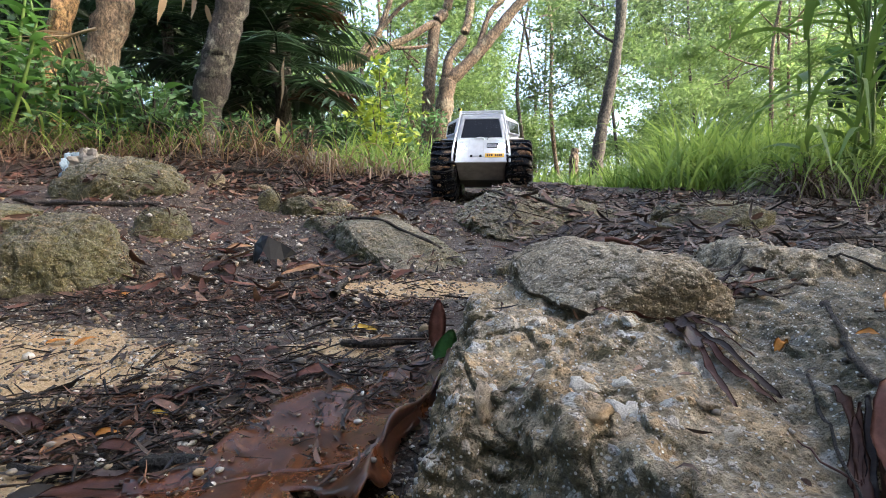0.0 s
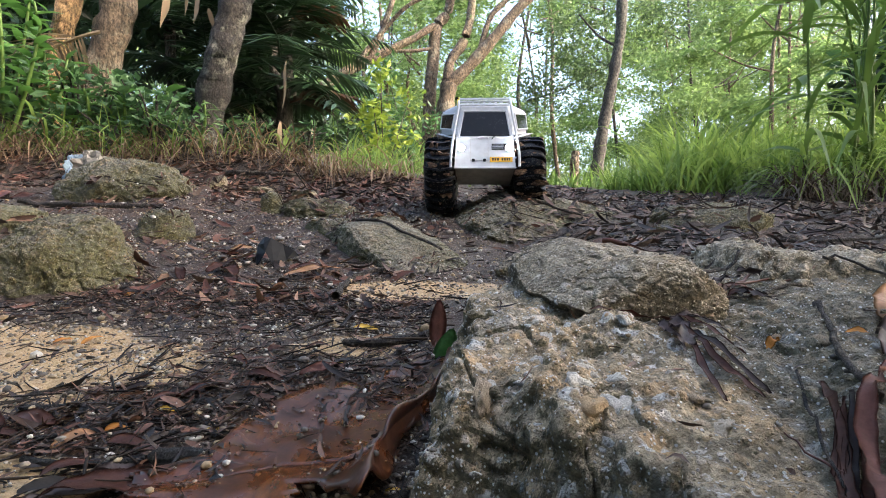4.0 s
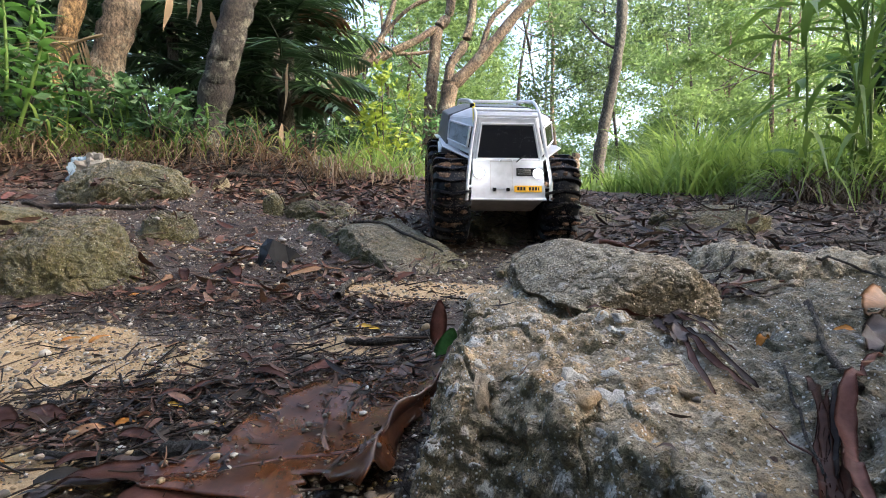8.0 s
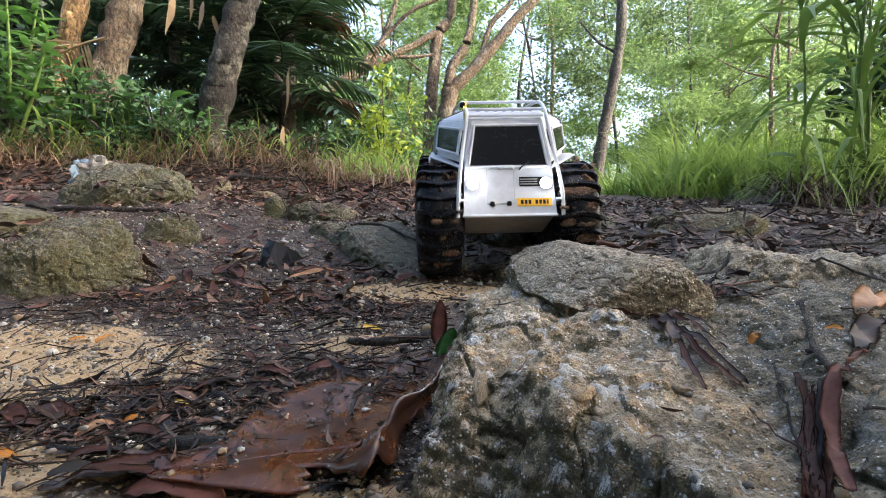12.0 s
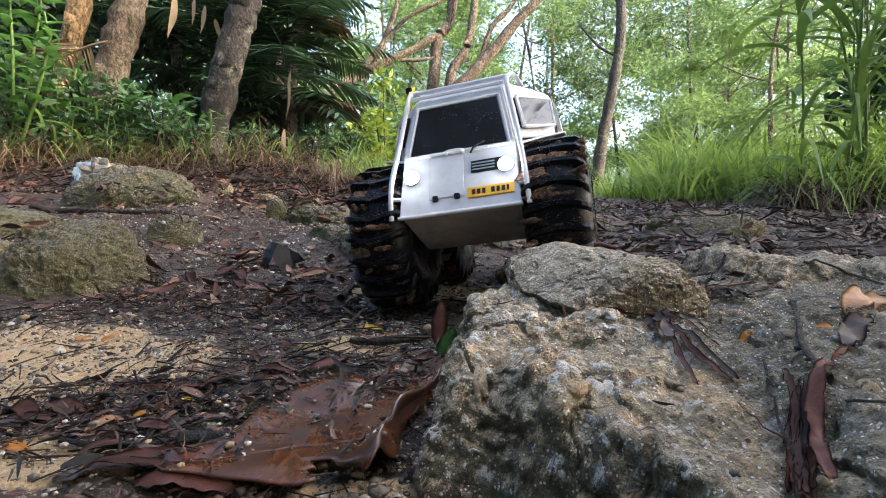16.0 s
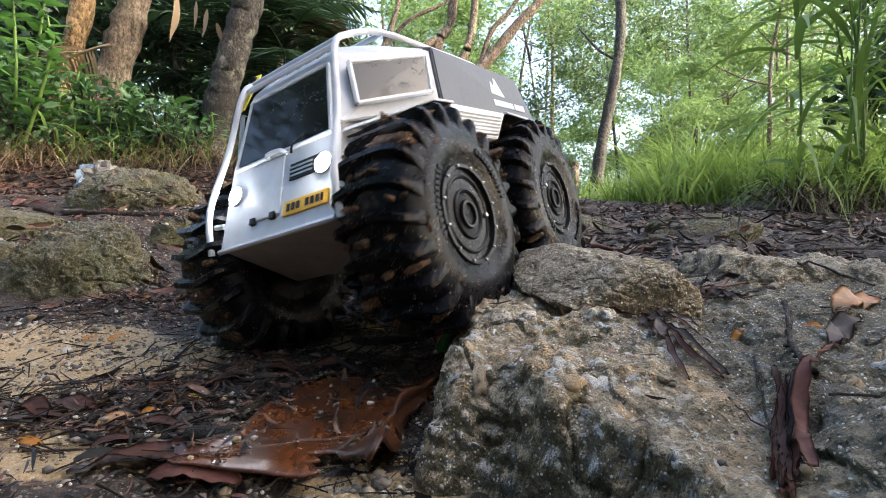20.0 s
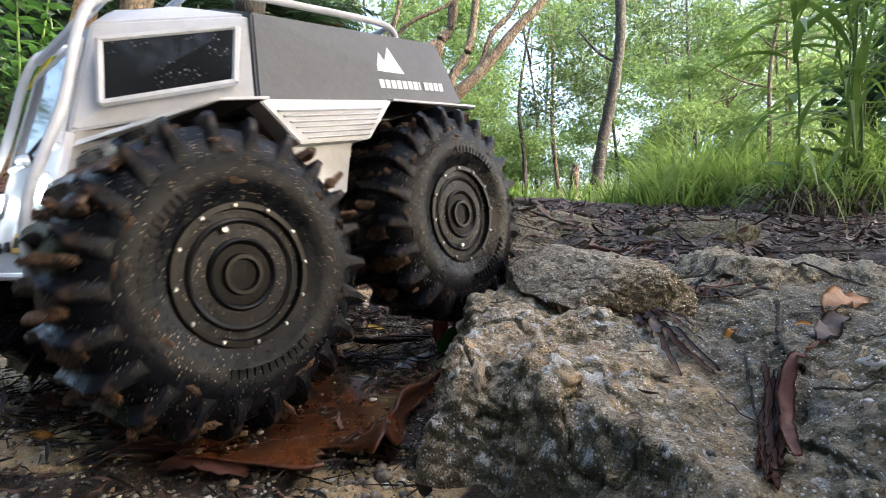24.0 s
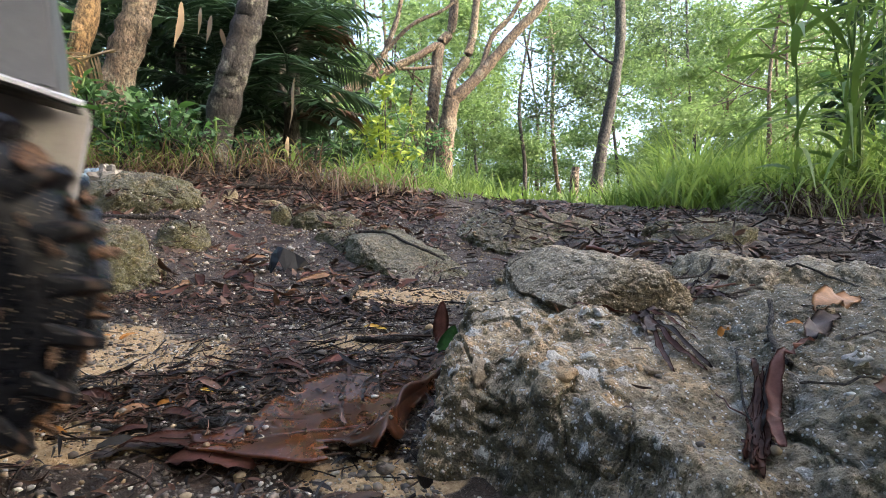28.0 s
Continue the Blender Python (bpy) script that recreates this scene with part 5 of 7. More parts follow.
M_STRAW = leaf_mat("straw_leaf", (0.13, 0.085, 0.05), (0.42, 0.31, 0.20), 0.25)
for k, (x, y, z, ln, w) in enumerate([(-0.985, 1.92, 1.10, 0.17, 0.06), (-0.915, 1.92, 1.08, 0.11, 0.026), (-0.875, 1.92, 1.05, 0.11, 0.026), (-0.84, 1.92, 1.0, 0.07, 0.02), (-0.60, 2.05, 0.86, 0.20, 0.02), (-0.615, 2.03, 0.62, 0.14, 0.02), (-0.50, 2.05, 0.60, 0.16, 0.018), (-0.95, 1.85, 0.52, 0.11, 0.02), (-1.22, 1.85, 0.55, 0.08, 0.025)]):
    hanging(x, y, z, ln, w, 60 + k)
# a brown dead frond caught on the slim trunk
stalk, blades = frond((-1.32, 2.05, 0.97), (-1.0, 0.05, -0.15), 0.42, 877, 0.8, 0.14, 0.010, 26)
sv, sf = join([stalk, blades])
thing("dead_frond", mesh_np("dead_frond", sv, sf, False), M_STRAW, "orange-brown dead palm frond caught on a trunk", "frond", kind="stuff")

# -- grasses --
grass("dry_grass", -2.6, -0.1, 1.66, 2.0, 4200, 0.06, 0.28, 0.0032, M_DRY, 31, "dry straw-coloured grass along the thicket", (0, -0.3), 0.9, (0.6, 1.7), lambda x, y: (x < -0.9) | ((x < -0.1) & (y < 1.80)))
grass("grass", -2.6, 0.1, 1.72, 2.2, 2600, 0.05, 0.26, 0.0032, M_GRASS, 32, "green grass along the thicket", (0, -0.2), 0.9, (0.3, 1.5), lambda x, y: (x < -0.9) | (x > -0.42) | (y < 1.76))
grass("grass", -2.4, -0.5, 1.72, 1.95, 150, 0.22, 0.42, 0.008, M_GRASS, 39, "few long arching grass blades by the thicket", (0.1, -0.1), 0.2, (0.5, 1.2))
grass("grass", -0.5, 1.4, 2.45, 4.2, 5200, 0.10, 0.30, 0.010, M_GRASS, 33, "fresh bright grass beyond the crest", (0, 0), 0.6, (0.1, 0.8))
grass("grass", 0.6, 2.9, 1.85, 3.2, 9500, 0.16, 0.46, 0.007, M_GRASS, 34, "tall bright grass beside the track", (-0.1, -0.05), 0.7, (0.2, 0.9), lambda x, y: x > 0.36 * y + 0.12 * np.sin(y * 7))
grass("grass", 1.0, 2.6, 2.0, 2.9, 4200, 0.34, 0.62, 0.007, M_GRASS, 38, "high grass on the mound beside the track", (-0.08, -0.05), 0.6, (0.3, 1.0), lambda x, y: x > 0.46 * y)
grass("dry_grass", 0.9, 2.2, 1.45, 2.0, 9000, 0.12, 0.38, 0.0034, M_DEADGRASS, 35, "brown dead grass under the reeds", (-0.25, -0.3), 0.6, (0.7, 1.6), lambda x, y: x > 0.64 * y)
grass("grass", 0.95, 2.2, 1.5, 2.0, 900, 0.2, 0.5, 0.006, M_GRASS, 36, "green blades drooping over the dead grass", (-0.3, -0.3), 0.6, (0.6, 1.5), lambda x, y: x > 0.64 * y)


# -- reeds with long leaves --
def reed(place, tall, n, seed, length=0.45, width=0.022):
    r = np.random.default_rng(seed)
    t = tagged(new("reed"), "tall green reed with long drooping leaves", "reed", "reeds by the track")
    t.location = place
    o = np.array(place)
    top = Vector(place) + Vector((r.normal(0, 0.08), r.normal(0, 0.05), tall))
    v, f = limb([Vector(place) - Vector((0, 0, 0.03)), Vector(place).lerp(top, 0.5) + Vector((r.normal(0, 0.02), 0, 0)), top], 0.005, 0.003, 6, 5)
    part("stalk", mesh_np("stalk", v - o, f), M_REED, t)
    ts = np.concatenate([r.uniform(0.15, 1.0, n - n // 3), r.uniform(0.85, 1.0, n // 3)])
    base = np.array([tuple(Vector(place).lerp(top, q)) for q in ts])
    a = r.uniform(0, 2 * math.pi, n)
    d = np.stack([np.cos(a), np.sin(a), r.uniform(0.3, 1.3, n)], 1)
    for k in range(n):
        v, f = strips(base[k:k + 1], d[k:k + 1], np.array([length * r.uniform(0.7, 1.3)]), np.array([width * r.uniform(0.8, 1.2)]), np.array([r.uniform(0.5, 1.2)]), seed * 31 + k, 8)
        part("blade", mesh_np("blade", v - o, f), M_REED, t)
    return t


for k, (x, y, tall, n, ln, wd) in enumerate([(1.08, 1.58, 0.62, 22, 0.36, 0.022), (1.22, 1.60, 0.74, 16, 0.40, 0.016), (1.31, 1.62, 0.62, 14, 0.36, 0.016), (1.34, 1.72, 0.62, 13, 0.40, 0.015), (1.40, 1.75, 0.75, 12, 0.40, 0.014), (1.48, 1.72, 0.65, 12, 0.38, 0.012), (1.52, 1.95, 0.9, 12, 0.45, 0.013), (1.58, 1.9, 0.85, 12, 0.45, 0.014), (1.24, 1.46, 0.16, 9, 0.24, 0.009), (1.42, 1.6, 0.45, 10, 0.3, 0.010), (1.62, 1.85, 0.95, 11, 0.4, 0.012), (1.62, 2.0, 1.0, 10, 0.4, 0.012), (1.36, 1.66, 0.8, 12, 0.34, 0.010)]):
    reed((x, y, gz(x, y)), tall, n, 700 + k, ln, wd)


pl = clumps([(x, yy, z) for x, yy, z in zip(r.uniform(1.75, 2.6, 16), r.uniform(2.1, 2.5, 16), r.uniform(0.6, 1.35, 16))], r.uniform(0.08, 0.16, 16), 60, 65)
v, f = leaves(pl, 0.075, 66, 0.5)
thing("thicket", mesh_np("thicket", v, f, False), M_SHADE_LEAF, "dense green thicket behind the reeds", "thicket", kind="stuff")


# -- unseen forest added both sides and behind: keeps low light and sun off track --
rs = np.random.default_rng(77)
for k, (x, y, h) in enumerate([(3.4, -0.9, 3.5), (3.9, 0.2, 3.6), (3.5, -2.0, 3.6), (4.6, 0.3, 3.6), (4.8, -0.6, 3.9), (4.4, -1.9, 3.6), (-3.4, -1.2, 3.6), (-1.6, -2.4, 3.8), (0.8, -2.9, 4.0), (-4.0, 0.4, 3.4)]):
    z0 = gz(x, y)
    mids = [(x + rs.normal(0, 0.7), y + rs.normal(0, 0.6), z0 + h * q) for q in rs.uniform(0.46, 1.0, 22 if x > 3 else 11)]
    pl = clumps(mids, rs.uniform(0.45, 0.75, len(mids)), 520, 950 + k, 0.6)
    tree((x, y, z0), [([(x, y, z0 - 0.05), (x + 0.1, y, z0 + h * 0.5), (x + 0.05, y + 0.1, z0 + h)], 0.08, 0.03)], M_BARK, [(pl, 0.11, M_CROWN, 0.5)], "unseen tree with a broad crown, added to shade the track", seed=960 + k)
ring = []
for k in range(230):
    a = radians(rs.uniform(150, 305))
    d = rs.uniform(3.4, 5.2)
    ring.append((d * math.cos(a), d * math.sin(a) * 0.85, rs.uniform(0.15, 2.4 if math.cos(a) > -0.3 else 1.5)))
pl = clumps(ring, rs.uniform(0.4, 0.7, len(ring)), 150, 990, 0.8)
v, f = leaves(pl, 0.20, 991, 0.5)
thing("forest_edge", mesh_np("forest_edge", v, f, False), M_CROWN, "unseen green leaves added beside the track to block low light", "forest", kind="stuff")

# -- low cover on the forest floor around --
far_side = lambda x, y: (np.abs(x - 0.2) > 2.4) | (y < -1.6)
grass("undergrowth", -9, 9, -6, 6, 9000, 0.12, 0.40, 0.022, M_SHRUB, 51, "low green undergrowth on the forest floor", (0, 0), 0.8, (0.3, 1.1), lambda x, y: far_side(x, y) & ~((x > -3.2) & (x < 5) & (y > 1.5)))
grass("undergrowth", -16, 16, 4.6, 15, 9000, 0.10, 0.40, 0.03, M_GRASS, 52, "light green grass under the far trees", (0, 0), 0.8, (0.3, 1.1))

# ---- what lies on the track ----
def tint_mat(name, colours, rough=0.6, grain=300.0, spec=0.5):
    """Loose bits: each piece takes one of several colours."""
    def build(t, p):
        g = t.nodes.new("ShaderNodeNewGeometry")
        r = t.nodes.new("ShaderNodeValToRGB")
        r.color_ramp.interpolation = "CONSTANT"
        e = r.color_ramp.elements
        while len(e) < len(colours):
            e.new(0.5)
        for k, (el, c) in enumerate(zip(e, colours)):
            el.position, el.color = k / len(colours), (*c, 1)
        t.links.new(g.outputs["Random Per Island"], r.inputs["Fac"])
        n = ntex(t, coords(t), grain, 5, 0.65)
        c = mix(t, 1.0, r.outputs["Color"], ramp(t, n, [(0.3, 0.55), (0.7, 1.25)]), "MULTIPLY")
        t.links.new(c, p.inputs["Base Color"])
        t.links.new(ramp(t, n, [(0.3, rough - 0.2), (0.7, rough + 0.15)]), p.inputs["Roughness"])
        p.inputs["Specular IOR Level"].default_value = spec
        bump(t, p, n, 0.5, 0.0008)
    return mat(name, build)


M_GRAVEL = tint_mat("gravel", [(0.40, 0.36, 0.30), (0.24, 0.20, 0.16), (0.14, 0.12, 0.10), (0.52, 0.49, 0.43), (0.30, 0.22, 0.13), (0.09, 0.08, 0.07), (0.20, 0.17, 0.14), (0.33, 0.26, 0.17)], 0.75, 300.0, 0.25)
M_LITTER = tint_mat("leaf_litter", [(0.050, 0.030, 0.021), (0.024, 0.019, 0.017), (0.085, 0.042, 0.028), (0.014, 0.013, 0.013), (0.11, 0.052, 0.034), (0.042, 0.032, 0.027), (0.062, 0.037, 0.026), (0.022, 0.017, 0.015), (0.15, 0.085, 0.058)], 0.55, 300.0, 0.2)
M_LITTER_PALE = tint_mat("weathered_litter", [(0.10, 0.065, 0.050), (0.045, 0.034, 0.030), (0.16, 0.095, 0.072), (0.024, 0.021, 0.020), (0.13, 0.075, 0.055), (0.085, 0.066, 0.056), (0.21, 0.15, 0.12), (0.04, 0.030, 0.025)], 0.55, 300.0, 0.25)
M_LITTER_RED = tint_mat("red_litter", [(0.10, 0.04, 0.025), (0.06, 0.03, 0.02), (0.15, 0.07, 0.045), (0.04, 0.025, 0.018), (0.20, 0.12, 0.08), (0.08, 0.05, 0.035)], 0.65, 300.0, 0.25)
M_TWIG = tint_mat("twigs", [(0.018, 0.014, 0.011), (0.035, 0.025, 0.018), (0.012, 0.010, 0.009), (0.06, 0.04, 0.028)], 0.7, 300.0, 0.12)


def scatter(n, seed, box_xy, keep):
    r = np.random.default_rng(seed)
    x0, x1, y0, y1 = box_xy
    y = y0 + (y1 - y0) * r.uniform(0, 1, n) ** 1.5
    x = r.uniform(x0, x1, n) * (0.55 + 0.75 * y)
    k = keep(x, y, r.uniform(0, 1, n))
    return x[k], y[k]


def in_sand(x, y):
    s = np.zeros(np.shape(x))
    for cx, cy, rx, ry in SAND:
        s = np.maximum(s, 1 - np.sqrt(((x - cx) / rx) ** 2 + ((y - cy) / ry) ** 2) * 0.9)
    return np.clip(s, 0, 1)


def lay(x, y):
    ps, ns = [], []
    for a, b in zip(x, y):
        p, n = rest(a, b)
        ps.append(p)
        ns.append(n)
    return np.array([tuple(p) for p in ps]), np.array([tuple(n) for n in ns])


def frames(n, seed):
    """A random heading in the plane of each normal."""
    r = np.random.default_rng(seed)
    a = r.uniform(0, 2 * np.pi, len(n))
    h = np.stack([np.cos(a), np.sin(a), np.zeros(len(n))], 1)
    h = h - n * (h * n).sum(1)[:, None]
    h /= np.linalg.norm(h, axis=1)[:, None]
    return h, np.cross(n, h)


def pebbles(name, x, y, size, seed, material, label, flat=0.65, level=1, lift=0.0):
    p, n = lay(x, y)
    r = np.random.default_rng(seed)
    v0, f0 = ICO[level]
    k = len(p)
    v = v0[None] * (1 + r.uniform(-0.22, 0.22, (k, len(v0), 1)))
    a = r.uniform(0, 2 * np.pi, k)
    c, s = np.cos(a)[:, None], np.sin(a)[:, None]
    e = r.uniform(0.6, 1.0, (k, 1))
    X0, Y0 = v[..., 0], v[..., 1] * e
    v = np.stack([X0 * c - Y0 * s, X0 * s + Y0 * c, v[..., 2] * flat * r.uniform(0.7, 1.2, (k, 1))], -1)
    v = v * size[:, None, None] + p[:, None] + n[:, None] * (size * 0.22 + lift)[:, None, None]
    f = (np.arange(k) * len(v0))[:, None, None] + f0[None]
    return thing(name, mesh_np(name, v.reshape(-1, 3), f.reshape(-1, 3)), material, label, "gravel", kind="stuff")


def fallen(name, x, y, length, width, seed, material, label, lift=0.002, curl=0.4, segs=4, category="leaf litter"):
    """Many fallen leaves: pointed strips with a fold, curled and tilted."""
    p, n = lay(x, y)
    h, sd = frames(n, seed)
    r = np.random.default_rng(seed + 1)
    k = len(p)
    t = np.linspace(0, 1, segs + 1)
    tilt = r.normal(0, 0.16, k)[:, None]
    cu = r.normal(0, curl, k)[:, None]
    bendy = r.normal(0, 0.25, k)[:, None]
    L = length[:, None]
    along = (t - 0.5) * L
    up = lift + np.abs(tilt) * L * 0.5 + tilt * along + cu * L * ((t - 0.5) ** 2)
    mid = p[:, None] + h[:, None] * along[..., None] + n[:, None] * up[..., None] + sd[:, None] * (bendy * L * (t - 0.5) ** 2)[..., None]
    w = width[:, None] * np.sin(np.pi * (0.05 + 0.92 * t)) ** 0.7 * 0.5
    roll = r.normal(0, 0.5, k)[:, None]
    sv = sd[:, None] * np.cos(roll)[..., None] + n[:, None] * np.sin(roll)[..., None]
    fold = r.uniform(0.1, 0.5, k)[:, None]
    a = mid - sv * w[..., None] + n[:, None] * (w * fold)[..., None]
    b = mid + sv * w[..., None] + n[:, None] * (w * fold)[..., None]
    v = np.stack([a, mid, b], 2).reshape(k, -1, 3)
    q = np.array([(3 * i + j, 3 * i + j + 1, 3 * i + j + 4, 3 * i + j + 3) for i in range(segs) for j in (0, 1)])
    f = (np.arange(k) * 3 * (segs + 1))[:, None, None] + q[None]
    return thing(name, mesh_np(name, v.reshape(-1, 3), f.reshape(-1, 4)), material, label, category, kind="stuff")


def sticks(name, x, y, length, radius, seed, material, label):
    p, n = lay(x, y)
    h, sd = frames(n, seed)
    r = np.random.default_rng(seed + 1)
    k, segs, sides = len(p), 4, 5
    t = np.linspace(0, 1, segs + 1)
    L = length[:, None]
    along = (t - 0.5) * L
    up = radius[:, None] * 0.8 + r.normal(0, 0.08, k)[:, None] * along + np.abs(r.normal(0, 0.003, k))[:, None]
    side_ = r.normal(0, 0.22, k)[:, None] * L * (t - 0.5) ** 2 + r.normal(0, 0.006, (k, segs + 1)) * L
    mid = p[:, None] + h[:, None] * along[..., None] + n[:, None] * up[..., None] + sd[:, None] * side_[..., None]
    rad = radius[:, None] * (1 - 0.55 * t) * r.uniform(0.8, 1.2, (k, segs + 1))
    ang = np.linspace(0, 2 * np.pi, sides, endpoint=False)
    ring = sd[:, None, None] * np.cos(ang)[None, None, :, None] + n[:, None, None] * np.sin(ang)[None, None, :, None]
    v = (mid[:, :, None] + ring * rad[..., None, None]).reshape(k, -1, 3)
    q = np.array([(i * sides + j, i * sides + (j + 1) % sides, (i + 1) * sides + (j + 1) % sides, (i + 1) * sides + j) for i in range(segs) for j in range(sides)])
    f = (np.arange(k) * sides * (segs + 1))[:, None, None] + q[None]
    return thing(name, mesh_np(name, v.reshape(-1, 3), f.reshape(-1, 4)), material, label, "twigs", kind="stuff")


r = np.random.default_rng(41)
bare = lambda x, y: ((x > 0.0) & (x < 0.45) & (y < 0.6)) | (((x + 0.512) / 0.11) ** 2 + ((y - 0.665) / 0.10) ** 2 < 1) | (((x + 0.725) / 0.165) ** 2 + ((y - 1.25) / 0.1) ** 2 < 1) | (((x + 0.85) / 0.13) ** 2 + ((y - 0.95) / 0.09) ** 2 < 1) | (((x + 0.085) / 0.09) ** 2 + ((y - 0.87) / 0.09) ** 2 < 1) | (((x - 0.56) / 0.09) ** 2 + ((y - 0.96) / 0.06) ** 2 < 1)
on_rock = lambda x, y: (x > -0.01) & (x < 0.42) & (y < 0.53)
x, y = scatter(46000, 42, (-1.0, 0.75, 0.16, 1.6), lambda x, y, u: (u < 0.40 + 0.45 * vnoise(x * 7, y * 7, x * 0, 5) - 0.3 * in_sand(x, y)) & ~(bare(x, y) & (x < 0)) & ~(on_rock(x, y) & (u > 0.06)))
pebbles("gravel", x, y, (0.0006 + 0.0009 * r.gamma(1.1, 0.7, len(x))) * (0.6 + 0.7 * y), 43, M_GRAVEL, "scattered fine grey and tan gravel on soil")
x, y = scatter(700, 52, (-0.8, 0.3, 0.2, 1.0), lambda x, y, u: (u < 0.55 + 0.5 * vnoise(x * 8, y * 8, x * 0, 15)) & ~(bare(x, y) & (x < 0)) & ~(on_rock(x, y) & (u > 0.03)))
pebbles("gravel", x, y, r.uniform(0.0012, 0.0028, len(x)) * (0.7 + 0.6 * y), 53, M_GRAVEL, "loose rounded pebbles on soil", 0.75, 2)
band = lambda x, y: np.exp(-((y - 0.30 - 0.35 * (x + 0.15)) / 0.10) ** 2) + np.exp(-((y - 0.58 + 0.2 * x) / 0.06) ** 2)
x, y = scatter(6500, 62, (-1.05, 0.95, 0.17, 2.3), lambda x, y, u: (u < 0.20 + 0.3 * vnoise(x * 5, y * 5, x * 0, 8) + 0.45 * band(x, y) + 0.2 * smooth(0.7, 1.2, y)) & (u > in_sand(x, y) * 0.9 - 0.1) & ~(bare(x, y) & (x < 0)) & ~(on_rock(x, y) & (u > 0.015)))
s = 0.30 + 0.55 * np.minimum(y / 0.7, 1.6)
fallen("leaf_litter", x, y, r.uniform(0.012, 0.036, len(x)) * s, r.uniform(0.0022, 0.0065, len(x)) * s, 63, M_LITTER, "wet dark brown fallen leaves on the track")
x, y = scatter(15000, 72, (-0.9, 0.7, 0.17, 1.5), lambda x, y, u: (u < 0.25 + 0.3 * vnoise(x * 9, y * 9, x * 0, 18) + 0.6 * band(x, y)) & ~(bare(x, y) & (x < 0)) & ~(on_rock(x, y) & (u > 0.03)))
fallen("leaf_litter", x, y, r.uniform(0.005, 0.02, len(x)) * (0.6 + 0.6 * y), r.uniform(0.0008, 0.0028, len(x)) * (0.6 + 0.6 * y), 73, M_LITTER, "shredded dark leaf scraps", curl=0.6, segs=3)
x, y = scatter(2600, 82, (-1.0, 0.9, 0.18, 2.0), lambda x, y, u: (u < 0.25 + 0.5 * band(x, y) + 0.25 * smooth(0.8, 1.3, y)) & ~(bare(x, y) & (x < 0)) & ~(on_rock(x, y) & (u > 0.02)))
sticks("twigs", x, y, r.uniform(0.015, 0.08, len(x)) * (0.45 + 0.6 * y), r.uniform(0.0004, 0.0013, len(x)) * (0.55 + 0.6 * y), 83, M_TWIG, "thin dark twigs strewn on the track")

# the thick mat of black shreds, twigs and grit in the gully close by
mat_ = lambda x, y: np.exp(-((y - 0.335 - 0.25 * (x + 0.15)) / 0.055) ** 2) + np.exp(-((y - 0.56 + 0.15 * x) / 0.06) ** 2)


def close(n, seed, keep, x0=-0.42, x1=0.02, y0=0.19, y1=0.72):
    r = np.random.default_rng(seed)
    y = r.uniform(y0, y1, n)
    x = r.uniform(x0, x1, n) * (0.5 + 1.1 * y)
    k = keep(x, y, r.uniform(0, 1, n)) & ~bare(x, y)
    return x[k], y[k]


def patch_xy(n, seed, x0, x1, y0, y1, keep):
    r = np.random.default_rng(seed)
    x, y = r.uniform(x0, x1, n), r.uniform(y0, y1, n)
    k = keep(x, y, r.uniform(0, 1, n))
    return x[k], y[k]


x, y = close(26000, 142, lambda x, y, u: u < 0.5 + 0.4 * vnoise(x * 14, y * 14, x * 0, 5) - 0.25 * in_sand(x, y) - 0.3 * mat_(x, y))
pebbles("gravel", x, y, 0.0006 + 0.0009 * r.gamma(1.1, 0.7, len(x)), 143, M_GRAVEL, "fine grit in the gully")
x, y = close(20000, 172, lambda x, y, u: (u < 0.10 + 0.8 * mat_(x, y) + 0.2 * vnoise(x * 9, y * 9, x * 0, 28)) & (u > in_sand(x, y) * 1.1 - 0.15))
fallen("leaf_litter", x, y, r.uniform(0.004, 0.016, len(x)), r.uniform(0.0006, 0.0022, len(x)), 173, M_LITTER, "mat of black shredded leaves in the gully", curl=0.7, segs=3, lift=0.003)
x, y = close(1100, 182, lambda x, y, u: u < 0.06 + 0.8 * mat_(x, y))
fallen("leaf_litter", x, y, r.uniform(0.010, 0.026, len(x)), r.uniform(0.002, 0.006, len(x)), 183, M_LITTER, "wet brown leaves matted in the gully", curl=0.5, segs=4, lift=0.003)
x, y = close(4200, 192, lambda x, y, u: u < 0.08 + 0.8 * mat_(x, y))
sticks("twigs", x, y, r.uniform(0.008, 0.045, len(x)), r.uniform(0.0003, 0.0009, len(x)), 193, M_TWIG, "fine black twigs matted in the gully")

x, y = close(6000, 196, lambda x, y, u: u < 0.10 + 0.45 * mat_(x, y) + 0.3 * vnoise(x * 22, y * 22, x * 0, 31))
pebbles("gravel", x, y, 0.0005 + 0.0007 * r.gamma(1.2, 0.8, len(x)), 197, M_GRAVEL, "pale grit lying on the black litter", lift=0.0035)
x, y = patch_xy(9000, 198, -0.8, 0.1, 0.6, 1.5, lambda x, y, u: (u < 0.45 + 0.6 * vnoise(x * 10, y * 10, x * 0, 17)) & (x > -0.95 * y) & ~bare(x, y))
pebbles("gravel", x, y, 0.0009 + 0.0011 * r.gamma(1.0, 0.9, len(x)), 199, M_GRAVEL, "pale grit lying on the soil bank", lift=0.003)

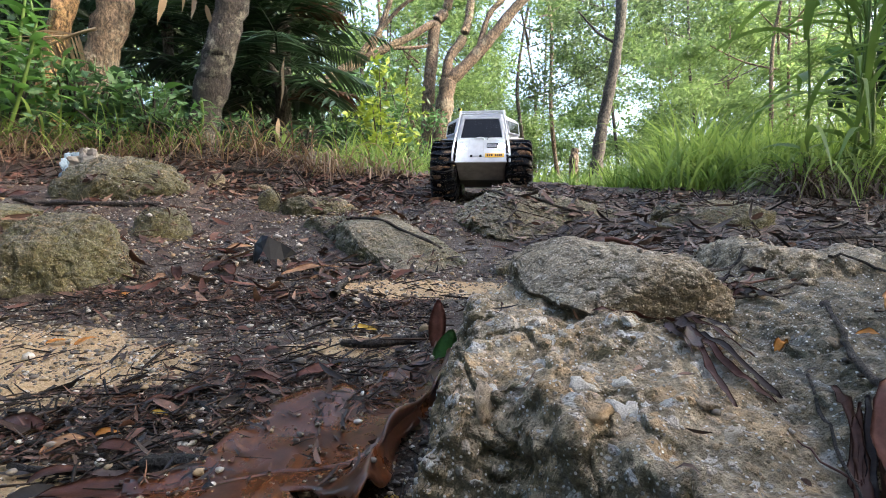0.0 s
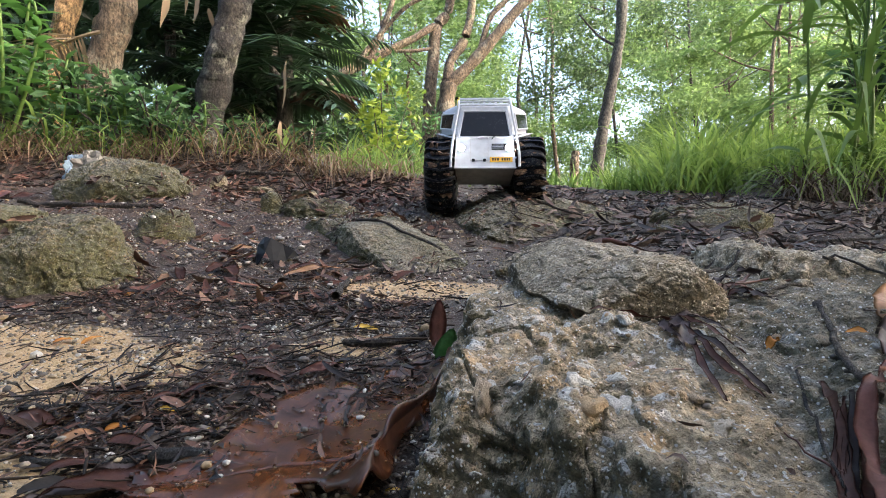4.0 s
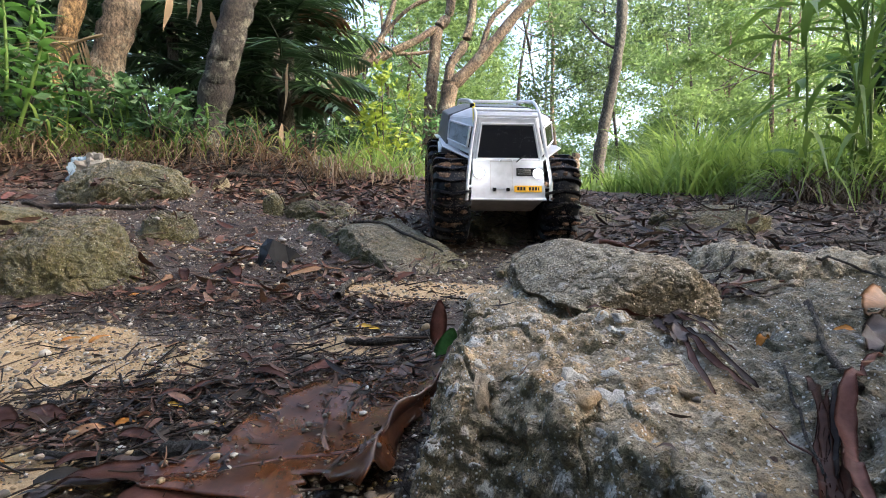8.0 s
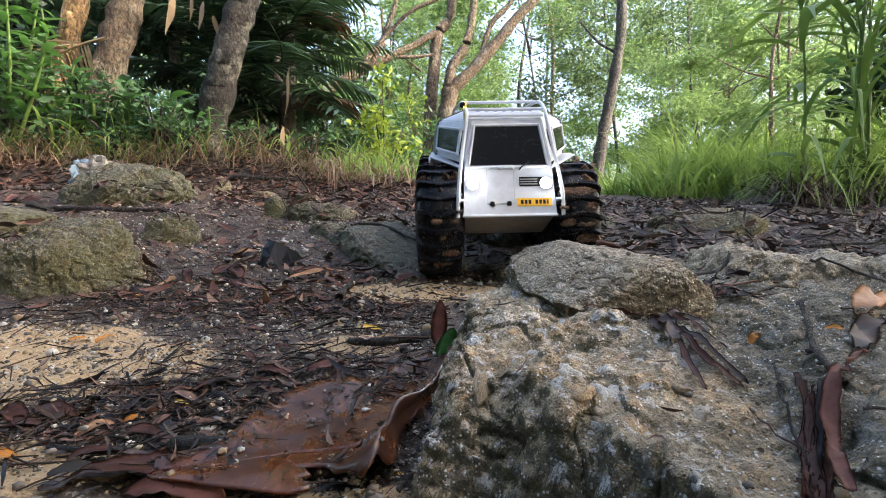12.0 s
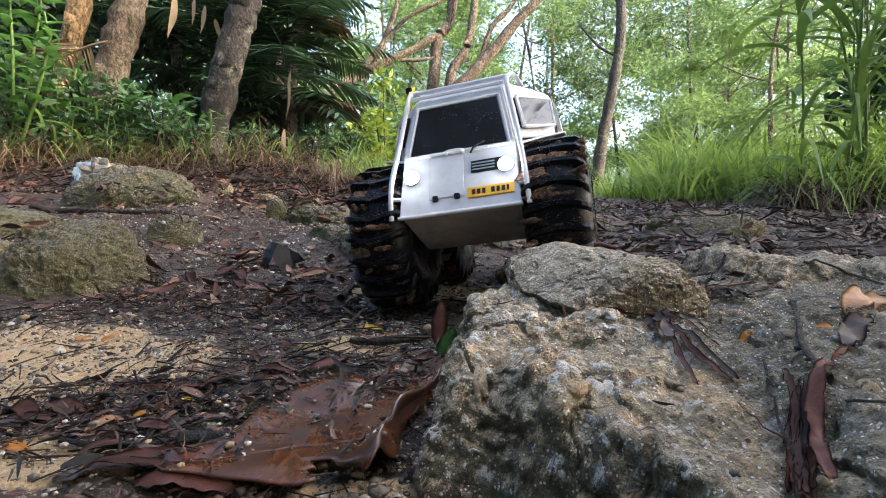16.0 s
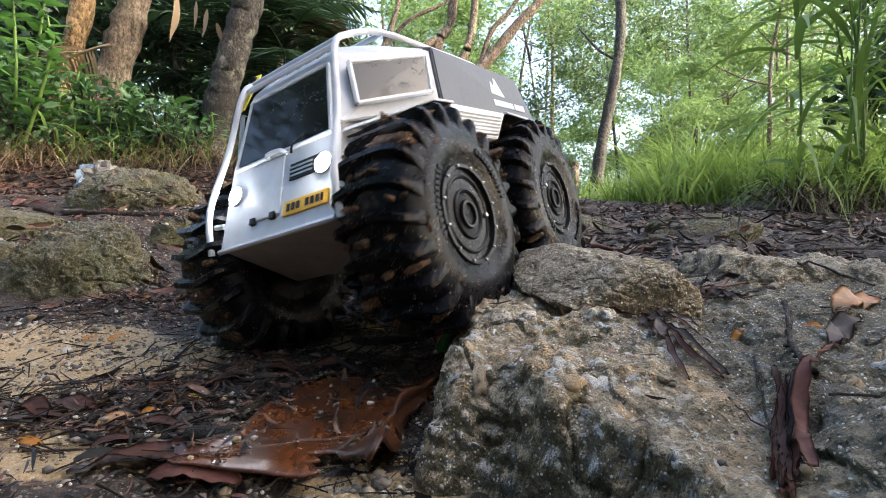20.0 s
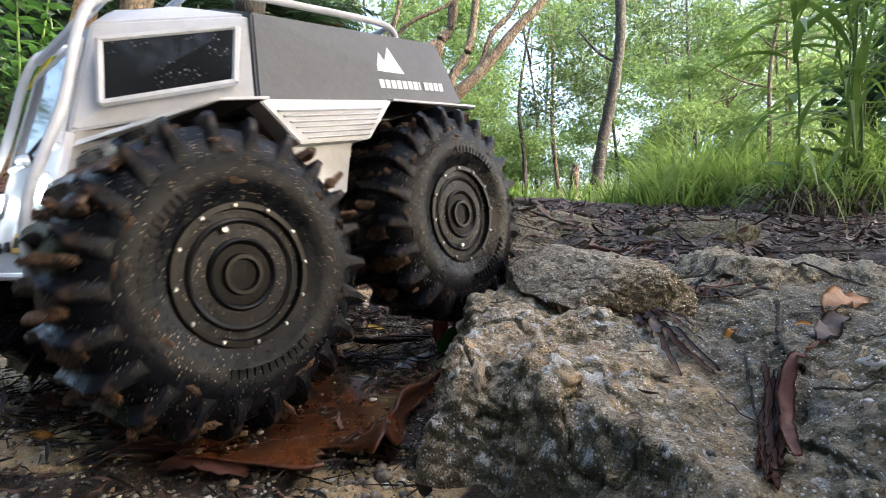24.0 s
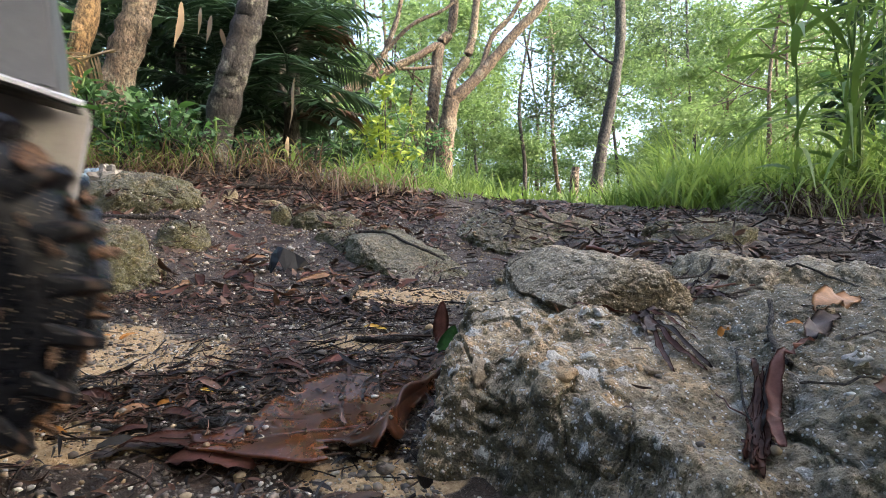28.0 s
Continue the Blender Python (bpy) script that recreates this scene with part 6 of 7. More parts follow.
# thick leaf litter on the bank and on the far side of the track
x, y = patch_xy(6500, 211, 0.12, 1.7, 0.62, 1.9, lambda x, y, u: (u < 0.55 + 0.5 * vnoise(x * 6, y * 6, x * 0, 3)) & (x < 0.95 * y) & ~bare(x, y))
fallen("leaf_litter", x, y, r.uniform(0.012, 0.045, len(x)), r.uniform(0.004, 0.011, len(x)), 212, M_LITTER_PALE, "thick wet brown leaf litter beside the rocks", curl=0.7, segs=4, lift=0.004)
x, y = patch_xy(9000, 213, 0.12, 1.5, 0.6, 1.7, lambda x, y, u: (u < 0.6 + 0.4 * vnoise(x * 9, y * 9, x * 0, 4)) & (x < 0.95 * y) & ~bare(x, y))
fallen("leaf_litter", x, y, r.uniform(0.006, 0.022, len(x)), r.uniform(0.0012, 0.004, len(x)), 214, M_LITTER_PALE, "shredded leaves and bark beside the rocks", curl=0.7, segs=3, lift=0.003)
x, y = patch_xy(900, 215, 0.12, 1.5, 0.6, 1.8, lambda x, y, u: (x < 0.95 * y) & ~bare(x, y))
sticks("twigs", x, y, r.uniform(0.02, 0.11, len(x)), r.uniform(0.0006, 0.0020, len(x)), 216, M_TWIG, "thin dark twigs in the litter")
x, y = patch_xy(8000, 217, -0.75, 0.0, 0.55, 1.5, lambda x, y, u: (u < 0.45 + 0.6 * vnoise(x * 8, y * 8, x * 0, 6)) & (x > -0.9 * y) & ~bare(x, y) & (in_sand(x, y) < 0.3))
fallen("leaf_litter", x, y, r.uniform(0.006, 0.024, len(x)), r.uniform(0.0012, 0.0045, len(x)), 218, M_LITTER, "shredded dark leaves on the soil bank", curl=0.7, segs=3, lift=0.003)
x, y = patch_xy(1500, 219, -0.75, 0.0, 0.6, 1.5, lambda x, y, u: (u < 0.5 + 0.6 * vnoise(x * 8, y * 8, x * 0, 6)) & (x > -0.9 * y) & ~bare(x, y) & (in_sand(x, y) < 0.3))
fallen("leaf_litter", x, y, r.uniform(0.018, 0.045, len(x)), r.uniform(0.004, 0.012, len(x)), 220, M_LITTER_RED, "wet brown leaves on the soil bank", curl=0.6, segs=4, lift=0.003)
x, y = patch_xy(12000, 221, -0.85, 0.15, 0.5, 1.6, lambda x, y, u: (u < 0.5 + 0.6 * vnoise(x * 12, y * 12, x * 0, 7)) & (x > -0.95 * y) & ~bare(x, y))
pebbles("gravel", x, y, 0.0008 + 0.0012 * r.gamma(1.0, 0.8, len(x)), 222, M_GRAVEL, "pale grit scattered on the soil bank")
x, y = patch_xy(700, 223, -1.5, -0.1, 1.3, 1.75, lambda x, y, u: (x > -0.95 * y) & ~bare(x, y))
sticks("twigs", x, y, r.uniform(0.03, 0.14, len(x)), r.uniform(0.0008, 0.0025, len(x)), 224, M_TWIG, "dark twigs at the foot of the thicket")
x, y = patch_xy(3000, 225, -1.6, 0.0, 1.25, 1.8, lambda x, y, u: (x > -0.95 * y) & ~bare(x, y))
fallen("leaf_litter", x, y, r.uniform(0.015, 0.05, len(x)), r.uniform(0.004, 0.012, len(x)), 226, M_LITTER_RED, "red-brown dead leaves at the foot of the thicket", curl=0.6, segs=4, lift=0.004)
x, y = patch_xy(6000, 227, -4.5, 4.5, -4.0, 0.1, lambda x, y, u: u < 0.8)
fallen("leaf_litter", x, y, r.uniform(0.03, 0.09, len(x)), r.uniform(0.01, 0.025, len(x)), 228, M_LITTER_RED, "brown fallen leaves on the forest floor", curl=0.5, segs=3, lift=0.004)
x, y = patch_xy(4000, 229, -3.5, 4.0, 0.1, 2.2, lambda x, y, u: np.abs(x) > 0.95 * y + 0.1)
fallen("leaf_litter", x, y, r.uniform(0.03, 0.08, len(x)), r.uniform(0.008, 0.02, len(x)), 230, M_LITTER_RED, "brown fallen leaves beside the track", curl=0.5, segs=3, lift=0.004)


# ---- single leaves, bark, sticks and scraps ----
def one_leaf_mat(name, colour, vein=1.4, rough=0.5, wet=0.2):
    def build(t, p):
        v = coords(t)
        n = ntex(t, v, 130, 6, 0.7)
        big = ntex(t, v, 22, 4, 0.6)
        c = ramp(t, n, [(0.3, tuple(q * 0.6 for q in colour)), (0.7, tuple(min(1, q * vein) for q in colour))])
        c = mix(t, ramp(t, big, [(0.5, 0.0), (0.7, 0.6)]), c, tuple(q * 0.4 for q in colour))
        t.links.new(c, p.inputs["Base Color"])
        t.links.new(ramp(t, big, [(0.3, rough - 0.2), (0.7, rough + 0.2)]), p.inputs["Roughness"])
        p.inputs["Specular IOR Level"].default_value = wet
        bump(t, p, n, 0.4, 0.0008)
    return mat(name, build)


M_L_YELLOW = one_leaf_mat("yellow_leaf", (0.62, 0.40, 0.06))
M_L_ORANGE = one_leaf_mat("orange_leaf", (0.55, 0.24, 0.05))
M_L_RED = one_leaf_mat("red_brown_leaf", (0.095, 0.040, 0.028))
M_L_TAN = one_leaf_mat("tan_leaf", (0.42, 0.24, 0.13))
M_L_PINK = one_leaf_mat("pinkish_leaf", (0.20, 0.088, 0.068))
M_L_DARK = one_leaf_mat("dark_leaf", (0.035, 0.024, 0.022))
M_L_GREY = one_leaf_mat("grey_brown_leaf", (0.11, 0.085, 0.08))
M_L_GREEN = one_leaf_mat("green_leaf", (0.08, 0.20, 0.06))


def sheath_build(t, p):
    """Wet leathery palm sheath: fine long fibres, dark blotches, a film of water."""
    v = coords(t, (1.0, 0.35, 1.0))
    n = ntex(t, v, 260, 6, 0.7)
    big = ntex(t, coords(t), 38, 5, 0.65)
    c = ramp(t, n, [(0.3, (0.042, 0.012, 0.004)), (0.55, (0.090, 0.028, 0.009)), (0.75, (0.15, 0.052, 0.018))])
    c = mix(t, ramp(t, big, [(0.46, 0.0), (0.62, 0.8)]), c, (0.030, 0.012, 0.006))
    t.links.new(c, p.inputs["Base Color"])
    t.links.new(ramp(t, big, [(0.35, 0.16), (0.65, 0.42)]), p.inputs["Roughness"])
    p.inputs["Specular IOR Level"].default_value = 0.35
    bump(t, p, n, 0.15, 0.0004)


M_SHEATH = mat("wet_brown_sheath", sheath_build)
M_STRIP = one_leaf_mat("bark_strip", (0.075, 0.032, 0.022), 1.6)
M_STICK = bark_mat("stick_bark", (0.015, 0.012, 0.010), (0.085, 0.065, 0.05), 60)
M_CHAR = bark_mat("charred_wood", (0.006, 0.006, 0.006), (0.03, 0.028, 0.026), 120)
M_PLASTIC = plain("black_plastic_scrap", (0.006, 0.007, 0.010), 0.4, 0, 0.15, 0.3, 200)
M_PAPER = plain("dirty_white_scrap", (0.22, 0.20, 0.17), 0.7, 0, 0.3, 0.35, 60)
M_BLUE = plain("pale_blue_scrap", (0.20, 0.28, 0.36), 0.6, 0, 0.3, 0.3, 60)


def over(points, lift):
    """A smooth line that follows the ground and rocks."""
    out = []
    for p in bend([(x, y, 0) for x, y in points], 6):
        q, _ = rest(p.x, p.y)
        out.append(q + Vector((0, 0, lift)))
    return out


def blade(name, points, width, material, label, category, lift=0.002, roll=0.25, arch=0.0, twist=0.0, ends=0.55, seed=1, jag=0.06):
    """One leaf or strip of bark laid along a line: ribbed, cupped, with a thin body."""
    r = np.random.default_rng(seed)
    line = over(points, lift)
    n = len(line)
    tot = sum((b - a).length for a, b in zip(line, line[1:]))
    # smooth the heights so that it lies stiff over the bumps
    zs = [p.z for p in line]
    zs = [min(max(zs[i], sum(zs[max(0, i - 2):i + 3]) / len(zs[max(0, i - 2):i + 3])), zs[i] + 0.003) for i in range(n)]
    bm = bmesh.new()
    rows = []
    for i, p in enumerate(line):
        t = i / (n - 1)
        p = Vector((p.x, p.y, zs[i] + arch * tot * math.sin(math.pi * t)))
        d = (line[min(i + 1, n - 1)] - line[max(i - 1, 0)]).normalized()
        up = rest(p.x, p.y)[1]
        sd = d.cross(up).normalized()
        up = sd.cross(d)
        ang = twist * (t - 0.5)
        sd, up = sd * math.cos(ang) + up * math.sin(ang), up * math.cos(ang) - sd * math.sin(ang)
        w = width * 0.5 * (math.sin(math.pi * (0.04 + 0.92 * t)) ** ends) * (1 + r.uniform(-jag, jag))
        row = []
        for k in range(7):
            u = (k - 3) / 3
            row.append(bm.verts.new(p + sd * (u * w) + up * (0.6 * roll * w * u * u + 0.05 * w * abs(math.sin(3 * u + i * 0.4)))))
        rows.append(row)
    for a, b in zip(rows, rows[1:]):
        for k in range(6):
            bm.faces.new((a[k], a[k + 1], b[k + 1], b[k]))
    me = bpy.data.meshes.new(name)
    for f in bm.faces:
        f.smooth = True
    bmesh.ops.solidify(bm, geom=list(bm.faces), thickness=0.0004)
    bm.to_mesh(me)
    bm.free()
    return thing(name, me, material, label, category)


def small_leaf(x, y, length, angle, material, label, seed=0, width=0.4, lift=0.0025, arch=0.06):
    a = radians(angle)
    d = length / 2
    return blade("fallen_leaf", [(x - d * math.cos(a), y - d * math.sin(a)), (x, y), (x + d * math.cos(a), y + d * math.sin(a))], length * width, material, label, "leaf", lift, 0.35, arch, 0.3, 0.7, seed)


def stick(points, r0, r1, material, label, lift=0.001, seed=0):
    line = over(points, lift + r0)
    n = len(line)
    zs = [p.z for p in line]
    zs = [max(zs[i] - r0 * 0.3, sum(zs[max(0, i - 5):i + 6]) / len(zs[max(0, i - 5):i + 6])) for i in range(n)]
    rr = np.random.default_rng(seed)
    line = [Vector((p.x + rr.normal(0, r0 * 0.2), p.y + rr.normal(0, r0 * 0.2), z)) for p, z in zip(line, zs)]
    v, f = tube_arrays(line, [(r0 + (r1 - r0) * i / (n - 1)) * rr.uniform(0.85, 1.15) for i in range(n)], 8)
    return thing("stick", mesh_np("stick", v, f), material, label, "stick")


def torn(i, j):
    """Ragged notches along the edges of the sheath, and a hole beside the roll."""
    k = 1.6 + 1.5 * math.sin(i * 0.35) + 1.1 * math.sin(i * 0.9 + 1)
    return j < k - 2.2 or (i < 3 and (j // 3 + i) % 3 < 2 - i) or (20 < i < 25 and j > 27 - 2.4 * (2.6 - abs(i - 22.5)))


# the wet brown palm sheath in the gully, one edge rolled up
def sheath():
    back = bend([(-0.136, 0.2495, 0), (-0.112, 0.268, 0), (-0.105, 0.305, 0), (-0.088, 0.338, 0), (-0.060, 0.356, 0), (-0.0205, 0.396, 0), (0.004, 0.428, 0)], 10)
    fore = bend([(-0.128, 0.230, 0), (-0.098, 0.226, 0), (-0.060, 0.222, 0), (-0.026, 0.243, 0), (-0.019, 0.275, 0), (-0.003, 0.330, 0), (0.014, 0.425, 0)], 10)
    n, m = len(back), 30
    verts = []
    for i in range(n):
        t = i / (n - 1)
        for j in range(m):
            u = j / (m - 1)
            p = back[i].lerp(fore[i], u * (1 + 0.36 * float(smooth(0.34, 0.5, t))))
            b0 = float(base_height(p.x, p.y))
            z = b0 + 0.0065 + 0.0022 * math.sin(7 * u + 4 * t) * (1 - u) + 0.0016 * float(fbm(np.array([p.x * 30]), np.array([p.y * 30]), np.array([0.0]), 3, 6)[0])
            # the edge turned up and over into a roll
            k = max(0.0, (u - 0.55) / 0.45) * float(smooth(0.36, 0.52, t))
            a = k * 5.4
            rad = 0.0072 * (1 - 0.55 * float(smooth(0.6, 1.0, t)))
            z += rad * (1 - math.cos(a))
            sh = (back[i] - fore[i]).normalized() * (rad * (a - math.sin(a)) * 0.85)
            verts.append((p.x + sh.x, p.y + sh.y, z))
    faces = [(i * m + j, i * m + j + 1, (i + 1) * m + j + 1, (i + 1) * m + j) for i in range(n - 1) for j in range(m - 1) if not torn(i, j)]
    ob = tagged(new("palm_sheath"), "large wet brown palm sheath with a torn rolled edge", "bark")
    o = Vector((-0.06, 0.30, 0.055))
    ob.location = o
    local = [tuple(Vector(v) - o) for v in verts]
    for name, chosen in (("blade", [f for f in faces if f[0] % m < 17]), ("rolled_edge", [f for f in faces if f[0] % m >= 17])):
        p = part(name, mesh_np(name, local, chosen), M_SHEATH, ob, "torn leathery blade" if name == "blade" else "rolled-up glossy edge")
        so = p.modifiers.new("body", "SOLIDIFY")
        so.thickness = 0.0012
    return verts, faces


SURFACE = BVHTree.FromPolygons(*sheath())
rr = np.random.default_rng(12)
hits = [(x, y) for x, y in zip(rr.uniform(-0.13, -0.015, 1500), rr.uniform(0.215, 0.40, 1500)) if rest(x, y)[0] is not None and rr.uniform() < 0.05 + 0.35 * float(smooth(-0.08, -0.11, x)) + 0.4 * vnoise(np.array([x * 60]), np.array([y * 60]), np.array([0.0]), 3)[0]]
hx, hy = np.array([h[0] for h in hits]), np.array([h[1] for h in hits])
pebbles("gravel", hx, hy, 0.0004 + 0.0006 * rr.gamma(1.0, 0.8, len(hx)), 14, M_GRAVEL, "grit washed onto the palm sheath")
hits = hits[::2]
hx, hy = np.array([h[0] for h in hits]), np.array([h[1] for h in hits])
fallen("leaf_litter", hx, hy, rr.uniform(0.004, 0.016, len(hx)), rr.uniform(0.0008, 0.003, len(hx)), 15, M_LITTER, "dark shreds stuck to the palm sheath", curl=0.6, segs=3, lift=0.001)
SURFACE = GROUND_TREE
YELLOW = [(-0.165, 0.330, 0.014, -10), (-0.123, 0.301, 0.012, -20), (-0.070, 0.336, 0.008, 20), (-0.036, 0.313, 0.011, 70), (-0.068, 0.488, 0.022, 10), (-0.091, 0.255, 0.015, 35), (-0.021, 0.247, 0.007, 10), (-0.333, 0.947, 0.014, 15), (-0.075, 0.40, 0.01, -40)]
for k, (x, y, ln, a) in enumerate(YELLOW):
    small_leaf(x, y, ln, a, M_L_YELLOW, "small yellow leaflet on wet litter", 10 + k)
ORANGE = [(-0.117, 0.247, 0.015, 40), (-0.174, 0.300, 0.012, 10), (-0.359, 0.631, 0.024, 60), (0.1625, 0.277, 0.008, 20), (0.1807, 0.366, 0.010, 80), (0.2033, 0.276, 0.009, -30), (-0.214, 0.257, 0.016, 0), (-0.323, 0.466, 0.014, 50), (-0.110, 0.232, 0.010, 10)]
for k, (x, y, ln, a) in enumerate(ORANGE):
    small_leaf(x, y, ln, a, M_L_ORANGE, "small orange leaf lying on the ground", 30 + k, 0.55)
RED = [(-0.349, 0.837, 0.045, 10), (-0.309, 0.760, 0.055, 60), (-0.228, 0.311, 0.034, -20), (-0.171, 0.346, 0.022, 30), (-0.028, 0.405, 0.016, 20), (-0.15, 0.405, 0.02, -35), (-0.10, 0.44, 0.02, 5), (-0.35, 0.72, 0.04, -60)]
for k, (x, y, ln, a) in enumerate(RED):
    small_leaf(x, y, ln, a, M_L_RED, "red-brown fallen leaf on litter", 50 + k, 0.35, 0.003, 0.12)
blade("fallen_leaf", [(-0.172, 0.226), (-0.152, 0.245), (-0.146, 0.275)], 0.022, M_L_GREY, "broad grey-brown dead leaf", "leaf", seed=3, ends=0.8)
blade("fallen_leaf", [(-0.210, 0.715), (-0.179, 0.7305), (-0.140, 0.748)], 0.016, M_L_TAN, "long tan leaf on dark soil", "leaf", 0.006, 0.3, 0.05, seed=4)
blade("fallen_leaf", [(-0.372, 0.72), (-0.362, 0.70), (-0.366, 0.672)], 0.012, M_L_TAN, "small orange-tan leaf against the bank", "leaf", lift=0.003, arch=0.05, seed=5)
for k, (x, y, ln, a, m) in enumerate([(-0.293, 0.742, 0.05, -50, M_L_RED), (-0.27, 0.80, 0.045, 20, M_L_PINK), (-0.275, 0.70, 0.045, -60, M_L_RED), (-0.323, 0.866, 0.04, 10, M_L_TAN), (-0.19, 0.76, 0.05, 15, M_L_RED), (-0.91, 1.17, 0.06, 60, M_L_RED), (-0.95, 1.16, 0.05, 100, M_L_PINK), (-0.24, 0.30, 0.03, -15, M_L_RED), (-0.255, 0.312, 0.035, -30, M_L_RED), (-0.155, 0.355, 0.03, 40, M_L_RED), (-0.12, 0.375, 0.03, -20, M_L_RED), (-0.085, 0.385, 0.028, 25, M_L_PINK), (-0.30, 0.47, 0.02, 70, M_L_ORANGE), (-0.20, 0.36, 0.02, 20, M_L_DARK), (-0.14, 0.24, 0.05, 15, M_L_RED), (-0.115, 0.228, 0.045, -5, M_L_PINK), (-0.16, 0.285, 0.022, -10, M_L_RED), (-0.17, 0.26, 0.024, 25, M_L_RED), (-0.19, 0.29, 0.02, 50, M_L_TAN), (-0.10, 0.31, 0.018, 15, M_L_TAN), (-0.05, 0.46, 0.02, 0, M_L_TAN), (-0.13, 0.43, 0.018, 70, M_L_RED), (-0.22, 0.44, 0.016, 10, M_L_TAN)]):
    small_leaf(x, y, ln, a, m, "damp curled leaf on the track", 230 + k, 0.4, 0.003, 0.1)


def standing_leaf(x, y, tall, width, lean, material, label, seed):
    """A leaf that stands on its edge against a rock."""
    g = rest(x, y)[0]
    r = np.random.default_rng(seed)
    bm = bmesh.new()
    rows = []
    for i in range(11):
        t = i / 10
        w = width * 0.5 * math.sin(math.pi * (0.06 + 0.90 * t)) ** 0.8
        c = g + Vector((lean * tall * t, 0.1 * tall * t * t, tall * t - 0.003))
        rows.append([bm.verts.new(c + Vector((u * w, 0.35 * abs(u) * w, 0.15 * u * w))) for u in (-1, -0.5, 0, 0.5, 1)])
    for a, b in zip(rows, rows[1:]):
        for k in range(4):
            bm.faces.new((a[k], a[k + 1], b[k + 1], b[k]))
    for f in bm.faces:
        f.smooth = True
    bmesh.ops.solidify(bm, geom=list(bm.faces), thickness=0.0004)
    me = bpy.data.meshes.new("fallen_leaf")
    bm.to_mesh(me)
    bm.free()
    return thing("fallen_leaf", me, material, label, "leaf")


standing_leaf(-0.004, 0.435, 0.040, 0.014, 0.05, M_L_PINK, "upright brownish pink leaf beside a rock", 61)
standing_leaf(-0.002, 0.395, 0.026, 0.016, 0.35, M_L_GREEN, "fresh green leaf stuck beside a rock", 62)

# leaves and bark on the shelf
blade("fallen_leaf", [(0.176, 0.2212), (0.146, 0.197), (0.133, 0.184), (0.1235, 0.169), (0.118, 0.155)], 0.0062, M_L_PINK, "long curved red-brown leaf on rock", "leaf", 0.006, 0.5, 0.02, 0.6, 0.4, 6)
blade("fallen_leaf", [(0.279, 0.325), (0.2524, 0.3112), (0.2210, 0.2800)], 0.017, M_L_TAN, "pale tan leaf on rock", "leaf", 0.003, 0.15, 0.03, 0.1, 0.7, 7)
blade("fallen_leaf", [(0.231, 0.2807), (0.206, 0.260), (0.180, 0.228)], 0.013, M_L_GREY, "grey-brown leaf with holes on rock", "leaf", 0.003, 0.2, 0.03, 0.2, 0.6, 8)
for k, (pts, w, m) in enumerate([([(0.1515, 0.2289), (0.1335, 0.195), (0.121, 0.1752), (0.113, 0.160), (0.1065, 0.148)], 0.0042, M_STRIP), ([(0.1405, 0.202), (0.125, 0.1853), (0.117, 0.172), (0.106, 0.158)], 0.0036, M_L_RED), ([(0.146, 0.206), (0.131, 0.186), (0.118, 0.170), (0.104, 0.150)], 0.0034, M_L_DARK), ([(0.139, 0.200), (0.121, 0.178), (0.105, 0.152)], 0.003, M_STRIP), ([(0.130, 0.192), (0.118, 0.172), (0.103, 0.148)], 0.0028, M_L_RED), ([(0.144, 0.196), (0.127, 0.176), (0.114, 0.158)], 0.003, M_STRIP), ([(0.122, 0.176), (0.119, 0.166), (0.121, 0.160)], 0.003, M_L_DARK), ([(0.112, 0.168), (0.110, 0.160), (0.114, 0.154)], 0.0035, M_L_RED), ([(0.125, 0.172), (0.115, 0.162), (0.106, 0.150)], 0.004, M_L_RED),
                               ([(0.117, 0.298), (0.112, 0.275), (0.1075, 0.2505)], 0.006, M_L_GREY), ([(0.121, 0.290), (0.1183, 0.2485), (0.126, 0.2235)], 0.0032, M_STRIP), ([(0.1205, 0.275), (0.122, 0.250), (0.129, 0.225)], 0.0036, M_L_DARK), ([(0.1219, 0.298), (0.135, 0.300), (0.1464, 0.303)], 0.006, M_L_GREY), ([(0.1182, 0.2785), (0.112, 0.245), (0.106, 0.215)], 0.0030, M_STRIP), ([(0.1232, 0.298), (0.119, 0.280), (0.1127, 0.2553)], 0.008, M_L_GREY), ([(0.127, 0.300), (0.130, 0.272), (0.134, 0.250)], 0.003, M_L_RED), ([(0.130, 0.302), (0.133, 0.285), (0.140, 0.262)], 0.004, M_L_DARK),
                               ([(0.080, 0.303), (0.102, 0.3035), (0.125, 0.304)], 0.005, M_L_RED), ([(0.1192, 0.375), (0.145, 0.362)], 0.004, M_STRIP), ([(0.2443, 0.4531), (0.2522, 0.4403), (0.2676, 0.4375)], 0.010, M_L_GREY), ([(0.1903, 0.3781), (0.1974, 0.3522), (0.205, 0.34)], 0.007, M_L_DARK), ([(0.19, 0.40), (0.205, 0.385), (0.22, 0.365)], 0.006, M_STRIP), ([(0.185, 0.365), (0.20, 0.38), (0.215, 0.41)], 0.005, M_L_GREY), ([(0.20, 0.41), (0.215, 0.425), (0.235, 0.43)], 0.008, M_L_DARK), ([(0.178, 0.352), (0.19, 0.362), (0.205, 0.365)], 0.004, M_L_RED),
                               ([(0.262, 0.247), (0.245, 0.235), (0.235, 0.21)], 0.010, M_L_GREY), ([(0.175, 0.165), (0.160, 0.158), (0.148, 0.148)], 0.008, M_L_RED), ([(0.30, 0.36), (0.315, 0.35), (0.335, 0.355)], 0.008, M_L_DARK)]):
    blade("bark_strip", pts, w, m, "curled strip of dark bark on rock", "bark", 0.002, 0.35, 0.01, 0.6, 0.35, 70 + k, 0.3)
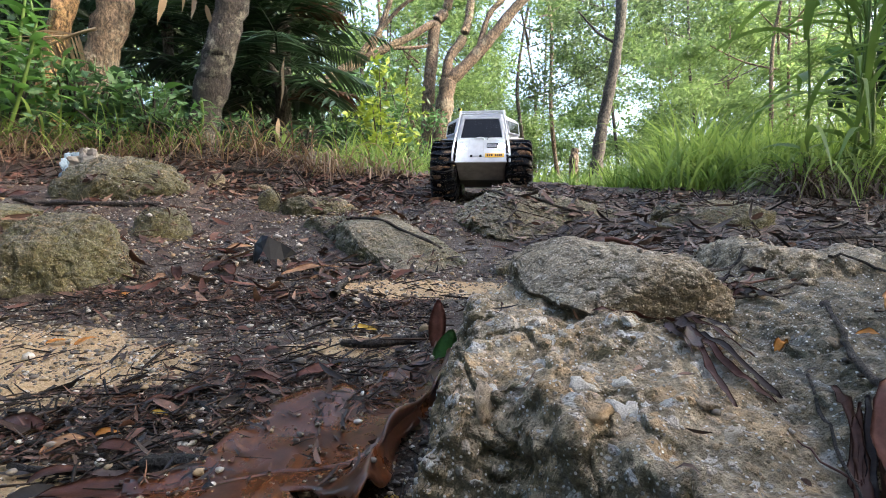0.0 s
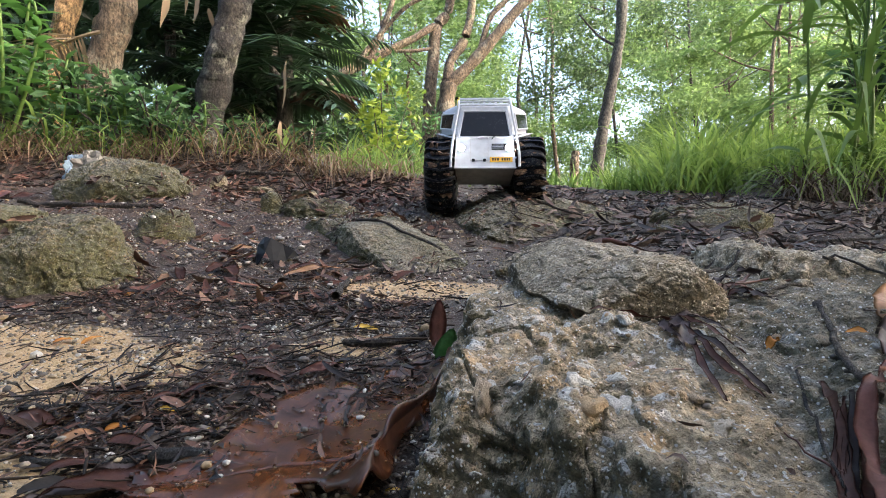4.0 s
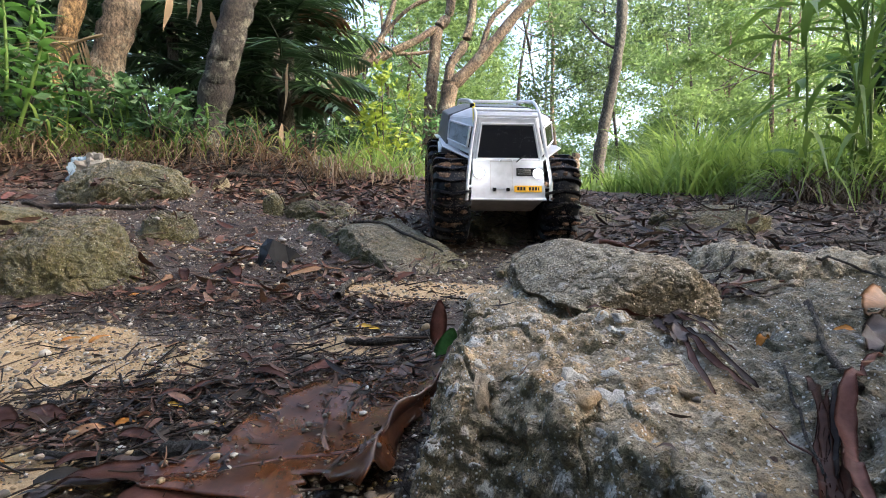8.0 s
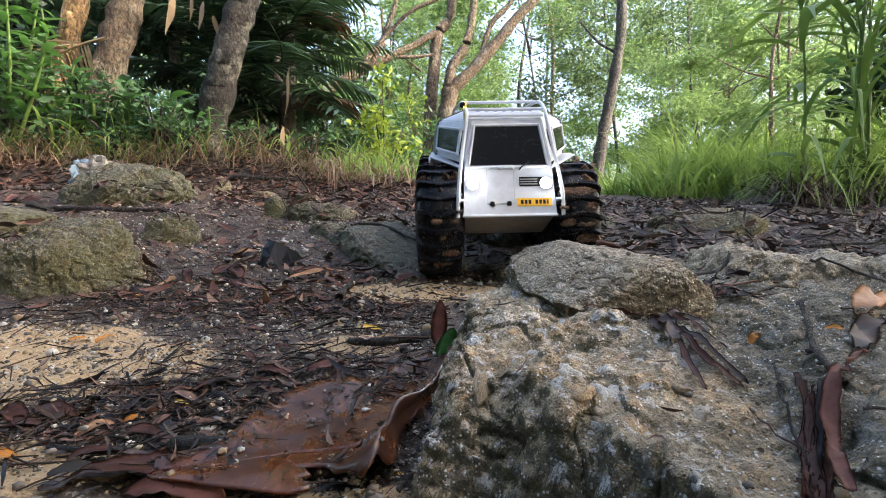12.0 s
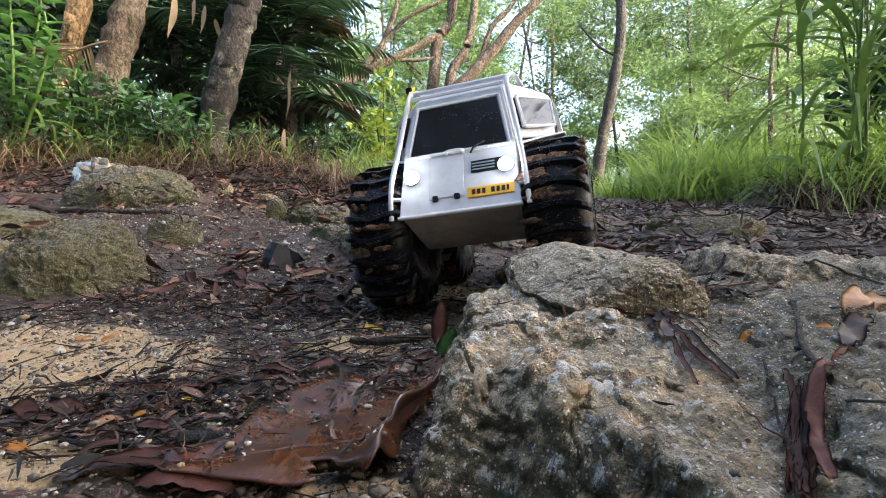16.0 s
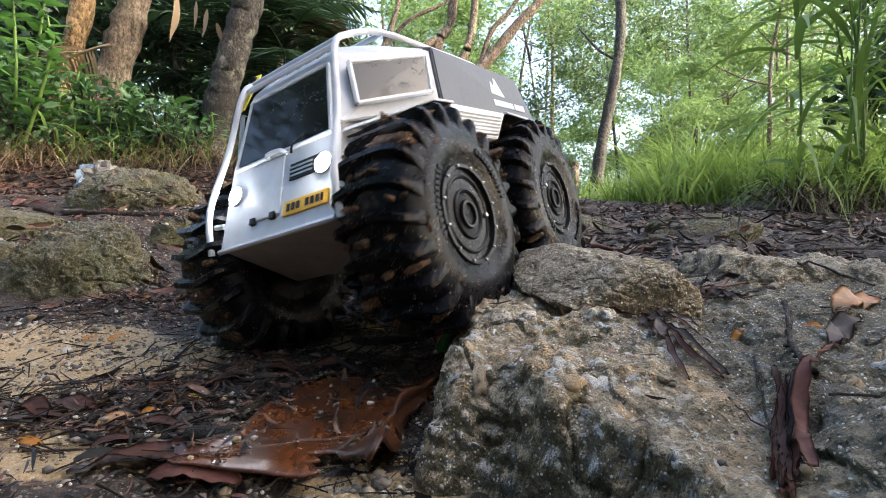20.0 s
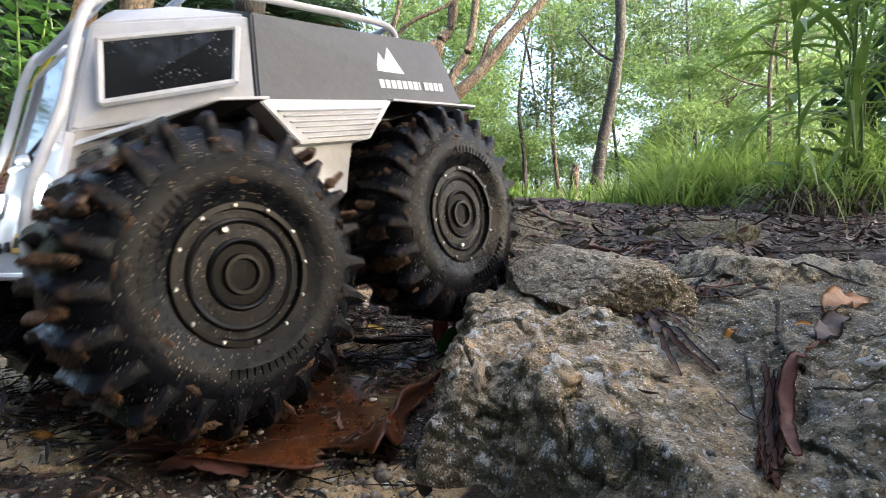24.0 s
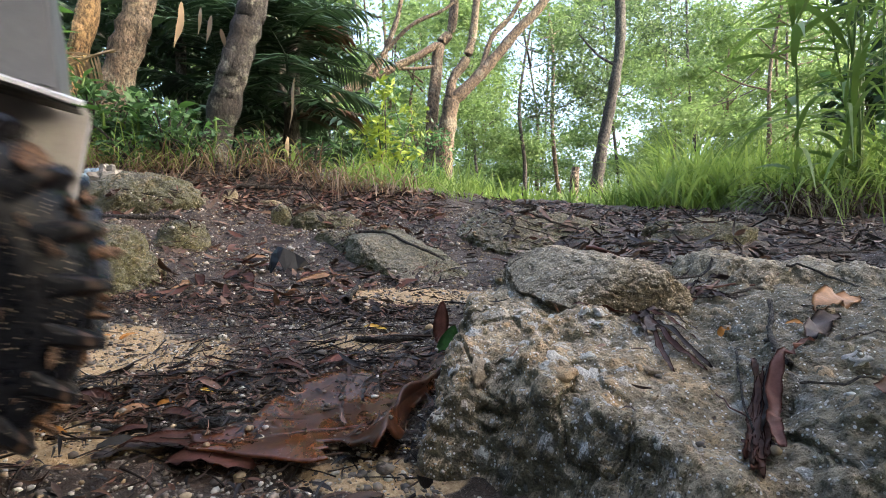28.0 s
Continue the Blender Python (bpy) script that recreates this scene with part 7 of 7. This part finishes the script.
for k, (pts, a, b, m) in enumerate([([(0.2308, 0.3432), (0.190, 0.275), (0.1686, 0.2433), (0.1525, 0.2081), (0.1486, 0.1974)], 0.0016, 0.0014, M_STICK), ([(0.149, 0.2393), (0.1261, 0.1937), (0.1187, 0.174)], 0.0007, 0.0004, M_STICK), ([(0.3095, 0.4447), (0.338, 0.4348), (0.3309, 0.3887)], 0.0012, 0.0008, M_STICK), ([(0.147, 0.3866), (0.19, 0.42), (0.2559, 0.47)], 0.0018, 0.0012, M_STICK), ([(0.165, 0.345), (0.20, 0.352), (0.235, 0.372)], 0.0009, 0.0006, M_STICK), ([(-0.95, 1.60), (-0.87, 1.59), (-0.79, 1.60)], 0.017, 0.014, M_CHAR), ([(-1.22, 1.42), (-1.10, 1.45), (-1.0, 1.47)], 0.011, 0.009, M_STICK), ([(-0.66, 1.62), (-0.55, 1.60), (-0.42, 1.63)], 0.008, 0.006, M_STICK), ([(0.112, 0.383), (0.16, 0.366), (0.20, 0.385), (0.24, 0.43)], 0.0019, 0.0012, M_STRIP), ([(0.21, 0.36), (0.235, 0.385), (0.27, 0.40)], 0.0016, 0.001, M_STICK), ([(0.185, 0.37), (0.215, 0.40), (0.26, 0.41)], 0.0013, 0.0008, M_STRIP), ([(0.19, 0.35), (0.20, 0.38), (0.205, 0.42)], 0.0010, 0.0007, M_STICK), ([(0.20, 0.235), (0.217, 0.242), (0.235, 0.240)], 0.0006, 0.0004, M_STICK), ([(0.19, 0.185), (0.165, 0.175), (0.14, 0.178)], 0.0007, 0.0005, M_STICK), ([(0.128, 0.172), (0.122, 0.182), (0.118, 0.20)], 0.0005, 0.0003, M_STRIP),
                                 ([(-0.1195, 0.615), (-0.1221, 0.690), (-0.100, 0.735), (-0.069, 0.757)], 0.0045, 0.003, M_STICK), ([(-0.87, 1.10), (-0.70, 1.05), (-0.55, 1.055)], 0.006, 0.004, M_STICK), ([(-0.137, 0.269), (-0.121, 0.270), (-0.104, 0.270)], 0.0042, 0.0036, M_CHAR), ([(-0.01, 0.46), (-0.05, 0.44), (-0.08, 0.447)], 0.004, 0.003, M_STICK),
                                 ([(0.1623, 1.06), (0.2316, 1.04), (0.2827, 1.02)], 0.003, 0.002, M_STICK), ([(0.296, 0.865), (0.377, 0.746), (0.40, 0.70)], 0.003, 0.002, M_STICK), ([(0.1, 1.15), (0.14, 1.02), (0.12, 0.95)], 0.003, 0.002, M_STICK), ([(-0.16, 0.95), (-0.05, 0.85), (0.0, 0.80)], 0.0025, 0.002, M_STICK),
                                 ([(-0.25, 0.33), (-0.18, 0.335), (-0.12, 0.35)], 0.0018, 0.0012, M_CHAR), ([(-0.21, 0.29), (-0.16, 0.315), (-0.13, 0.335)], 0.0016, 0.001, M_CHAR), ([(0.35, 0.60), (0.48, 0.62), (0.62, 0.7)], 0.0025, 0.0015, M_STICK), ([(0.5, 0.8), (0.62, 0.78), (0.8, 0.9)], 0.003, 0.002, M_STICK), ([(-0.255, 0.36), (-0.20, 0.37), (-0.15, 0.36)], 0.0013, 0.0008, M_CHAR), ([(-0.262, 0.345), (-0.256, 0.36), (-0.262, 0.38)], 0.0015, 0.001, M_CHAR), ([(-0.20, 0.27), (-0.165, 0.265), (-0.13, 0.275)], 0.002, 0.0012, M_CHAR)]):
    stick(pts, a, b, m, "thin dark stick lying on the ground" if m is not M_CHAR else "charred stick lying in the litter", seed=k)
for k, (x, y, w, h) in enumerate([(0.255, 0.425, 0.008, 0.006), (0.268, 0.415, 0.010, 0.007), (0.245, 0.412, 0.006, 0.005), (0.228, 0.285, 0.005, 0.004), (0.262, 0.40, 0.007, 0.005)]):
    rock((x, y, rest(x, y)[0].z + h * 0.5), (w, w * 0.8, h), 190 + k, M_STONE if k == 3 else M_ROCK_GREY, "small loose pale stone on the rock shelf", 3, (0, 0, 40 * k), rough=0.12)

# a crumpled scrap of black plastic, and pale litter behind the boulder
def scrap(place, size, seed, material, name, label, turn=0):
    v, f = ICO[4]
    w = v * (1 + 0.45 * fbm(v[:, 0] * 2.2, v[:, 1] * 2.2, v[:, 2] * 2.2, 3, seed))[:, None]
    w = w - np.minimum(np.abs(w @ np.array((0.6, 0.5, 0.6))) - 0.25, 0)[:, None] * 0.4
    ob = thing(name, mesh_np(name, w * np.array(size), f, False), material, label, "litter")
    ob.matrix_basis = pose(*place, 0, 0, turn)


def folded_scrap(x, y):
    """A torn sheet of stiff black plastic standing as a bent tent."""
    o = rest(x, y)[0]
    bm = bmesh.new()
    pts = [(-0.022, 0.004, -0.004), (-0.012, -0.012, -0.003), (0.012, -0.012, -0.004), (0.024, 0.008, 0.006), (-0.006, 0.006, 0.040), (0.004, 0.002, 0.038), (0.018, 0.012, 0.030), (-0.016, 0.006, 0.028), (0.000, -0.010, 0.018), (-0.004, -0.004, 0.030), (0.034, 0.016, 0.020), (0.040, 0.02, 0.012)]
    v = [bm.verts.new(o + Vector(p)) for p in pts]
    for f in [(0, 1, 7), (1, 8, 7), (7, 8, 9), (7, 9, 4), (9, 5, 4), (8, 2, 5), (8, 5, 9), (2, 3, 6), (2, 6, 5), (3, 11, 10), (3, 10, 6)]:
        bm.faces.new([v[i] for i in f])
    bmesh.ops.recalc_face_normals(bm, faces=list(bm.faces))
    bmesh.ops.solidify(bm, geom=list(bm.faces), thickness=0.0012)
    me = bpy.data.meshes.new("plastic_scrap")
    bm.to_mesh(me)
    bm.free()
    return thing("plastic_scrap", me, M_PLASTIC, "bent scrap of black plastic on leaf litter", "litter")


folded_scrap(-0.256, 0.79)
g = rest(-1.02, 1.55)[0]
scrap((-1.02, 1.55, g.z + 0.03), (0.05, 0.03, 0.045), 6, M_PAPER, "paper_scrap", "dirty white crumpled litter behind a boulder", 10)
scrap((-1.06, 1.54, g.z + 0.02), (0.03, 0.02, 0.04), 7, M_BLUE, "plastic_bag", "pale blue crumpled bag behind a boulder", 50)


# pale pebbles set in the conglomerate, each its own piece
def pebble_build(t, p):
    o = t.nodes.new("ShaderNodeObjectInfo")
    v = coords(t)
    n = ntex(t, v, 400, 6, 0.7)
    c = ramp(t, o.outputs["Random"], [(0.0, (0.30, 0.24, 0.16)), (0.25, (0.56, 0.40, 0.23)), (0.5, (0.58, 0.53, 0.44)), (0.75, (0.66, 0.64, 0.58)), (1.0, (0.56, 0.54, 0.49))])
    c = mix(t, 0.9, c, ramp(t, n, [(0.3, 0.45), (0.7, 1.3)]), "MULTIPLY")
    c = mix(t, ramp(t, ntex(t, v, 120, 4), [(0.55, 0.0), (0.70, 0.5)]), c, (0.14, 0.13, 0.08))
    t.links.new(c, p.inputs["Base Color"])
    p.inputs["Roughness"].default_value = 0.7
    bump(t, p, n, 0.8, 0.0015)


M_PEBBLE = mat("set_pebble", pebble_build)
PEBBLES = [rock_mesh("pebble", (1.0, 0.66 + 0.1 * (k % 3), 0.36), 900 + k, 3, rough=0.34, fine=0.10, cuts=5) for k in range(6)]
for me in PEBBLES:
    me.materials.append(M_PEBBLE)


def stud(host, count, small, large, seed):
    r = random.Random(seed)
    vs = host.data.vertices
    done = 0
    while done < count:
        v = vs[r.randrange(len(vs))]
        n = v.normal
        wn_ = host.matrix_basis.to_3x3() @ n
        w = host.matrix_basis @ v.co
        if wn_.z < -0.2 or wn_.y > 0.6 or w.z < 0.05 or w.x > (0.32 if host is rocks[0] else 0.6):
            continue
        s = small + (large - small) * r.random() ** 2.6
        ob = part("pebble", PEBBLES[done % 6], M_PEBBLE, host)
        ob.matrix_basis = Matrix.Translation(v.co - n * s * 0.38) @ n.to_track_quat("Z", "X").to_matrix().to_4x4() @ Matrix.Rotation(r.uniform(0, 6.28), 4, "Z") @ Matrix.Scale(s, 4)
        done += 1


def set_large(host, places):
    """The few large pale pebbles in the top of the shelf."""
    for k, (x, y, s) in enumerate(places):
        p, n = rest(x, y)
        ob = part("pebble", PEBBLES[k % 6], M_PALE, host)
        ob.matrix_basis = Matrix.Translation(p - n * s * 0.29) @ n.to_track_quat("Z", "X").to_matrix().to_4x4() @ Matrix.Rotation(k * 1.7, 4, "Z") @ Matrix.Scale(s, 4)


BIG = [(0.0711, 0.216, 0.0095), (0.0541, 0.2146, 0.0072), (0.0205, 0.2415, 0.0085), (0.0438, 0.262, 0.0055), (0.0578, 0.2335, 0.007), (0.0567, 0.282, 0.0055), (0.0357, 0.240, 0.0045), (0.092, 0.2425, 0.005), (0.0991, 0.2225, 0.0055),
       (0.0556, 0.253, 0.005), (0.0717, 0.237, 0.0045), (0.0172, 0.260, 0.005), (0.0938, 0.285, 0.006), (0.110, 0.255, 0.004)]
M_PALE = rock_mat("pale_quartz_pebble", (0.48, 0.47, 0.43), (0.68, 0.67, 0.63), (0.56, 0.49, 0.38), (0.34, 0.33, 0.27), 160, 0.2, 0.15, 0.4, 0.0, 0.2)
rocks = [o for o in scene.objects if o.name.split(".")[0] == "rock" and o.parent is None]
stud(rocks[0], 285, 0.0012, 0.0056, 1)
set_large(rocks[0], BIG)
stud(rocks[1], 60, 0.001, 0.003, 3)
stud(rocks[2], 30, 0.0012, 0.004, 5)


# ---- what moves ----
# seconds, place of the truck's middle, turn in degrees
TRUCK_PATH = [
    (0, 0.1126, 1.4282, 0.3222, 0.07, 0.70, -6.57),
    (1, 0.1052, 1.3665, 0.3176, 1.14, 0.71, -3.20),
    (2, 0.0974, 1.3126, 0.3189, 2.95, 0.71, -1.44),
    (3, 0.0911, 1.2626, 0.3124, 4.88, 0.56, -1.03),
    (3.5, 0.0906, 1.2375, 0.3102, 7.44, 0.42, -1.94),
    (4.5, 0.0995, 1.2067, 0.3066, 9.47, 0.48, -3.18),
    (5.5, 0.1085, 1.1758, 0.3030, 11.50, 0.54, -4.42),
    (6, 0.0993, 1.1452, 0.2903, 9.43, 2.13, -2.60),
    (7, 0.0919, 1.0630, 0.2772, 15.80, 2.26, 1.69),
    (8, 0.0958, 1.0120, 0.2595, 18.78, 0.19, 4.25),
    (9, 0.0932, 0.9651, 0.2441, 20.72, 1.79, 0.21),
    (10, 0.0974, 0.9245, 0.2323, 18.45, 3.38, -3.48),
    (11, 0.0953, 0.9020, 0.2282, 16.51, 2.78, -3.58),
    (12, 0.0839, 0.8392, 0.2125, 13.52, -1.06, 1.32),
    (12.5, 0.0630, 0.7992, 0.1969, 12.40, -5.11, 6.04),
    (13.5, 0.0692, 0.7435, 0.1898, 10.35, -3.55, 2.14),
    (14.5, 0.0754, 0.6877, 0.1827, 8.31, -1.98, -1.77),
    (15, 0.0728, 0.6691, 0.1807, 5.61, -4.98, -6.94),
    (15.5, 0.0626, 0.6540, 0.1823, 4.83, -6.39, -10.49),
    (16, 0.0613, 0.6486, 0.1819, 4.32, -6.23, -16.87),
    (16.5, 0.0585, 0.6426, 0.1832, 3.21, -6.87, -23.43),
    (17, 0.0545, 0.6352, 0.1819, 1.99, -6.83, -26.96),
    (17.5, 0.0396, 0.6190, 0.1840, -0.20, -6.58, -24.43),
    (18, 0.0308, 0.5938, 0.1859, -1.85, -5.95, -22.48),
    (18.5, 0.0187, 0.5677, 0.1826, -5.37, -6.60, -20.68),
    (19, 0.0060, 0.5477, 0.1870, -6.54, -7.69, -20.05),
    (19.5, -0.0107, 0.5154, 0.1817, -0.05, -12.24, -23.78),
    (20, -0.0340, 0.4858, 0.1672, 8.98, -10.61, -33.08),
    (20.5, -0.0308, 0.4750, 0.1673, 8.58, -7.99, -39.27),
    (21, -0.0343, 0.4609, 0.1628, 9.62, -8.82, -42.28),
    (21.5, -0.0436, 0.4483, 0.1623, 12.74, -5.66, -42.44),
    (22.5, -0.0805, 0.4165, 0.1588, 12.97, -4.40, -39.31),
    (23.5, -0.1174, 0.3847, 0.1554, 13.20, -3.15, -36.18),
    (24, -0.1325, 0.3776, 0.1544, 13.12, -1.66, -40.39),
    (24.5, -0.1541, 0.3287, 0.1433, 9.05, 0.38, -35.15),
    (25, -0.1734, 0.3032, 0.1418, 6.78, 2.79, -33.46),
    (25.5, -0.1950, 0.2810, 0.1404, 5.74, 2.99, -33.85),
    (26, -0.2091, 0.2398, 0.1383, 3.83, 4.19, -37.03),
    (26.5, -0.2320, 0.2356, 0.1457, 1.45, 5.21, -42.65),
    (27, -0.2516, 0.2119, 0.1437, -1.45, 5.87, -49.55),
    (27.5, -0.3029, 0.2221, 0.1594, -4.87, 6.63, -53.83),
    (28, -0.3270, 0.1680, 0.1610, -9.24, 8.16, -56.03),
]


def motions():
    """The truck climbs down the track towards the camera; its wheels roll as far as each side travels."""
    poses = [(r[0], pose(*r[1:])) for r in TRUCK_PATH]
    walk(truck, poses)
    for w, sx, sy in WHEELS:
        place = Vector((sx * 0.091, sy * 0.089, 0))
        angle, angles, last = 0.0, [], None
        for t, m in poses:
            p = m @ place
            if last is not None:
                ahead = m.to_3x3() @ Vector((0, -1, 0))
                angle += (p - last).dot(ahead) / 0.084
            angles.append((t, angle))
            last = p
        at = {(1, -1): (24, 102), (1, 1): (25, -56), (-1, -1): (24, 40), (-1, 1): (24, 10)}[(sx, sy)]
        ref = next(a for t, a in angles if t == at[0])
        rows = []
        for t, a in angles:
            spin = a - ref
            if sx > 0:
                rows.append((t, Matrix.Translation(place) @ Matrix.Rotation(spin + radians(at[1]), 4, "X")))
            else:
                rows.append((t, Matrix.Translation(place) @ Matrix.Rotation(math.pi, 4, "Z") @ Matrix.Rotation(-spin + radians(at[1]), 4, "X")))
        walk(w, rows)


motions()
